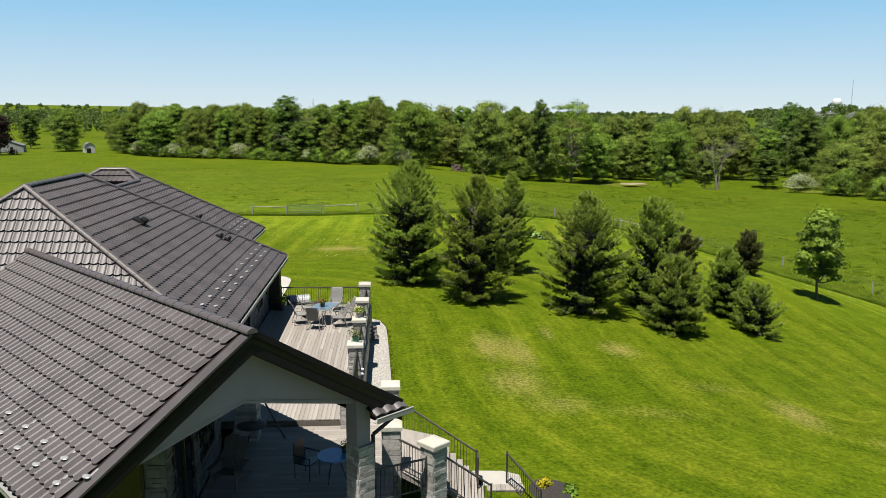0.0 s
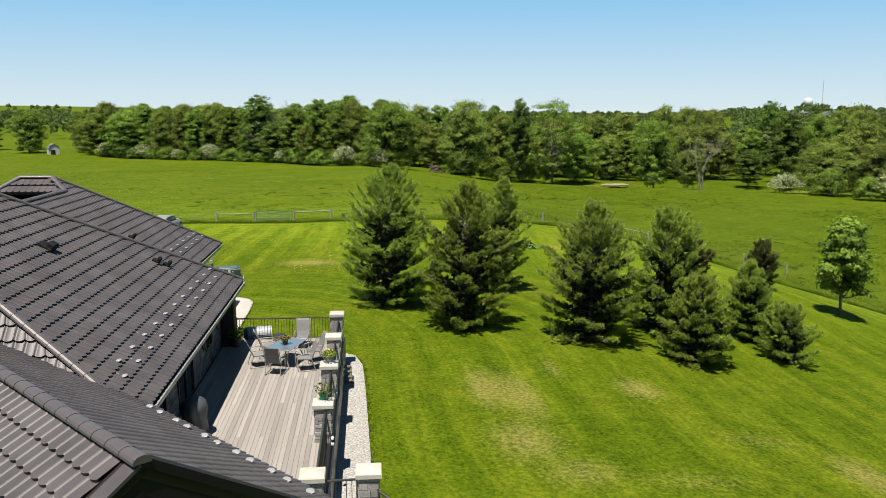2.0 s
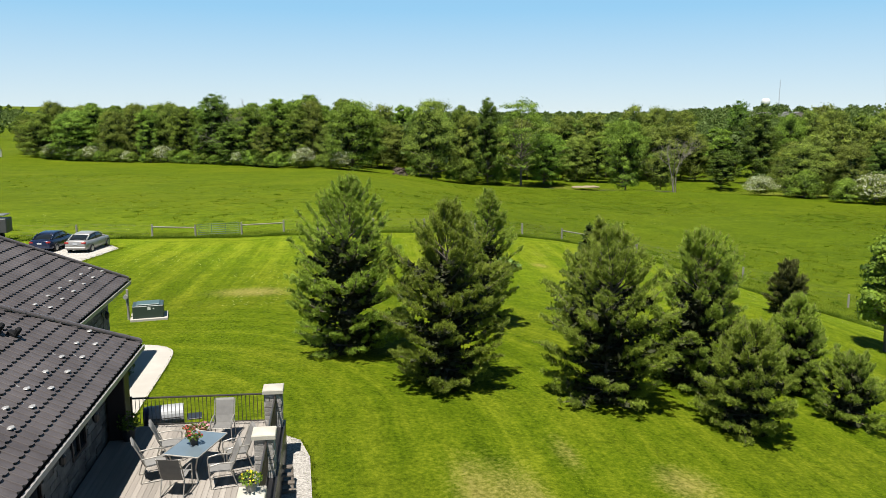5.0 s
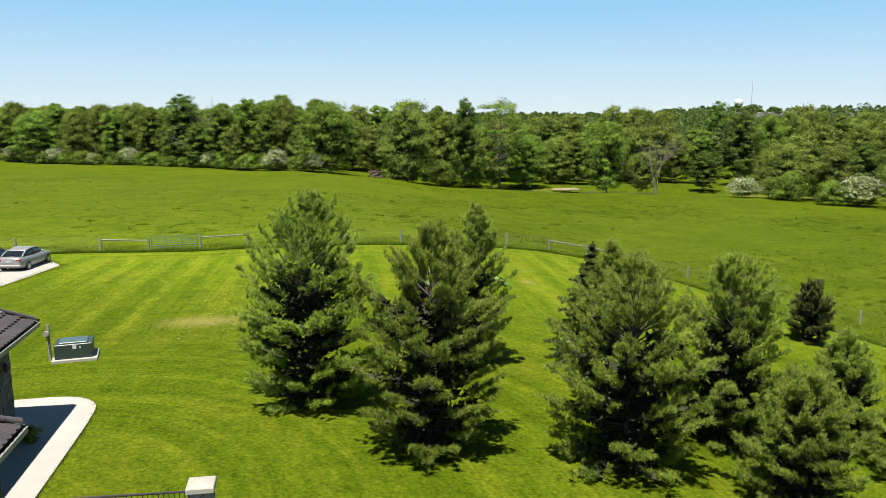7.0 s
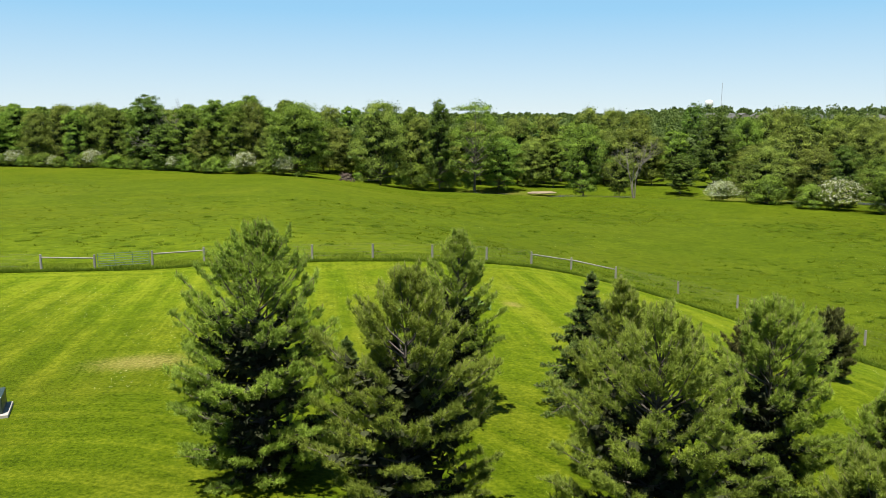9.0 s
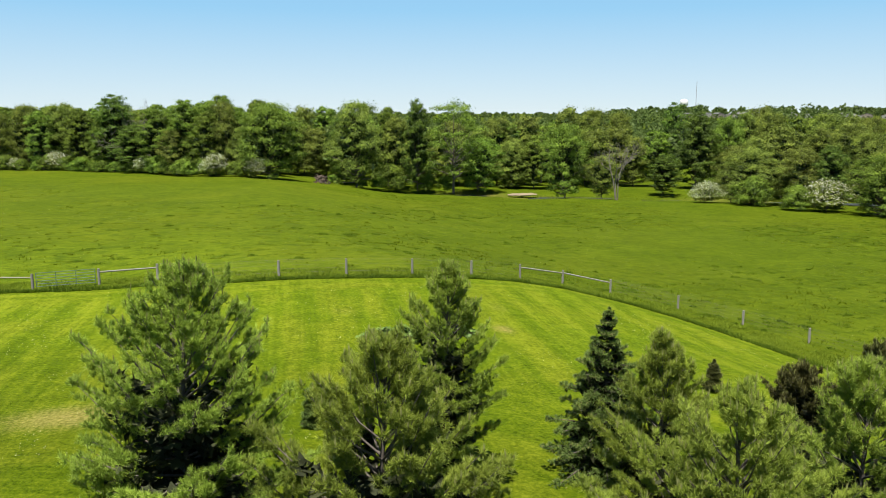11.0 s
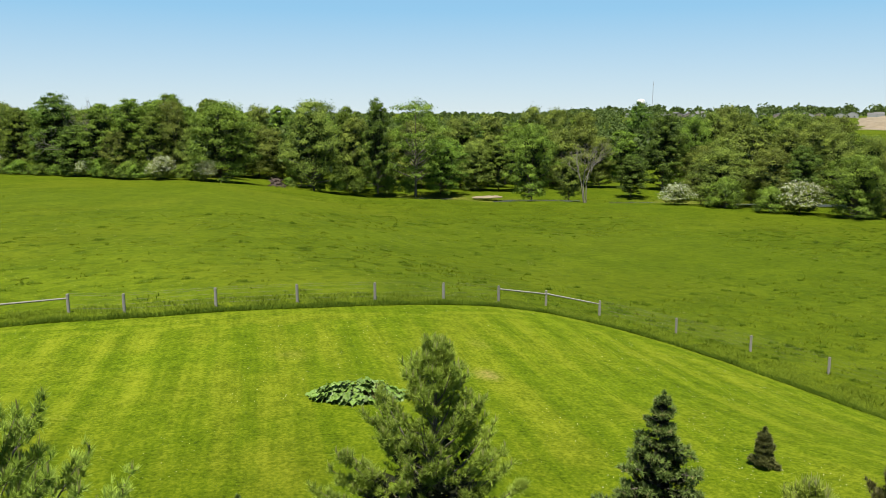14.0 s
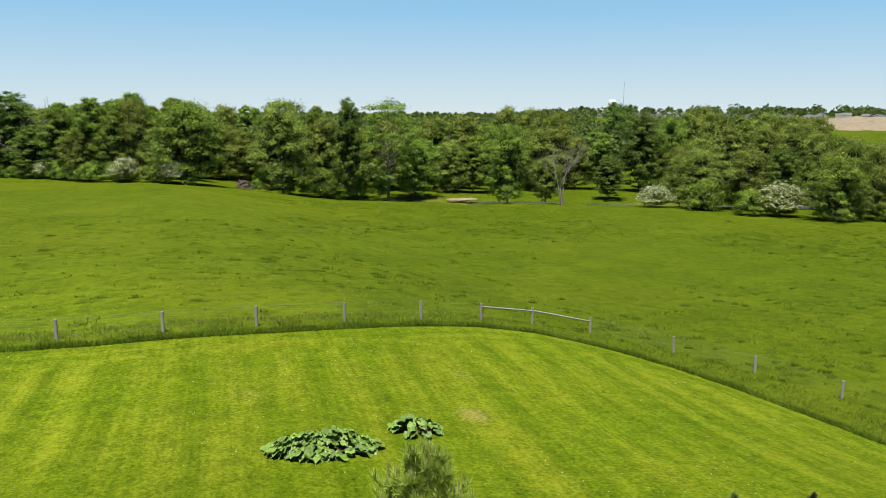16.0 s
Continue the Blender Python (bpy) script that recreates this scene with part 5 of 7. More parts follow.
RIVER_FRONT = (
    ("back", 28, 276, 20.7, 12.1), ("dim", 34.1, 270, 21.6, 11.1), ("dim", 23, 282, 19.6, 9.8), ("grey", 36.5, 229.9, 21.7, 16.6),
    ("tall", 47.6, 244, 22.2, 8.7), ("deep", 51.6, 226.7, 23.3, 8.3), ("open", 59.6, 221.6, 23.4, 15.7), ("round", 68.1, 228, 14, 12.5),
    ("back", 48, 236, 18.8, 9.8), ("shrub", 45.4, 230.6, 6.2, 8.4), ("grey", 79.7, 246, 20, 13.9), ("back", 89.6, 250, 20.6, 14.3),
    ("grey", 81.9, 238, 14.1, 10.5),
)
BANK = (
    ("round", 82.8, 206, 17.8, 11.8), ("grey", 92.3, 205.7, 10.3, 8.6), ("grey", 116.8, 262, 23.6, 13.9), ("back", 110.1, 266, 23.9, 14),
    ("grey", 124.4, 258, 22.7, 13.8), ("back", 107.5, 240, 16.7, 12.6), ("deep", 112.8, 212, 10.4, 8.7), ("deep", 149.5, 268, 26.4, 11.5),
    ("deep", 135.4, 232, 22.3, 13), ("round", 148.3, 236, 21.1, 13.1), ("hawthorn", 107.3, 185.4, 4.7, 7.5),
)
EAST_BANK = (
    ("grey", 116.2, 181, 13, 14.4), ("shrub", 113.3, 176.4, 6.6, 8.1), ("grey", 117.4, 190, 11.8, 8.8), ("grey", 125.5, 178, 13.1, 13.2),
    ("hawthorn", 120.6, 163.4, 6.3, 10), ("shrub", 116.2, 166.5, 5.3, 6.6), ("back", 139, 200, 17.8, 15.2), ("back", 167.1, 246, 24.2, 14),
    ("grey", 156, 196, 19.1, 15.3), ("deep", 126.9, 170, 13.7, 8.1), ("round", 125, 154.1, 12.3, 11.4), ("grey", 134.7, 153.9, 14.9, 9.6),
    ("grey", 141.1, 176, 16.8, 11), ("grey", 134.7, 160, 15.9, 9.9), ("shrub", 128.5, 153.3, 4.3, 4.2), ("back", 161.9, 245.9, 22.4, 13.0), ("grey", 160, 232.2, 22.6, 14.0),
    ("dim", 171.1, 233.5, 21.6, 12.4), ("grey", 168.3, 220, 22.0, 14.6), ("back", 178.7, 221.4, 21.0, 13.4), ("grey", 172.8, 207.7, 20.8, 12.6),
)
for stretch in (WEST_FRONT, RIVER_FRONT, BANK, EAST_BANK):
    for kind, x, y, height, width in stretch:
        plant(kind, x, y, height, width)
# behind the front row and along its foot
W1 = [(-92, 318), (-64, 303), (-44, 291), (-18, 266), (2, 240), (14, 228)]
along([(x + 4, y + 15) for x, y in W1], 6.5, 6, ["dim", "back", "dim", "tall"], 0.98, 1.14)
along([(x + 8, y + 32) for x, y in W1], 8.0, 8, ["back", "dim"], 1.02, 1.16)
along([(x, y - 2.5) for x, y in W1], 3.6, 2, ["shrub", "shrub", "shrub", "hawthorn"], 0.6, 1.05)
along([(22, 262), (40, 256), (66, 250), (92, 244)], 6.0, 8, ["dim", "back", "grey"], 0.98, 1.14)
along([(24, 280), (60, 276), (96, 268), (120, 262)], 8.0, 8, ["back", "dim"], 1.0, 1.2)
along([(30, 231), (44, 228), (62, 226)], 4.0, 2, ["shrub", "shrub"], 0.6, 1.0)
along([(66, 240), (84, 234), (96, 230)], 6.0, 5, ["grey", "back", "dim"], 0.80, 1.0)
along([(98, 250), (118, 244), (150, 234)], 6.0, 8, ["back", "grey", "dim"], 0.92, 1.08)
along([(128, 214), (150, 200), (176, 186)], 6.5, 10, ["grey", "back", "dim", "back"], 0.84, 0.98)
along([(176, 186), (205, 172), (235, 158)], 6.5, 10, ["grey", "back", "grey"], 0.66, 0.82)
along([(150, 240), (172, 224)], 9, 12, ["back", "dim"], 0.78, 0.92)
along([(172, 224), (200, 208), (235, 190)], 9, 12, ["back", "dim"], 0.7, 0.85)
along([(138, 168), (158, 152), (185, 136), (215, 120)], 5.0, 6, ["grey", "grey", "round"], 0.70, 0.88)
along([(134, 153), (156, 139), (185, 122), (210, 106)], 4.4, 3, ["grey", "shrub", "shrub"], 0.55, 0.9)
# standing trees by the far shed
for k, x, y, s in (("round", -114, 322, 1.05), ("deep", -138, 350, 0.85), ("grey", -152, 352, 0.9), ("tall", -166, 356, 0.85), ("round", -180, 360, 0.9), ("deep", -122, 348, 0.8), ("tall", -100, 338, 0.85), ("grey", -96, 330, 0.9)):
    plant(k, x, y, KINDS[k][0] * s, 2 * KINDS[k][1] * s)


def far_woods():
    """Woods beyond the river, out to the horizon."""
    rng = np.random.default_rng(99)
    vs, fs, n0 = [], [], 0
    for lo, hi, count, size, per in ((262, 430, 520, 0.85, 330), (420, 800, 520, 1.2, 130), (800, 1600, 600, 2.2, 80), (1600, 3200, 700, 4.0, 60)):
        y = rng.uniform(lo, hi, count)
        x = y * rng.uniform(-0.55, 1.15, count)
        for px, py in zip(x, y):
            if lo < 300 and (px < 20 or py < 255 - 0.25 * (px - 60) or (px > 150 and rng.random() < 0.2)):
                continue
            if -230 < px < -100 and 300 < py < 480:
                continue
            if in_ride(px, py) or 840 < math.hypot(px, py) < 1080 and px / py > 0.45 or (px / py > 0.88 and 330 < math.hypot(px, py) < 860):
                continue
            h = rng.uniform(13, 20) if lo < 300 else rng.uniform(10, 17)
            r = h * rng.uniform(0.36, 0.5)
            d = unit(rng.normal(size=(per, 3)))
            d[:, 2] = np.abs(d[:, 2]) * 1.2 - 0.25
            rad = 1 + 0.25 * np.sin(d[:, :1] * 5 + px) * np.cos(d[:, 1:2] * 5 + py)
            p = d * rad * np.array([r, r, h * 0.5]) + np.array([px, py, far_z(px, py) + h * 0.45])
            v, f = leaf_cards(p, unit(d + np.array([0, 0, 0.3])), size, rng)
            vs.append(v)
            fs.append(f + n0)
            n0 += len(v)
    me = mesh_of("far_woods", np.concatenate(vs), np.concatenate(fs))
    return solo("far_woods", me, LEAF_B2, Matrix(), "distant green woods reaching to the horizon", "woods", kind="stuff")


def far_z(x, y):
    z = gz(x, y)
    z += float(26 * smooth(1500, 3800, y) * smooth(600, 1500, -x) + 8 * smooth(1500, 3600, y))
    return z + float(rise(x, y))


LEAF_B2 = foliage("distant_leaves", (0.054, 0.0864, 0.0202), (0.1152, 0.162, 0.0396), 0.45)
far_woods()

# ---- fence along the pasture ----
WIRE = plain("fence_wire", (0.1152, 0.1152, 0.1116), 0.6, 0.3)
GREENPAINT = plain("green_gate_paint", (0.072, 0.1224, 0.0936), 0.45)
fence = thing("fence", Matrix.Translation((10, 87, gz(10, 87))), "wire fence on weathered wooden posts along the pasture", "fence")
fl = Matrix.Translation((-10, -87, -gz(10, 87)))
POSTS = [(-52, 90.0), (-45, 89.6), (-38, 89.4), (-31, 89.2), (-24.5, 89.0), (-18.2, 88.8), (-11.8, 88.2), (-8.0, 87.2), (-4.1, 87.8), (-0.4, 87.6), (2.6, 86.3), (7.5, 85.6), (12.1, 85.6), (16.9, 86.1), (21.7, 87.2),
         (26.0, 88.3), (30.1, 89.4), (33.9, 88.5), (38.2, 85.4), (41.4, 81.6), (43.3, 76.8), (44.6, 71.3), (45.2, 65), (45.6, 58.5), (45.9, 53), (46.3, 47), (46.5, 41), (46.4, 35), (46.2, 29)]
pm = bmesh.new()
tube(pm, (0, 0, -0.3), (0, 0, 1.08), 0.092, 0.082, 10)
tube(pm, (0, 0, 1.08), (0, 0, 1.1), 0.082, 0.06, 10)
POST_ME = mesh_bm("fence_post", pm, POSTWOOD)
for x, y in POSTS:
    ob = new("fence_post", POST_ME)
    ob.parent = fence
    ob.matrix_basis = fl @ Matrix.Translation((x, y, gz(x, y)))
for i, (p, q) in enumerate(zip(POSTS, POSTS[1:])):
    if i in (6, 7, 8, 15, 16):
        continue
    bm = bmesh.new()
    for h in (0.25, 0.5, 0.75, 1.0, 1.12):
        tube(bm, (*p, gz(*p) + h), (*q, gz(*q) + h), 0.003, 0.003, 3)
    part("wire", bm, WIRE, fence, "thin wire strands", fl)
for i in (6, 8, 15, 16):
    p, q = POSTS[i], POSTS[i + 1]
    bm = tube(bmesh.new(), (*p, gz(*p) + 0.86), (*q, gz(*q) + 0.84), 0.06, 0.05, 8)
    part("brace_rail", bm, POSTWOOD, fence, "silvered wooden brace rail", fl)
gate = thing("gate", Matrix.Translation((-6.05, 87.5, gz(-6, 87.5))), "green tubular steel farm gate between wooden posts", "gate")
ang = math.atan2(0.6, 3.9)
for k, h in enumerate((0.22, 0.4, 0.58, 0.76, 0.94, 1.12)):
    part("gate_rail", tube(bmesh.new(), (-1.75, 0, h), (1.75, 0, h), 0.022, 0.022, 8), GREENPAINT, gate, "", Matrix.Rotation(ang, 4, "Z"))
for xx in (-1.75, -0.6, 0.6, 1.75):
    part("gate_upright", tube(bmesh.new(), (xx, 0, 0.2), (xx, 0, 1.14), 0.024, 0.024, 8), GREENPAINT, gate, "", Matrix.Rotation(ang, 4, "Z"))

# ---- tall grass along the fence, pasture tufts and lawn turf ----
def blades(name, x, y, z, height, width, mat, label, seed, lean=0.45):
    rng = np.random.default_rng(seed)
    n = len(x)
    p = np.stack([x, y, z], -1)
    az = rng.uniform(0, 6.28, n)
    side = np.stack([np.cos(az), np.sin(az), np.zeros(n)], -1)
    h = height * rng.uniform(0.5, 1.2, n)
    bend = rng.normal(size=(n, 3)) * lean
    bend[:, 2] = 1
    w = (width * rng.uniform(0.6, 1.3, n))[:, None]
    v = np.stack([p + side * w, p - side * w, p + unit(bend) * h[:, None]], 1).reshape(-1, 3)
    return solo(name, mesh_of(name, v, np.arange(3 * n).reshape(-1, 3)), mat, Matrix(), label, "grass", kind="stuff")


def fence_grass():
    rng = np.random.default_rng(31)
    n = 120000
    pts = np.array(EDGE[:-3], float)
    ln = np.hypot(*(pts[1:] - pts[:-1]).T)
    seg = rng.choice(len(ln), n, p=ln / ln.sum())
    t = rng.random(n)[:, None]
    base = pts[seg] + (pts[seg + 1] - pts[seg]) * t
    nrm = np.stack([-(pts[1:] - pts[:-1])[seg][:, 1], (pts[1:] - pts[:-1])[seg][:, 0]], -1) / ln[seg][:, None]
    xy = base + nrm * ((rng.random(n) ** 1.7 * 3.4) * (1 + 0.5 * (base[:, 0] > 31)) - 0.3)[:, None]
    x, y = xy[:, 0], xy[:, 1]
    d = edge_distance(x, y)
    keep = (d < 0.4) & (x > -45) & (y > 20)
    x, y, d = x[keep], y[keep], d[keep]
    z = ground_height(x, y) - 0.02
    near = d > -0.45 + 0.2 * np.sin(x * 0.9) * np.sin(y * 0.7)
    wave = 0.10 * np.sin(x * 1.7) * np.sin(y * 1.3)
    blades("rank_grass", x[near], y[near], z[near], 0.26 + wave[near], 0.030, RANK_M, "dark green rank grass at the mown edge", 32, 0.6)
    blades("tall_grass", x[~near], y[~near], z[~near], 0.22 + wave[~near], 0.026, GRASS_M, "pale unmown grass along the wire fence", 39, 0.9)


def pasture_grass():
    """Rank tufts left by the grazing: small and thick on the ground, larger and darker down the slope."""
    rng = np.random.default_rng(33)
    n = 15000
    y = 60 + 150 * rng.random(n) ** 1.35
    x = y * rng.uniform(-0.45, 0.98, n)
    keep = (edge_distance(x, y) < -2) & (rng.random(n) < 0.45 + 0.55 * smooth(0, 40, x))
    x, y = x[keep], y[keep]
    big_one = rng.random(len(x)) < 0.03 + 0.36 * smooth(5, 45, x)
    k = 20
    r = np.where(big_one, rng.uniform(0.25, 0.55, len(x)), rng.uniform(0.10, 0.30, len(x)))[:, None]
    px = (x[:, None] + rng.normal(size=(len(x), k)) * r).ravel()
    py = (y[:, None] + rng.normal(size=(len(x), k)) * r * 0.8).ravel()
    hh = np.where(big_one, rng.uniform(0.18, 0.38, len(x)), rng.uniform(0.08, 0.2, len(x)))
    blades("pasture_grass", px, py, ground_height(px, py) - 0.03, np.repeat(hh, k), 0.045, PASTURE_M, "darker grass tufts scattered over the pasture", 34, 1.25)


def rank_clumps():
    """Broad clumps of coarse grass that the cattle leave standing, thickest down the slope."""
    rng = np.random.default_rng(43)
    n = 2600
    y = 48 + 120 * rng.random(n) ** 1.2
    x = y * rng.uniform(-0.30, 1.05, n)
    keep = (edge_distance(x, y) < -2.5) & (rng.random(n) < 0.10 + 0.90 * smooth(8, 42, x)) & (np.sin(x * 0.19 + 1) * np.sin(y * 0.16) + rng.normal(size=n) * 0.5 > -0.25)
    x, y = x[keep], y[keep]
    k = 110
    r = rng.uniform(0.22, 0.62, len(x))[:, None]
    px = (x[:, None] + rng.normal(size=(len(x), k)) * r).ravel()
    py = (y[:, None] + rng.normal(size=(len(x), k)) * r * 0.55).ravel()
    off = np.hypot(px - np.repeat(x, k), py - np.repeat(y, k)) / np.repeat(r[:, 0], k)
    hh = np.repeat(rng.uniform(0.16, 0.40, len(x)), k) * np.clip(1.15 - 0.4 * off, 0.3, 1)
    blades("rank_clumps", px, py, ground_height(px, py) - 0.03, hh, 0.030, RANK_M, "coarse dark-green grass clumps standing in the pasture", 44, 0.8)


def flower_heads():
    """Small pale seed heads and clover flowers in the pasture and the lawn."""
    rng = np.random.default_rng(41)
    n = 16000
    y = 58 + 95 * rng.random(n) ** 1.3
    x = y * rng.uniform(-0.42, 0.95, n) + 3
    drift = np.sin(x * 0.31 + 1.0) * np.sin(y * 0.23) + 0.5 * np.sin(x * 0.9) * np.sin(y * 0.7 + 2)
    keep = (drift > 0.15) & (np.abs(edge_distance(x, y)) > 0.5)
    x, y = x[keep], y[keep]
    z = ground_height(x, y)
    p = np.stack([x, y, z + np.where(edge_distance(x, y) > 0, 0.03, 0.13)], -1)
    v, f = leaf_cards(p, np.tile((0.0, -0.6, 1.0), (len(p), 1)), 0.026, rng)
    solo("flower_heads", mesh_of("flower_heads", v, f), FLOWER_M, Matrix(), "scattered pale clover and dandelion heads in the grass", "flowers", kind="stuff")


def lawn_grass():
    rng = np.random.default_rng(35)
    n = 300000
    y = 20 + 66 * rng.random(n)
    x = rng.uniform(-8, 42, n)
    keep = (edge_distance(x, y) > 0.1) & ~((x < 1.4) & (y < 42)) & ~((x < -4.2) & (y < 51.5))
    x, y = x[keep], y[keep]
    blades("lawn_grass", x, y, ground_height(x, y) - 0.01, np.full(len(x), 0.045), 0.018, LAWN_M, "short mown grass blades of the lawn", 36, 1.8)


def edge_grass():
    rng = np.random.default_rng(37)
    xs_, ys_ = [], []
    for line, per in (([(1.1, 24.4), (1.25, 30), (1.3, 36), (1.28, 38.6), (1.0, 39.9), (0.5, 40.4)], 420), ([(-4.9, 40.0), (-4.55, 42), (-4.42, 45), (-4.3, 48.2), (-4.3, 49.6), (-4.52, 50.45), (-5.1, 51.02), (-6.0, 51.25)], 160),
                      ([(-30, 70.1), (-16.3, 71.0), (-14.6, 73.5), (-13.8, 78), (-13.2, 81.5), (-14.2, 83.6), (-18, 84.2)], 260)):
        for (ax, ay), (bx, by) in zip(line, line[1:]):
            n = int(per * math.hypot(bx - ax, by - ay))
            t = rng.random(n)
            wig = {420: 0.10, 160: 0.035, 260: 0.35}[per]
            px, py = ax + (bx - ax) * t, ay + (by - ay) * t
            wave = wig * (np.sin(px * 5.1 + py * 6.3) + np.sin(px * 11 - py * 13)) * 0.5
            off = rng.normal(size=(2, n)) * wig * 0.6
            xs_.append(px + off[0] + wave)
            ys_.append(py + off[1])
    x, y = np.concatenate(xs_), np.concatenate(ys_)
    z = ground_height(x, y) - 0.01
    blades("edge_grass", x, y, z, np.full(len(x), 0.11), 0.022, LAWN_M, "ragged grass along the gravel and concrete edges", 38, 1.1)


FLOWER_M = foliage("pale_flower_heads", (0.34, 0.36, 0.14), (0.50, 0.52, 0.30), 0.3, 0.8)
RANK_M = foliage("rank_grass_blades", (0.048, 0.100, 0.005), (0.140, 0.225, 0.014), 0.40, 0.8)
PASTURE_M = foliage("pasture_tufts", (0.062, 0.100, 0.003), (0.160, 0.215, 0.012), 0.45, 0.8)
LAWN_M = foliage("lawn_blades", (0.0576, 0.0864, 0.0022), (0.144, 0.1872, 0.0058), 0.35, 0.8, (0.2304, 0.2448, 0.0216))
fence_grass()
pasture_grass()
rank_clumps()
flower_heads()
lawn_grass()
edge_grass()

# ---- large-leaved rhubarb on the lawn ----
LEAF_BIG = surface("rhubarb_leaf", (0.054, 0.108, 0.0101), (0.1224, 0.1944, 0.0259), 3.0, 14.0, 0.55, 0.0, 0.6, 0.02, 0.35)
STALK = plain("rhubarb_stalk", (0.1152, 0.072, 0.036), 0.5)


def big_leaf(seed):
    """A broad pointed leaf with a waved rim and a sunken midrib."""
    rng = random.Random(seed)
    bm = bmesh.new()
    n = 7
    rows = []
    for i in range(n + 1):
        t = i / n
        x = -0.12 + 0.62 * t
        w = 0.24 * math.sin(math.pi * min(1.0, 0.16 + 0.84 * t)) ** 0.75 + 0.004
        row = []
        for k in (-1.0, -0.55, 0.0, 0.55, 1.0):
            wave = 0.05 * math.sin(t * 15 + seed + k) * abs(k) + rng.uniform(-0.012, 0.012)
            row.append(bm.verts.new((x - 0.06 * abs(k) * (1 - t), w * k * (1 + rng.uniform(-0.14, 0.14)), 0.07 * abs(k) * (1 - 0.6 * abs(k)) - 0.16 * t * t + wave)))
        rows.append(row)
    for u, v in zip(rows, rows[1:]):
        for k in range(4):
            bm.faces.new((u[k], v[k], v[k + 1], u[k + 1]))
    return mesh_bm("leaf", bm, LEAF_BIG, False)


LEAVES = [big_leaf(i) for i in range(4)]


def rhubarb(x, y, rx, ry, count, seed, label):
    rng = random.Random(seed)
    p = thing("rhubarb_plant", Matrix.Translation((x, y, gz(x, y))), label, "plant", "rhubarb clumps")
    bm = bmesh.new()
    for i in range(count):
        t = math.sqrt(rng.random())
        a = rng.uniform(0, 6.28)
        px, py = rx * t * math.cos(a), ry * t * math.sin(a)
        h = 0.12 + 0.50 * (1 - t ** 2) * rng.uniform(0.35, 1.2)
        h += gz(x + px, y + py) - gz(x, y)
        ob = new("leaf", LEAVES[rng.randrange(4)])
        ob.parent = p
        s = rng.uniform(0.5, 0.95)
        out = math.atan2(py, px) + rng.uniform(-0.9, 0.9)
        ob.matrix_basis = Matrix.Translation((px, py, h)) @ Matrix.Rotation(out, 4, "Z") @ Matrix.Rotation(rng.uniform(-0.35, 0.75), 4, "Y") @ Matrix.Rotation(rng.uniform(-0.6, 0.6), 4, "X") @ Matrix.Scale(s, 4)
        tube(bm, (px * 0.5, py * 0.5, 0), (px, py, h), 0.014, 0.01, 4, False)
    part("stalks", bm, STALK, p, "reddish leaf stalks")["kind"] = "stuff"
    return p


rhubarb(12.3, 69.9, 1.80, 0.85, 165, 1, "wide clump of large-leaved rhubarb on the lawn")
rhubarb(15.95, 70.9, 0.85, 0.6, 60, 2, "smaller clump of large-leaved rhubarb on the lawn")

# ---- electrical cabinet and meter post ----
CAB = plain("dark_green_cabinet_paint", (0.0252, 0.0396, 0.0346), 0.4)
box_t = thing("transformer_cabinet", Matrix.Translation((-6.45, 56.3, gz(-6.4, 56.3))) @ Matrix.Rotation(radians(8), 4, "Z"), "dark green steel transformer cabinet on a concrete pad", "utility cabinet")
part("body", box(bmesh.new(), (0, 0, 0.42), (1.45, 1.15, 0.62), 0, 0.02), CAB, box_t)
part("lid", box(bmesh.new(), (0, 0, 0.76), (1.0944, 0.8784, 0.0504), 0, 0.02), plain("teal_lid_paint", (0.054, 0.0864, 0.0792), 0.4), box_t, "slightly paler green lid")
part("pad", box(bmesh.new(), (0.03, 0, 0.05), (1.75, 1.45, 0.13), 0, 0.015), CONCRETE, box_t, "pale concrete pad")
part("warning_label", box(bmesh.new(), (0.05, -0.58, 0.6), (0.144, 0.0086, 0.144)), plain("white_label", (0.504, 0.5184, 0.504), 0.5), box_t, "white label")
part("warning_label", box(bmesh.new(), (0.26, -0.58, 0.58), (0.072, 0.0086, 0.072)), plain("white_label_small", (0.432, 0.4464, 0.432), 0.5), box_t)
part("logo_disc", tube(bmesh.new(), (0.5184, 0.072, 0.324), (0.5328, 0.072, 0.324), 0.12, 0.12, 14), plain("grey_disc", (0.216, 0.2304, 0.2232), 0.5), box_t)
mp = thing("meter_post", Matrix.Translation((-7.35, 56.0, gz(-7.3, 56))), "wooden post with a grey meter and conduit", "utility post")
part("post", box(bmesh.new(), (0, 0, 0.75), (0.1, 0.1, 1.6), 0, 0.006), POSTWOOD, mp)
part("meter", tube(bmesh.new(), (-0.06, -0.06, 1.18), (-0.06, -0.16, 1.18), 0.12, 0.11, 14), GUTTER, mp, "pale grey round meter")
part("conduit", pipe(bmesh.new(), [(-0.05, -0.07, 1.1), (-0.02, -0.07, 0.7), (0.04, -0.07, 0.0)], 0.03), GUTTER, mp, "pale grey conduit")

# ---- cars ----
TYRE = plain("tyre_rubber", (0.0108, 0.0108, 0.0108), 0.8)
RIM = plain("alloy_rim", (0.324, 0.3312, 0.3384), 0.3, 0.8)
LAMP_R = plain("red_tail_lamp", (0.252, 0.0108, 0.0086), 0.2)
LAMP_W = plain("clear_lamp", (0.432, 0.4464, 0.468), 0.15)
CARGLASS = plain("car_glass", (0.0086, 0.0108, 0.013), 0.05)


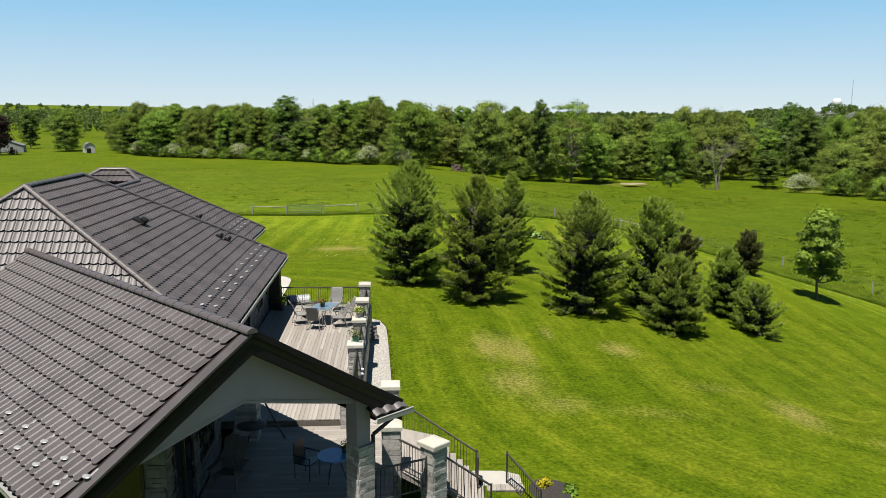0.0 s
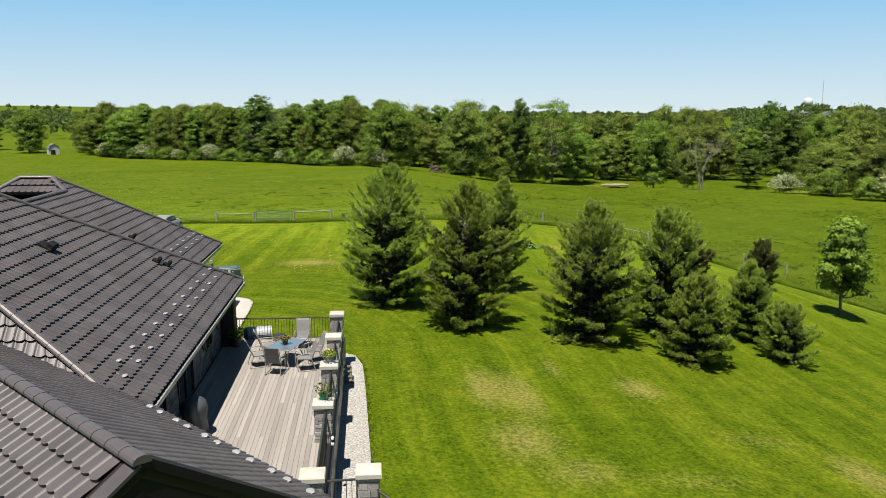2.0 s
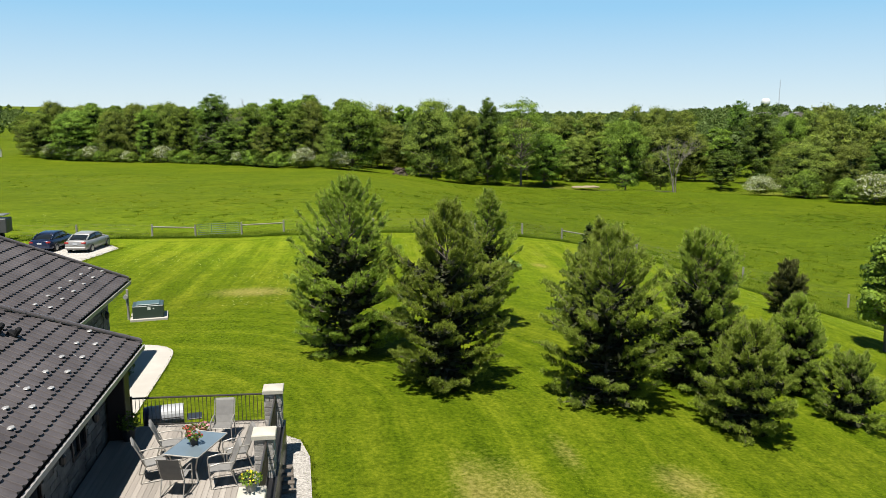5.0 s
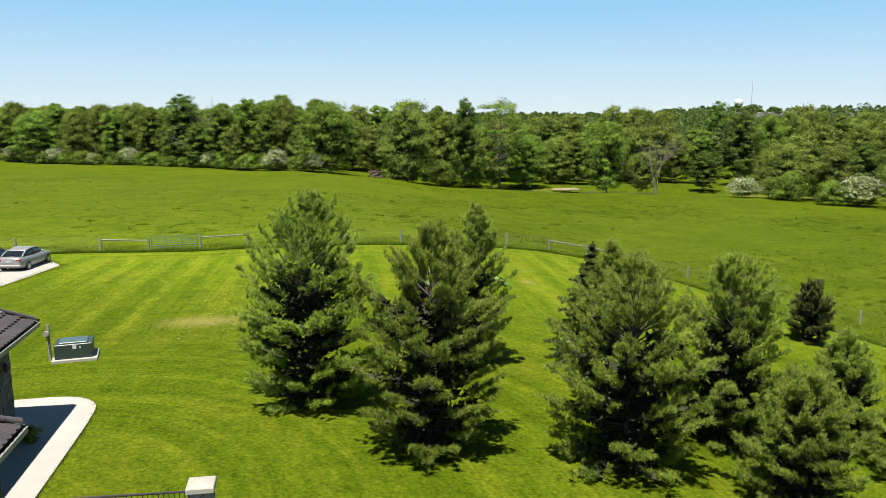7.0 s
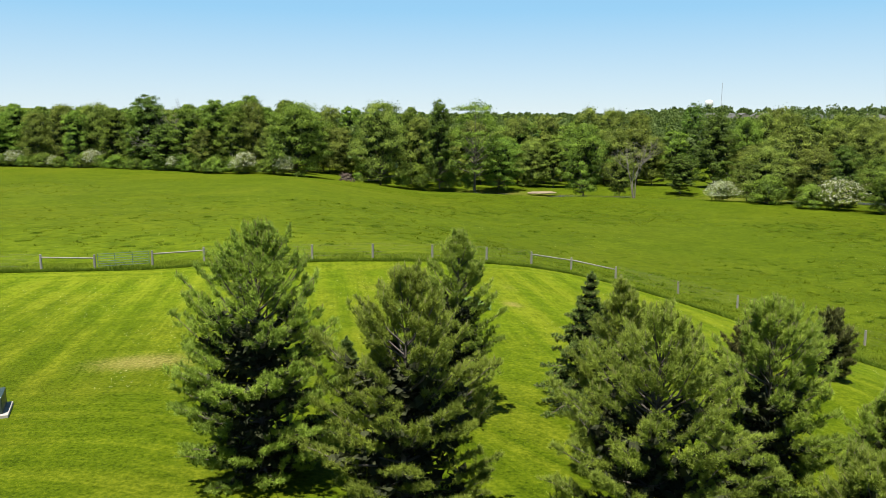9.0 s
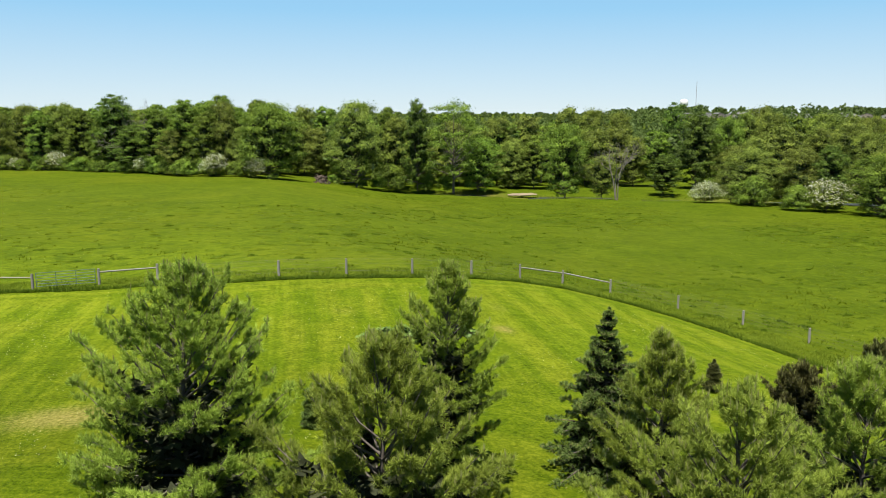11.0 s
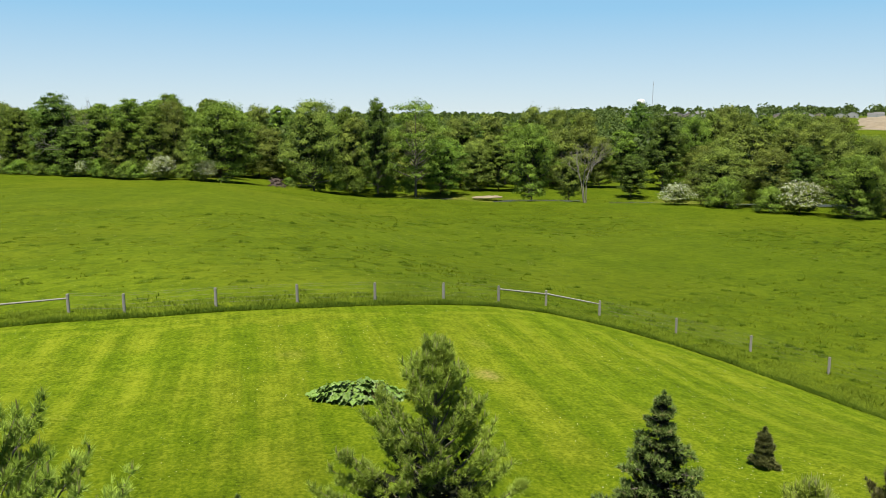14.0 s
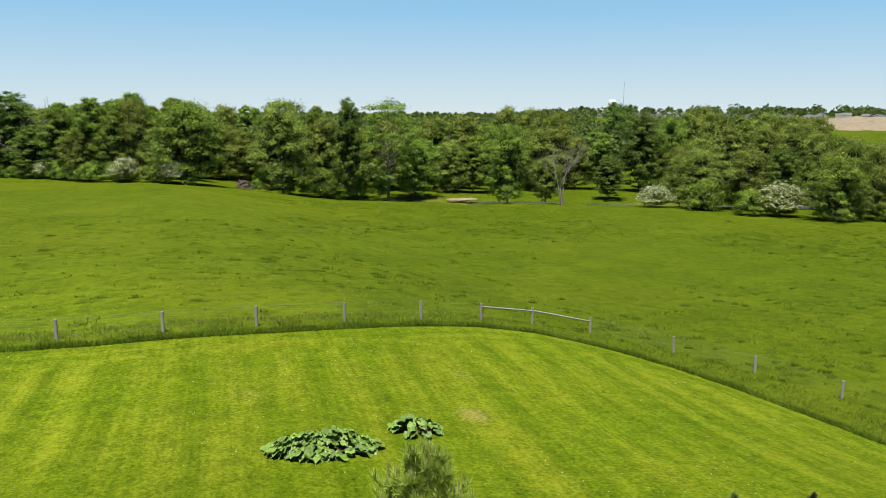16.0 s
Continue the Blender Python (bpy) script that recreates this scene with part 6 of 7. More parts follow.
def car(m, paint, label):
    """A four-door saloon, nose along +x."""
    c = thing("car", m, label, "car", "parked cars")
    def loft(bm, stations, roundness):
        """A skin over cross-sections (x, half width below, half width above, bottom, top)."""
        rows = []
        for x, wb, wt, z0, z1 in stations:
            ring = []
            for u, v in ((-0.55, 0.0), (-0.93, 0.03), (-1.0, 0.22), (-1.0, 0.55), (-0.98, 0.82), (-0.90, 0.95), (-0.5, 1.0), (0.0, 1.0 + roundness), (0.5, 1.0), (0.90, 0.95), (0.98, 0.82), (1.0, 0.55), (1.0, 0.22), (0.93, 0.03), (0.55, 0.0)):
                ring.append(bm.verts.new((x, u * (wb + (wt - wb) * v), z0 + (z1 - z0) * v)))
            rows.append(ring)
        n = len(rows[0])
        for s0, s1 in zip(rows, rows[1:]):
            for i in range(n):
                bm.faces.new((s0[i], s0[(i + 1) % n], s1[(i + 1) % n], s1[i]))
        bm.faces.new(rows[0])
        bm.faces.new(list(reversed(rows[-1])))
        bmesh.ops.recalc_face_normals(bm, faces=bm.faces)
        return bm
    hull = [(-2.36, 0.74, 0.70, 0.42, 0.93), (-2.30, 0.82, 0.78, 0.33, 1.00), (-2.05, 0.87, 0.83, 0.27, 1.03), (-1.6, 0.89, 0.85, 0.24, 1.02), (-0.8, 0.90, 0.86, 0.22, 0.98), (0.3, 0.90, 0.86, 0.22, 0.96),
            (1.2, 0.89, 0.84, 0.22, 0.95), (1.75, 0.87, 0.80, 0.24, 0.88), (2.1, 0.82, 0.72, 0.28, 0.80), (2.3, 0.70, 0.58, 0.34, 0.70), (2.38, 0.52, 0.42, 0.42, 0.60)]
    part("body", loft(bmesh.new(), hull, 0.03), paint, c, soft=True)
    glass = [(-1.95, 0.72, 0.60, 0.96, 1.03), (-1.55, 0.77, 0.61, 0.96, 1.20), (-1.1, 0.79, 0.61, 0.94, 1.36), (-0.5, 0.80, 0.62, 0.93, 1.425), (0.05, 0.80, 0.62, 0.93, 1.43), (0.45, 0.79, 0.61, 0.92, 1.37), (0.9, 0.76, 0.60, 0.92, 1.17), (1.3, 0.70, 0.58, 0.90, 0.97)]
    part("window", loft(bmesh.new(), glass, 0.04), CARGLASS, c, "dark glass all round", soft=True)
    skin = [(-1.22, 0.60, 0.57, 1.30, 1.345), (-1.05, 0.64, 0.59, 1.31, 1.395), (-0.5, 0.655, 0.60, 1.35, 1.45), (0.05, 0.655, 0.60, 1.355, 1.455), (0.42, 0.63, 0.58, 1.33, 1.395)]
    part("roof", loft(bmesh.new(), skin, 0.05), paint, c, soft=True)
    for sy in (-1, 1):
        pb = bmesh.new()
        part("rear_pillar", pipe(bmesh.new(), [(-1.92, sy * 0.70, 1.00), (-1.55, sy * 0.665, 1.19), (-1.12, sy * 0.625, 1.345)], 0.055, 8), paint, c, soft=True)
        pipe(pb, [(0.42, sy * 0.625, 1.37), (0.9, sy * 0.655, 1.16), (1.28, sy * 0.66, 0.95)], 0.035, 8)
        part("front_pillar", pb, paint, c, soft=True)
        part("door_pillar", pipe(bmesh.new(), [(-0.35, sy * 0.80, 0.95), (-0.35, sy * 0.645, 1.38)], 0.03, 6), BLACK, c)
        part("tail_light", box(bmesh.new(), (-2.30, sy * 0.64, 0.86), (0.14, 0.32, 0.13), 0, 0.02), LAMP_R, c, "red tail light")
        part("headlight", box(bmesh.new(), (2.20, sy * 0.55, 0.66), (0.2, 0.26, 0.10), 0, 0.02), LAMP_W, c, "clear headlight")
        part("mirror", box(bmesh.new(), (0.55, sy * 0.98, 1.05), (0.12, 0.2, 0.13), 0, 0.03), paint, c)
        for x in (-1.45, 1.48):
            wheel = part("wheel", tube(bmesh.new(), (x, sy * 0.72, 0.33), (x, sy * 0.925, 0.33), 0.33, 0.33, 20), TYRE, c, "black tyre")
            part("rim", tube(bmesh.new(), (x, sy * 0.90, 0.33), (x, sy * 0.94, 0.33), 0.22, 0.20, 10), RIM, wheel, "alloy rim")
    part("number_plate", box(bmesh.new(), (-2.37, 0, 0.78), (0.02, 0.34, 0.12)), LAMP_W, c, "plain pale plate")
    part("bumper", box(bmesh.new(), (-2.33, 0, 0.46), (0.16, 1.60, 0.2), 0, 0.06), paint, c)
    return c


SILVER = plain("silver_car_paint", (0.2448, 0.2376, 0.2268), 0.3, 0.35)
NAVY = plain("navy_car_paint", (0.0086, 0.0158, 0.0432), 0.2, 0.3)
car(Matrix.Translation((-15.45, 81.6, gz(-15.3, 81.4) + 0.03)) @ Matrix.Rotation(radians(80), 4, "Z"), SILVER, "silver four-door saloon parked on the gravel")
car(Matrix.Translation((-18.3, 82.4, gz(-18.9, 82) + 0.03)) @ Matrix.Rotation(radians(82), 4, "Z"), NAVY, "dark blue saloon parked on the gravel")
tr = thing("cargo_trailer", Matrix.Translation((-24.4, 88.0, gz(-24.4, 88))), "dark grey box trailer parked by the pasture fence", "trailer")
part("body", box(bmesh.new(), (0, 0, 1.35), (2.16, 1.44, 1.224), 0, 0.05), plain("dark_grey_trailer_paint", (0.036, 0.0374, 0.0396), 0.5), tr)
part("roof", box(bmesh.new(), (0, 0, 2.25), (2.016, 1.296, 0.1008), 0, 0.05), plain("grey_trailer_roof", (0.072, 0.072, 0.0756), 0.5), tr, "paler grey roof")
for sy in (-1, 1):
    part("wheel", tube(bmesh.new(), (0, sy * 0.85, 0.32), (0, sy * 1.02, 0.32), 0.32, 0.32, 16), TYRE, tr, "black tyre")

# ---- things on the deck and porch ----
SLING = surface("grey_sling_fabric", (0.108, 0.1044, 0.0994), (0.1512, 0.1476, 0.1404), 6.0, 200.0, 0.8, 0.0, 0.2, 0.002)
FRAME = plain("champagne_aluminium", (0.3024, 0.288, 0.2592), 0.35, 0.5)
TABLEGLASS = plain("blue_grey_table_glass", (0.0936, 0.1224, 0.144), 0.12)


def sling_chair():
    c = thing("patio_chair", Matrix(), "high-backed sling patio chair with a pale metal frame", "chair", "chairs round the patio table")
    part("seat", slab([Vector((-0.25, -0.22, 0.43)), Vector((0.25, -0.22, 0.43)), Vector((0.25, 0.27, 0.46)), Vector((-0.25, 0.27, 0.46))], Z, 0.02), SLING, c, "grey sling seat")
    bb = bmesh.new()
    rows = [(-0.22, 0.43), (-0.31, 0.62), (-0.38, 0.84), (-0.45, 1.02), (-0.50, 1.06)]
    vv = [[bb.verts.new((x, y, z)) for x in (-0.25, 0.25)] for y, z in rows]
    ww = [[bb.verts.new((x, y - 0.02, z)) for x in (-0.25, 0.25)] for y, z in rows]
    for a, b in zip(vv, vv[1:]):
        bb.faces.new((a[0], a[1], b[1], b[0]))
    for a, b in zip(ww, ww[1:]):
        bb.faces.new((a[1], a[0], b[0], b[1]))
    for k in (0, 1):
        for i in range(len(rows) - 1):
            bb.faces.new((vv[i][k], vv[i + 1][k], ww[i + 1][k], ww[i][k]))
    bb.faces.new((vv[-1][0], vv[-1][1], ww[-1][1], ww[-1][0]))
    bmesh.ops.recalc_face_normals(bb, faces=bb.faces)
    part("backrest", bb, SLING, c, "tall grey sling back")
    for sx in (-1, 1):
        x = sx * 0.28
        part("back_frame", pipe(bmesh.new(), [(x, -0.20, 0.42), (x, -0.38, 0.84), (x, -0.49, 1.06)], 0.015), FRAME, c)
        part("armrest", pipe(bmesh.new(), [(x, -0.32, 0.64), (x, 0.05, 0.66), (x, 0.27, 0.62), (x, 0.30, 0.56)], 0.018), FRAME, c)
        part("leg", pipe(bmesh.new(), [(x, 0.30, 0.56), (x, 0.27, 0.02)], 0.015), FRAME, c)
        part("leg", pipe(bmesh.new(), [(x, -0.22, 0.44), (x, -0.36, 0.02)], 0.015), FRAME, c)
        part("sled_bar", pipe(bmesh.new(), [(x, 0.27, 0.018), (x, -0.36, 0.018)], 0.015), FRAME, c)
    part("stretcher", pipe(bmesh.new(), [(-0.28, 0.27, 0.44), (0.28, 0.27, 0.44)], 0.014), FRAME, c)
    return c


def on_deck(x, y, turn, z=DZ):
    return Matrix.Translation((x, y, z)) @ Matrix.Rotation(radians(turn), 4, "Z")


first = sling_chair()
first.matrix_basis = on_deck(-1.95, 34.75, -12)
for x, y, a in ((-2.62, 35.65, -75), (-2.38, 36.75, -80), (-1.12, 37.75, 175), (-0.92, 35.0, 100), (-0.62, 35.95, 105)):
    copy_thing(first, on_deck(x, y, a))
table = thing("patio_table", on_deck(-1.62, 35.95, -22), "rectangular glass-topped patio table", "table")
part("tabletop", box(bmesh.new(), (0, 0, 0.70), (0.95, 1.55, 0.012), 0, 0.004), TABLEGLASS, table, "blue-grey tinted glass top")
for a, b in (((-0.48, -0.78), (0.48, -0.78)), ((0.48, -0.78), (0.48, 0.78)), ((0.48, 0.78), (-0.48, 0.78)), ((-0.48, 0.78), (-0.48, -0.78))):
    part("table_rim", pipe(bmesh.new(), [(*a, 0.70), (*b, 0.70)], 0.02), FRAME, table)
for sx in (-1, 1):
    for sy in (-1, 1):
        part("leg", pipe(bmesh.new(), [(sx * 0.40, sy * 0.66, 0.69), (sx * 0.30, sy * 0.60, 0.3), (sx * 0.40, sy * 0.68, 0.0)], 0.022), FRAME, table)

SOIL = plain("potting_soil", (0.0216, 0.0158, 0.0108), 0.95)
RED_FL = plain("red_petals", (0.396, 0.036, 0.0432), 0.6)
PINK_FL = plain("pink_petals", (0.468, 0.18, 0.216), 0.6)
YEL_FL = plain("yellow_petals", (0.54, 0.4464, 0.0144), 0.6)


def potted(x, y, z, r, h, pot_mat, label, leaf, plant_h, n=160, bloom=None, size=0.035, seed=0, spread=1.0):
    rng = np.random.default_rng(seed)
    p = thing("potted_plant", Matrix.Translation((x, y, z)), label, "potted plant")
    part("pot", lathe(bmesh.new(), [(r * 0.72, 0), (r * 0.95, h * 0.9), (r * 1.06, h * 0.9), (r * 1.06, h), (r * 0.9, h)], 16), pot_mat, p)
    part("soil", tube(bmesh.new(), (0, 0, h - 0.03), (0, 0, h + 0.003), r * 0.88, r * 0.86, 14), SOIL, p)
    a = rng.uniform(0, 6.28, n)
    t = np.sqrt(rng.random(n))
    q = np.stack([np.cos(a) * t * r * 1.5 * spread, np.sin(a) * t * r * 1.5 * spread, h + plant_h * rng.random(n) * (1.1 - 0.5 * t)], -1)
    v, f = leaf_cards(q, unit(q * np.array([1, 1, 0.2]) + np.array([0, 0, 0.3])), size, rng)
    part("leaves", mesh_of("leaves", v, f), leaf, p, "green leaves")["kind"] = "stuff"
    stems = bmesh.new()
    for k in range(7):
        tube(stems, (0, 0, h), tuple(q[k * 9]), 0.006, 0.003, 4)
    part("stems", stems, BARK, p)["kind"] = "stuff"
    if bloom:
        pick = q[rng.choice(n, 26)] + np.array([0, 0, 0.03])
        v, f = leaf_cards(pick, np.tile((0.0, -0.3, 1.0), (len(pick), 1)), size * 1.1, rng)
        part("blossoms", mesh_of("blossoms", v, f), bloom, p)["kind"] = "stuff"
    return p


GREENPOT = plain("green_plastic_pot", (0.0072, 0.1728, 0.072), 0.35)
GREYPOT = plain("grey_pot", (0.216, 0.2088, 0.1944), 0.7)
DARKPOT = plain("dark_pot", (0.0216, 0.0216, 0.023), 0.5)
TERRA = plain("terracotta_pot", (0.216, 0.0936, 0.0504), 0.8)


def world_at(u, v):
    q = HOUSE @ Vector((u, v, 0))
    return q.x, q.y


x, y = world_at(-1.22, 28.6)
potted(x, y, 2.94, 0.12, 0.2, GREENPOT, "leggy plant in a bright green pot on a pillar cap", LEAF_B, 0.36, 130, seed=3, spread=1.3)
x, y = world_at(-1.22, 32.06)
potted(x, y, 2.94, 0.14, 0.22, GREYPOT, "bushy plant in a grey pot on a pillar cap", LEAF_C, 0.2, 190, YEL_FL, seed=4, spread=1.2)
potted(-1.66, 35.9, DZ + 0.707, 0.12, 0.17, DARKPOT, "red and pink flowers in a dark pot on the table", LEAF_D, 0.18, 170, RED_FL, seed=5, spread=1.2)
potted(-2.1, 38.35, DZ, 0.14, 0.16, TERRA, "low red flowers in a terracotta pot by the rail", LEAF_D, 0.1, 90, RED_FL, seed=6)
potted(-1.75, 38.4, DZ, 0.13, 0.16, TERRA, "low pink flowers in a terracotta pot by the rail", LEAF_D, 0.1, 90, PINK_FL, seed=7)
potted(-3.75, 38.2, DZ, 0.2, 0.35, DARKPOT, "dark leafy shrub in a tall pot by the rail", LEAF_D, 0.55, 260, seed=8, size=0.05)
x, y = world_at(-1.0, 20.9)
potted(-0.35, 20.6, PZ + 0.72, 0.09, 0.13, DARKPOT, "small dark plant on the porch table", LEAF_D, 0.25, 60, seed=9)
# fern by the walk
fern = broadleaf("fern", 71, 0.6, 0.45, 0.05, "shrub", LEAF_C, "leafy fern by the concrete walk", 16, 60, 0.05, -5.75, 47.2, "", "plant")

# covered grill, kettle and other pieces
COVER = surface("grey_vinyl_cover", (0.0324, 0.0324, 0.0338), (0.0612, 0.0612, 0.0612), 3.0, 30.0, 0.55, 0.0, 0.5, 0.03)
prof_ = [(0.40, 0.02), (0.43, 0.18), (0.42, 0.40), (0.41, 0.60), (0.42, 0.76), (0.44, 0.88), (0.40, 0.99), (0.30, 1.08), (0.17, 1.13), (0.05, 1.15)]
bm = lathe(bmesh.new(), prof_, 44)
for v in bm.verts:
    th = math.atan2(v.co.y, v.co.x)
    f = 1 + 0.07 * math.sin(th * 9 + v.co.z * 3) * (1.2 - v.co.z) + 0.06 * math.sin(th * 4 - v.co.z * 5) + 0.05 * noise.noise(v.co * 5)
    v.co.x *= f * 0.86
    v.co.y *= f * 1.18
    v.co.z += 0.05 * noise.noise(v.co * 3 + Vector((4, 1, 0)))
solo("covered_grill", bm, COVER, Matrix.Translation((-3.85, 29.4, DZ)), "barbecue under a creased grey cover beside the wall", "grill", soft=True)
kettle = thing("steel_grill", Matrix.Translation((-3.05, 39.95, 0.755)) @ Matrix.Rotation(radians(8), 4, "Z"), "long steel-lidded barbecue with a dark blue body below the deck", "grill")
bm = bmesh.new()
tube(bm, (-0.45, 0, 0.98), (0.55, 0, 0.98), 0.33, 0.33, 22)
part("lid", bm, plain("brushed_steel", (0.2448, 0.252, 0.2592), 0.55, 0.2), kettle, "brushed steel lid")
part("lid_handle", pipe(bmesh.new(), [(-0.35, -0.36, 1.02), (0.45, -0.36, 1.02)], 0.018), BLACK, kettle)
part("side_panel", tube(bmesh.new(), (-0.62, 0, 0.97), (-0.45, 0, 0.97), 0.31, 0.345, 22), plain("navy_enamel", (0.0144, 0.0252, 0.0648), 0.3), kettle, "dark blue end")
part("body", box(bmesh.new(), (0, 0, 0.72), (0.828, 0.4464, 0.3024), 0, 0.04), plain("navy_body_enamel", (0.0108, 0.0158, 0.036), 0.35), kettle, "dark blue body")
part("side_shelf", box(bmesh.new(), (0.85, 0, 0.86), (0.45, 0.5, 0.04), 0, 0.01), BLACK, kettle)
for sx in (-1, 1):
    for sy in (-1, 1):
        part("leg", tube(bmesh.new(), (sx * 0.5, sy * 0.25, 0.0), (sx * 0.5, sy * 0.25, 0.55), 0.03, 0.03, 8), BLACK, kettle)

# low plank steps on the gravel beside the deck
ws = thing("plank_steps", Matrix.Translation((0.42, 36.6, 0.66)), "small dark plank steps on the gravel beside the deck", "steps")
for i in range(4):
    part("board", box(bmesh.new(), (0.14, -0.2 + 0.2 * i, 0.05 + 0.14 * i), (0.62 - 0.06 * i, 0.18, 0.05), 0, 0.006), DARKWOOD, ws)
bmb = bmesh.new()
for sx in (-0.1, 0.36):
    tube(bmb, (sx, -0.28, 0.02), (sx, 0.42, 0.46), 0.03, 0.03, 4)
    tube(bmb, (sx, 0.40, 0.0), (sx, 0.42, 0.46), 0.03, 0.03, 4)
part("stringers", bmb, DARKWOOD, ws)
for z in (2.28, 2.12):
    x, y = world_at(-0.92, 27.4)
    solo("deck_light", box(bmesh.new(), (0, 0, 0), (0.0864, 0.1008, 0.072), 0, 0.015), plain("white_light_housing", (0.54, 0.54, 0.5256), 0.4), Matrix.Translation((x, y, z)), "small white light box on the railing", "light", "deck lights")

# porch furniture in the shade
bc = thing("porch_chair", on_deck(-1.35, 20.75, 240, PZ), "black metal porch armchair", "chair")
part("seat", box(bmesh.new(), (0, 0, 0.43), (0.5, 0.5, 0.04), 0, 0.01), BLACK, bc)
part("backrest", box(bmesh.new(), (0, -0.26, 0.72), (0.5, 0.03, 0.56), 0, 0.01), BLACK, bc)
for sx in (-1, 1):
    part("armrest", pipe(bmesh.new(), [(sx * 0.27, -0.25, 0.66), (sx * 0.27, 0.25, 0.64)], 0.02), BLACK, bc)
    for sy in (-1, 1):
        part("leg", tube(bmesh.new(), (sx * 0.24, sy * 0.23, 0), (sx * 0.25, sy * 0.24, 0.64), 0.014, 0.014, 6), BLACK, bc)
CLOTH = plain("blue_table_glass", (0.072, 0.1728, 0.396), 0.15)
pt = thing("porch_table", on_deck(-0.62, 20.45, 0, PZ), "small round porch table with a blue top", "table")
part("tabletop", tube(bmesh.new(), (0, 0, 0.69), (0, 0, 0.72), 0.45, 0.45, 24), CLOTH, pt, "glossy blue round top")
for k in range(3):
    a = k * 2.1
    part("leg", pipe(bmesh.new(), [(0.1 * math.cos(a), 0.1 * math.sin(a), 0.69), (0.32 * math.cos(a), 0.32 * math.sin(a), 0.0)], 0.014), BLACK, pt)
ADI = surface("dark_stained_wood", (0.0504, 0.0396, 0.0324), (0.0864, 0.072, 0.0612), 3.0, 30.0, 0.7)
ad = thing("adirondack_chair", on_deck(-3.35, 20.5, 165, PZ), "dark wooden slatted adirondack chair against the wall", "chair")
for i in range(6):
    x0 = -0.25 + 0.1 * i
    hgt = 0.95 - 0.12 * abs(i - 2.5) / 2.5
    part("back_slat", slab([Vector((x0, -0.25, 0.3)), Vector((x0 + 0.085, -0.25, 0.3)), Vector((x0 + 0.1, -0.6, 0.3 + hgt * 0.9)), Vector((x0 - 0.01, -0.6, 0.3 + hgt * 0.9))], Vector((0, -1, 0.4)).normalized(), 0.022), ADI, ad)
for i in range(5):
    part("seat_slat", box(bmesh.new(), (0, -0.22 + 0.12 * i, 0.3 + 0.022 * i), (0.56, 0.1, 0.022), 0, 0.004), ADI, ad)
for sx in (-1, 1):
    part("armrest", box(bmesh.new(), (sx * 0.36, 0.02, 0.55), (0.14, 0.75, 0.025), 0, 0.004), ADI, ad)
    part("leg", box(bmesh.new(), (sx * 0.33, 0.32, 0.27), (0.04, 0.1, 0.54), 0, 0.004), ADI, ad)
    part("leg", slab([Vector((sx * 0.3, 0.36, 0.38)), Vector((sx * 0.3, 0.36, 0.26)), Vector((sx * 0.3, -0.65, 0.0)), Vector((sx * 0.3, -0.65, 0.1))], Vector((1, 0, 0)), 0.03), ADI, ad)
hm = thing("hammock_stand", on_deck(-2.3, 23.2, 0, PZ), "black folding stand with a dark cushion", "hammock stand")
for a, b in (((-0.5, 0, 1.35), (0.12, 0.1, 0.0)), ((-0.62, 0.1, 1.35), (-0.95, -0.1, 0.0)), ((-0.9, 0, 0.45), (-0.1, 0.05, 0.55))):
    part("tube", pipe(bmesh.new(), [a, b], 0.025), BLACK, hm)
cb = bmesh.new()
bmesh.ops.create_icosphere(cb, subdivisions=2, radius=0.35, matrix=Matrix.Translation((-0.85, 0.05, 0.5)) @ Matrix.Diagonal((1.4, 0.8, 0.55, 1)))
part("cushion", cb, COVER, hm, "dark grey cushion", soft=True)

# mulched bed with a yellow shrub at the foot of the steps
MULCH = surface("dark_mulch", (0.0086, 0.0072, 0.0065), (0.0324, 0.0259, 0.0216), 18.0, 70.0, 0.95, 0.0, 0.9, 0.03)
bm = bmesh.new()
ring = [bm.verts.new((5.42 + 0.72 * math.cos(a) * (1 + 0.08 * math.sin(3 * a)), 21.55 + 0.85 * math.sin(a), gz(5.7, 21.5) + 0.02)) for a in np.linspace(0, 6.2832, 22)[:-1]]
top_v = bm.verts.new((5.42, 21.55, gz(5.7, 21.5) + 0.09))
for i in range(len(ring)):
    bm.faces.new((ring[i], ring[(i + 1) % len(ring)], top_v))
solo("mulch_bed", bm, MULCH, Matrix(), "dark bark mulch bed on the lawn", "flower bed", kind="structure")
YLEAF = foliage("golden_leaves", (0.288, 0.2592, 0.0072), (0.54, 0.504, 0.0216), 0.3)
broadleaf("golden_shrub", 81, 0.36, 0.30, 0.02, "shrub", YLEAF, "small bright yellow shrub in the mulch bed", 14, 50, 0.04, 5.38, 21.85, "", "shrub")
broadleaf("low_shrub", 82, 0.3, 0.28, 0.02, "shrub", LEAF_C, "low green leafy plant at the mulch bed's edge", 14, 50, 0.05, 6.1, 21.5, "", "shrub")

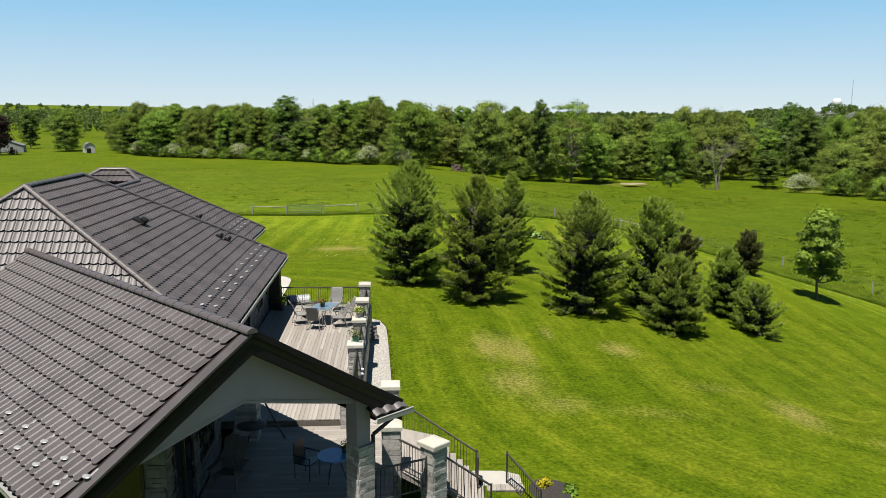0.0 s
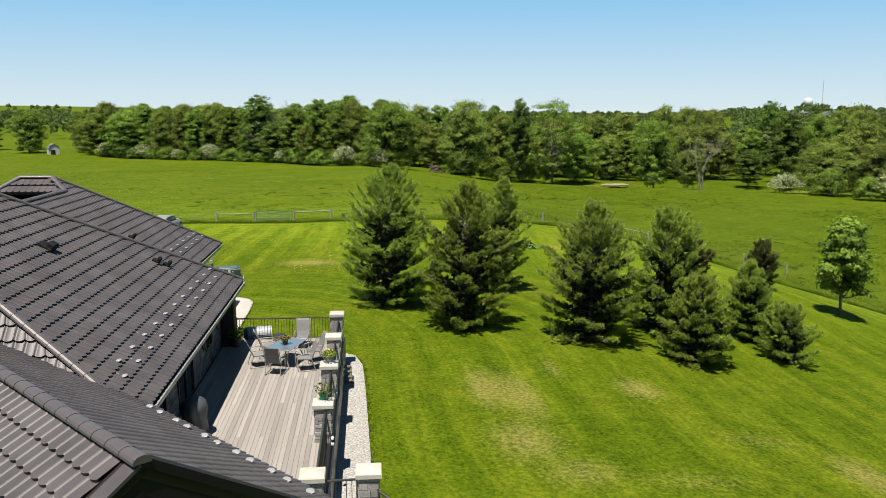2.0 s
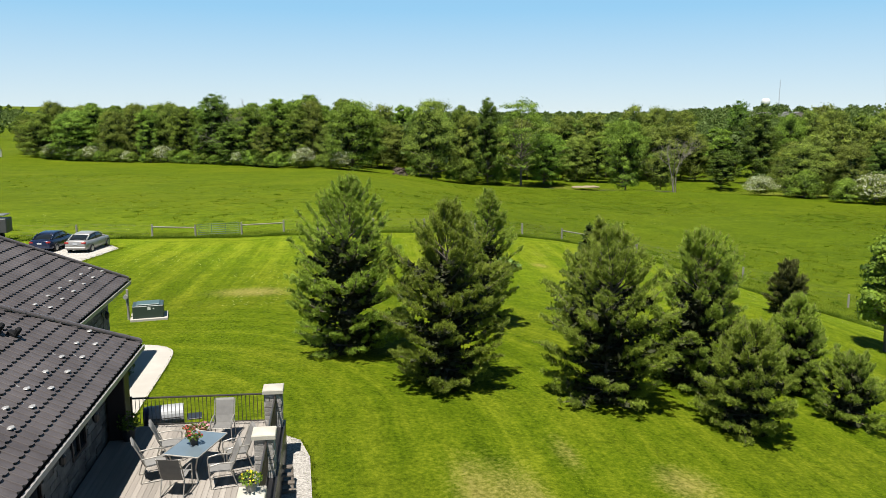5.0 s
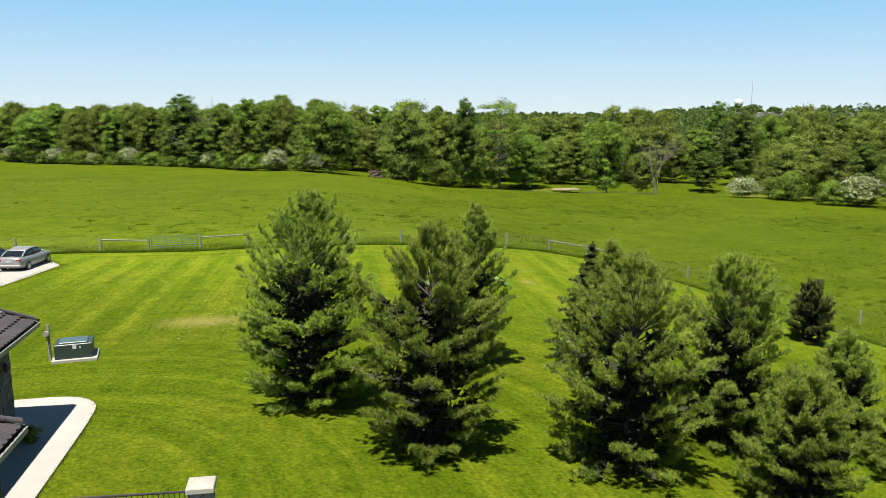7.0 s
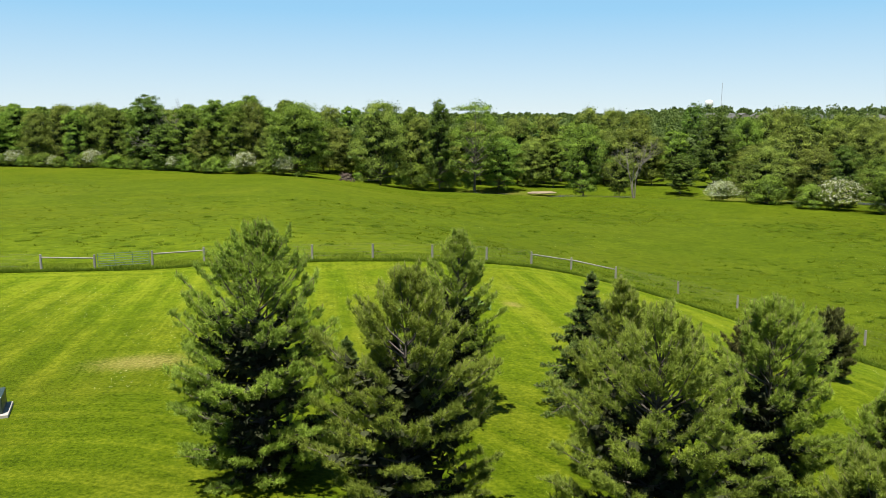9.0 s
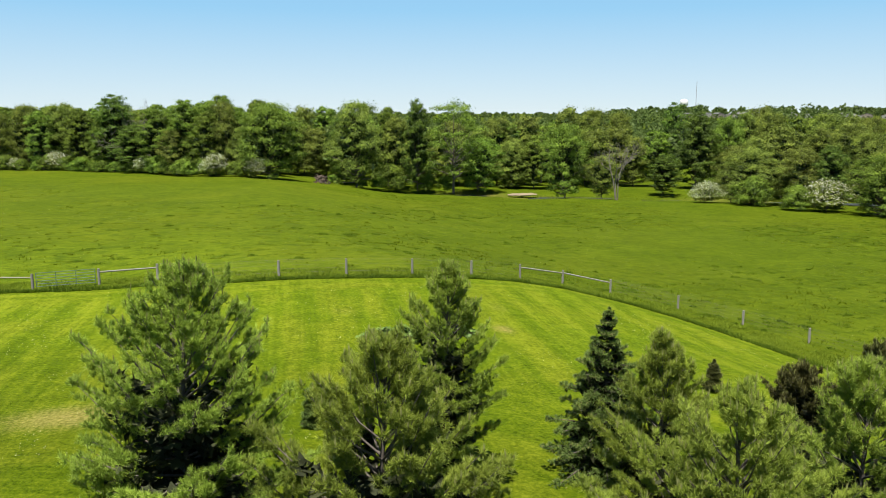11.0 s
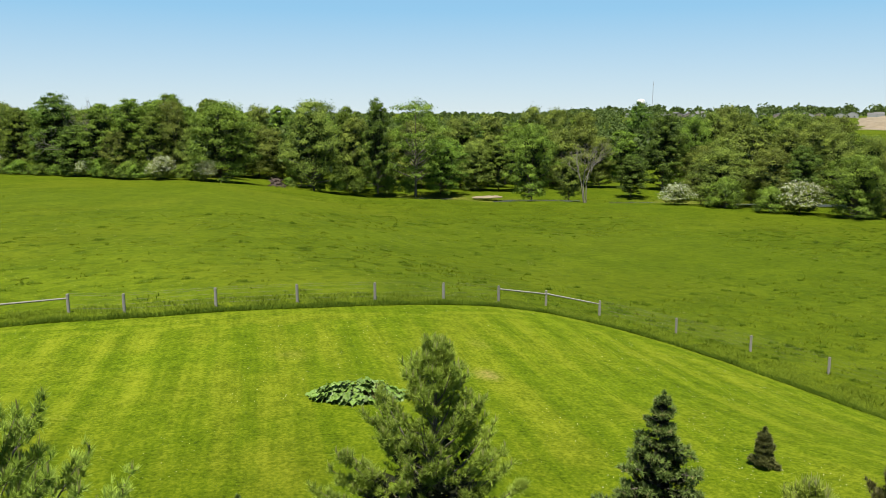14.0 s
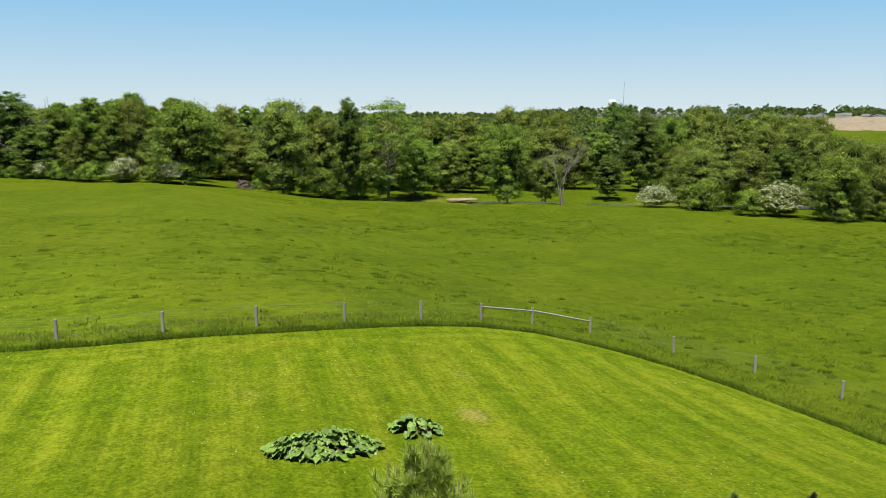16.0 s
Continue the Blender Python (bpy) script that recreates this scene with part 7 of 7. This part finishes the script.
# ---- distance: river, shed, dead trees, water tower, mast and town ----
def bare_tree(name, seed, h, x, y, label, mat, forks=5):
    rng = np.random.default_rng(seed)
    tree = thing(name, Matrix.Translation((x, y, gz(x, y) - 0.2)), label, "dead tree")
    segs = []

    def grow(p, d, ln, r, depth):
        q = p + d * ln
        segs.append((p, q, r, r * 0.62))
        if depth == 0:
            return
        for _ in range(rng.integers(2, 4)):
            nd = unit(d + rng.normal(size=3) * 0.42 + np.array([0, 0, 0.12]))
            grow(q, nd, ln * rng.uniform(0.6, 0.85), r * 0.6, depth - 1)
    for _ in range(3):
        grow(np.array([rng.normal() * 0.4, rng.normal() * 0.4, 0.0]), unit(np.array([rng.normal() * 0.22, rng.normal() * 0.22, 1.0])), h * 0.32, 0.011 * h, forks)
    part("trunk", limb_mesh(segs, 5), mat, tree, "bleached bare limbs")
    return tree


bare_tree("dead_tree", 5, 13.8, 92, 197.5, "leafless grey dead tree at the river bank", DEADWOOD)
bare_tree("dead_tree", 6, 18.5, -16, 272, "leafless grey tree among the green wood", DEADWOOD, 5)
WATER = plain("river_water", (0.072, 0.0864, 0.0864), 0.06)
xs = np.linspace(18, 160, 60)
vv, ff = [], []
for i, xx in enumerate(xs):
    yy = float(river_line(xx))
    zz = gz(xx, yy) - 1.1
    vv += [(xx, yy - 3.2 - 1.2 * math.sin(xx / 5), zz), (xx, yy + 4.0 + 1.4 * math.sin(xx / 7), zz)]
    if i:
        ff.append((2 * i - 2, 2 * i, 2 * i + 1, 2 * i - 1))
solo("water", mesh_of("water", vv, ff), WATER, Matrix(), "narrow river bending past the wood", "river", kind="structure")
SAND = surface("pale_sand", (0.1224, 0.0972, 0.0612), (0.2304, 0.1872, 0.1224), 0.2, 4.0, 0.95, 0.0, 0.4, 0.1)
for bx, by, rx, ry, hh in ((76.5, 217.5, 4.0, 1.8, 0.35),):
    bm = bmesh.new()
    bmesh.ops.create_icosphere(bm, subdivisions=4, radius=1.0)
    for v in bm.verts:
        v.co = Vector((v.co.x * rx, v.co.y * ry, max(-0.3, v.co.z) * hh + 0.15 * noise.noise(v.co * 3)))
    solo("sand_bank", bm, SAND, Matrix.Translation((bx, by, gz(bx, by) - 0.26)), "bare sandy bank beside the river", "river bank", kind="structure", soft=True)

ROOFG = surface("grey_shingle", (0.072, 0.072, 0.072), (0.1152, 0.1116, 0.108), 0.8, 8.0, 0.9)
PALEWALL = plain("pale_siding", (0.36, 0.3528, 0.3312), 0.8)


def small_house(name, m, w, d, h, rise, wall_m, roof_m, label, category, openings=(), group="", gambrel=False):
    """A gabled building: walls, roof, and openings as (x, z, width, height) on the near side."""
    b = thing(name, m, label, category, group)
    if gambrel:
        prof = [(-w / 2, 0), (w / 2, 0), (w / 2, h), (w * 0.33, h + rise * 0.62), (0, h + rise), (-w * 0.33, h + rise * 0.62), (-w / 2, h)]
    else:
        prof = [(-w / 2, 0), (w / 2, 0), (w / 2, h), (0, h + rise), (-w / 2, h)]
    bm = bmesh.new()
    a = [bm.verts.new((px, -d / 2, pz)) for px, pz in prof]
    c = [bm.verts.new((px, d / 2, pz)) for px, pz in prof]
    bm.faces.new(a)
    bm.faces.new(list(reversed(c)))
    for i in range(len(prof)):
        j = (i + 1) % len(prof)
        bm.faces.new((a[i], a[j], c[j], c[i]))
    bmesh.ops.recalc_face_normals(bm, faces=bm.faces)
    part("wall", bm, wall_m, b)
    top = prof[2:]
    for (x0, z0), (x1, z1) in zip(top, top[1:]):
        n = Vector((-(z1 - z0), 0, x1 - x0)).normalized()
        if n.z < 0:
            n = -n
        p = [Vector((x0, -d / 2 - 0.2, z0)) + n * 0.14, Vector((x1, -d / 2 - 0.2, z1)) + n * 0.14, Vector((x1, d / 2 + 0.2, z1)) + n * 0.14, Vector((x0, d / 2 + 0.2, z0)) + n * 0.14]
        part("roof", slab(p, n, 0.13), roof_m, b)
    for ox, oz, ow, oh in openings:
        part("window", box(bmesh.new(), (ox, -d / 2 - 0.02, oz), (ow, 0.06, oh)), GLASS_DARK, b, "dark opening")
    return b


small_house("garden_shed", Matrix.Translation((-102.5, 313, gz(-102, 313))) @ Matrix.Rotation(radians(28), 4, "Z"), 3.6, 4.4, 2.3, 1.7, PALEWALL, ROOFG, "pale wooden shed with a barn roof and an open door", "shed", [(-0.4, 1.0, 1.5, 1.9)], gambrel=True)
small_house("cottage", Matrix.Translation((-134, 318, gz(-134, 318))) @ Matrix.Rotation(radians(15), 4, "Z"), 12, 8, 2.6, 2.2, plain("grey_siding", (0.2016, 0.2016, 0.2016), 0.8), ROOFG, "low grey cottage behind garden trees", "house", [(-3, 1.4, 1.4, 1.2), (2, 1.1, 1.0, 2.0)])
broadleaf("copper_beech", 61, 14, 5.0, 1.0, "round", LEAF_RED, "dark purple-leaved beech beside the cottage", 46, 95, 0.36, -128, 298, "", "tree")
broadleaf("dead_brush", 62, 2.0, 2.0, 0.1, "shrub", plain("brown_brush", (0.0864, 0.0612, 0.0468), 0.9), "heap of brown brush on the pasture", 18, 60, 0.2, 27, 226, "", "brush heap")

# water tower and mast on the skyline
WT = plain("white_tank_paint", (0.5616, 0.5616, 0.5472), 0.5)
tower = thing("water_tower", Matrix.Translation((1306, 2096, 2.0)), "white municipal water tower on the horizon", "water tower")
part("column", lathe(bmesh.new(), [(9, -16), (6.5, 2), (5.6, 14), (6.5, 22), (9, 26)], 24), plain("grey_column_paint", (0.1584, 0.1584, 0.1656), 0.7), tower, "grey concrete column")
part("tank", lathe(bmesh.new(), [(7, 25), (10.5, 27), (12, 30), (12, 38), (10.5, 42), (7, 44.5), (2, 45.5)], 28), WT, tower, "white rounded tank", soft=True)
mast = thing("radio_mast", Matrix.Translation((1621, 2520, 0.0)), "thin lattice radio mast on the horizon", "radio mast")
GREYM = plain("galvanised_mast", (0.2592, 0.2592, 0.2736), 0.6)
for k in range(3):
    a = k * 2.0944
    part("mast_leg", tube(bmesh.new(), (1.2 * math.cos(a), 1.2 * math.sin(a), -10), (0.9 * math.cos(a), 0.9 * math.sin(a), 114), 0.28, 0.22, 5), GREYM, mast)
br = bmesh.new()
for i in range(40):
    z = -8 + 3 * i
    a = i * 2.0944
    tube(br, (1.15 * math.cos(a), 1.15 * math.sin(a), z), (1.1 * math.cos(a + 2.0944), 1.1 * math.sin(a + 2.0944), z + 3), 0.14, 0.14, 4)
part("lattice", br, GREYM, mast)["kind"] = "stuff"
part("antenna", tube(bmesh.new(), (0, 0, 113), (0, 0, 119), 0.3, 0.1, 5), GREYM, mast)

# town roofs on the rise beyond the woods, and the bare earth slope
town = random.Random(21)
TOWN = [plain("beige_brick", (0.1872, 0.1584, 0.1368), 0.9), plain("grey_brick", (0.2304, 0.2232, 0.216), 0.9), plain("white_siding", (0.2592, 0.2592, 0.252), 0.8)]
for i in range(24):
    az, dd = radians(31 + 21 * i / 24 + town.uniform(-0.3, 0.3)), town.uniform(900, 1050)
    xx, yy = dd * math.sin(az), dd * math.cos(az)
    small_house("town_house", Matrix.Translation((xx, yy, far_z(xx, yy) - 0.3)) @ Matrix.Rotation(town.uniform(-0.9, 0.9), 4, "Z"), town.uniform(11, 16), town.uniform(8, 11), town.uniform(3.0, 4.2), town.uniform(2.0, 3.0), town.choice(TOWN), ROOFG,
                "distant low town house with a grey roof", "house", [(-3, 1.6, 1.6, 1.3), (2.5, 1.6, 1.6, 1.3)], "houses on the rise")
bm = bmesh.new()
n = 30
grid = [[None] * n for _ in range(n)]
for i in range(n):
    for j in range(n):
        a, b = i / (n - 1), j / (n - 1)
        az, dd = radians(45.5 + 11 * a), 700 + 185 * b
        px, py = 7 + dd * math.sin(az), 44 + dd * math.cos(az)
        edge = min(a, 1 - a, b, 1 - b)
        grid[i][j] = bm.verts.new((px, py, far_z(px, py) - 1.5 + 4.0 * min(1, edge * 6) + 2.2 * noise.noise(Vector((px / 14, py / 14, 0)))))
for i in range(n - 1):
    for j in range(n - 1):
        bm.faces.new((grid[i][j], grid[i + 1][j], grid[i + 1][j + 1], grid[i][j + 1]))
solo("earth_mound", bm, SAND, Matrix(), "bare sandy earthworks on the rise by the town", "earth mound", kind="structure", soft=True)
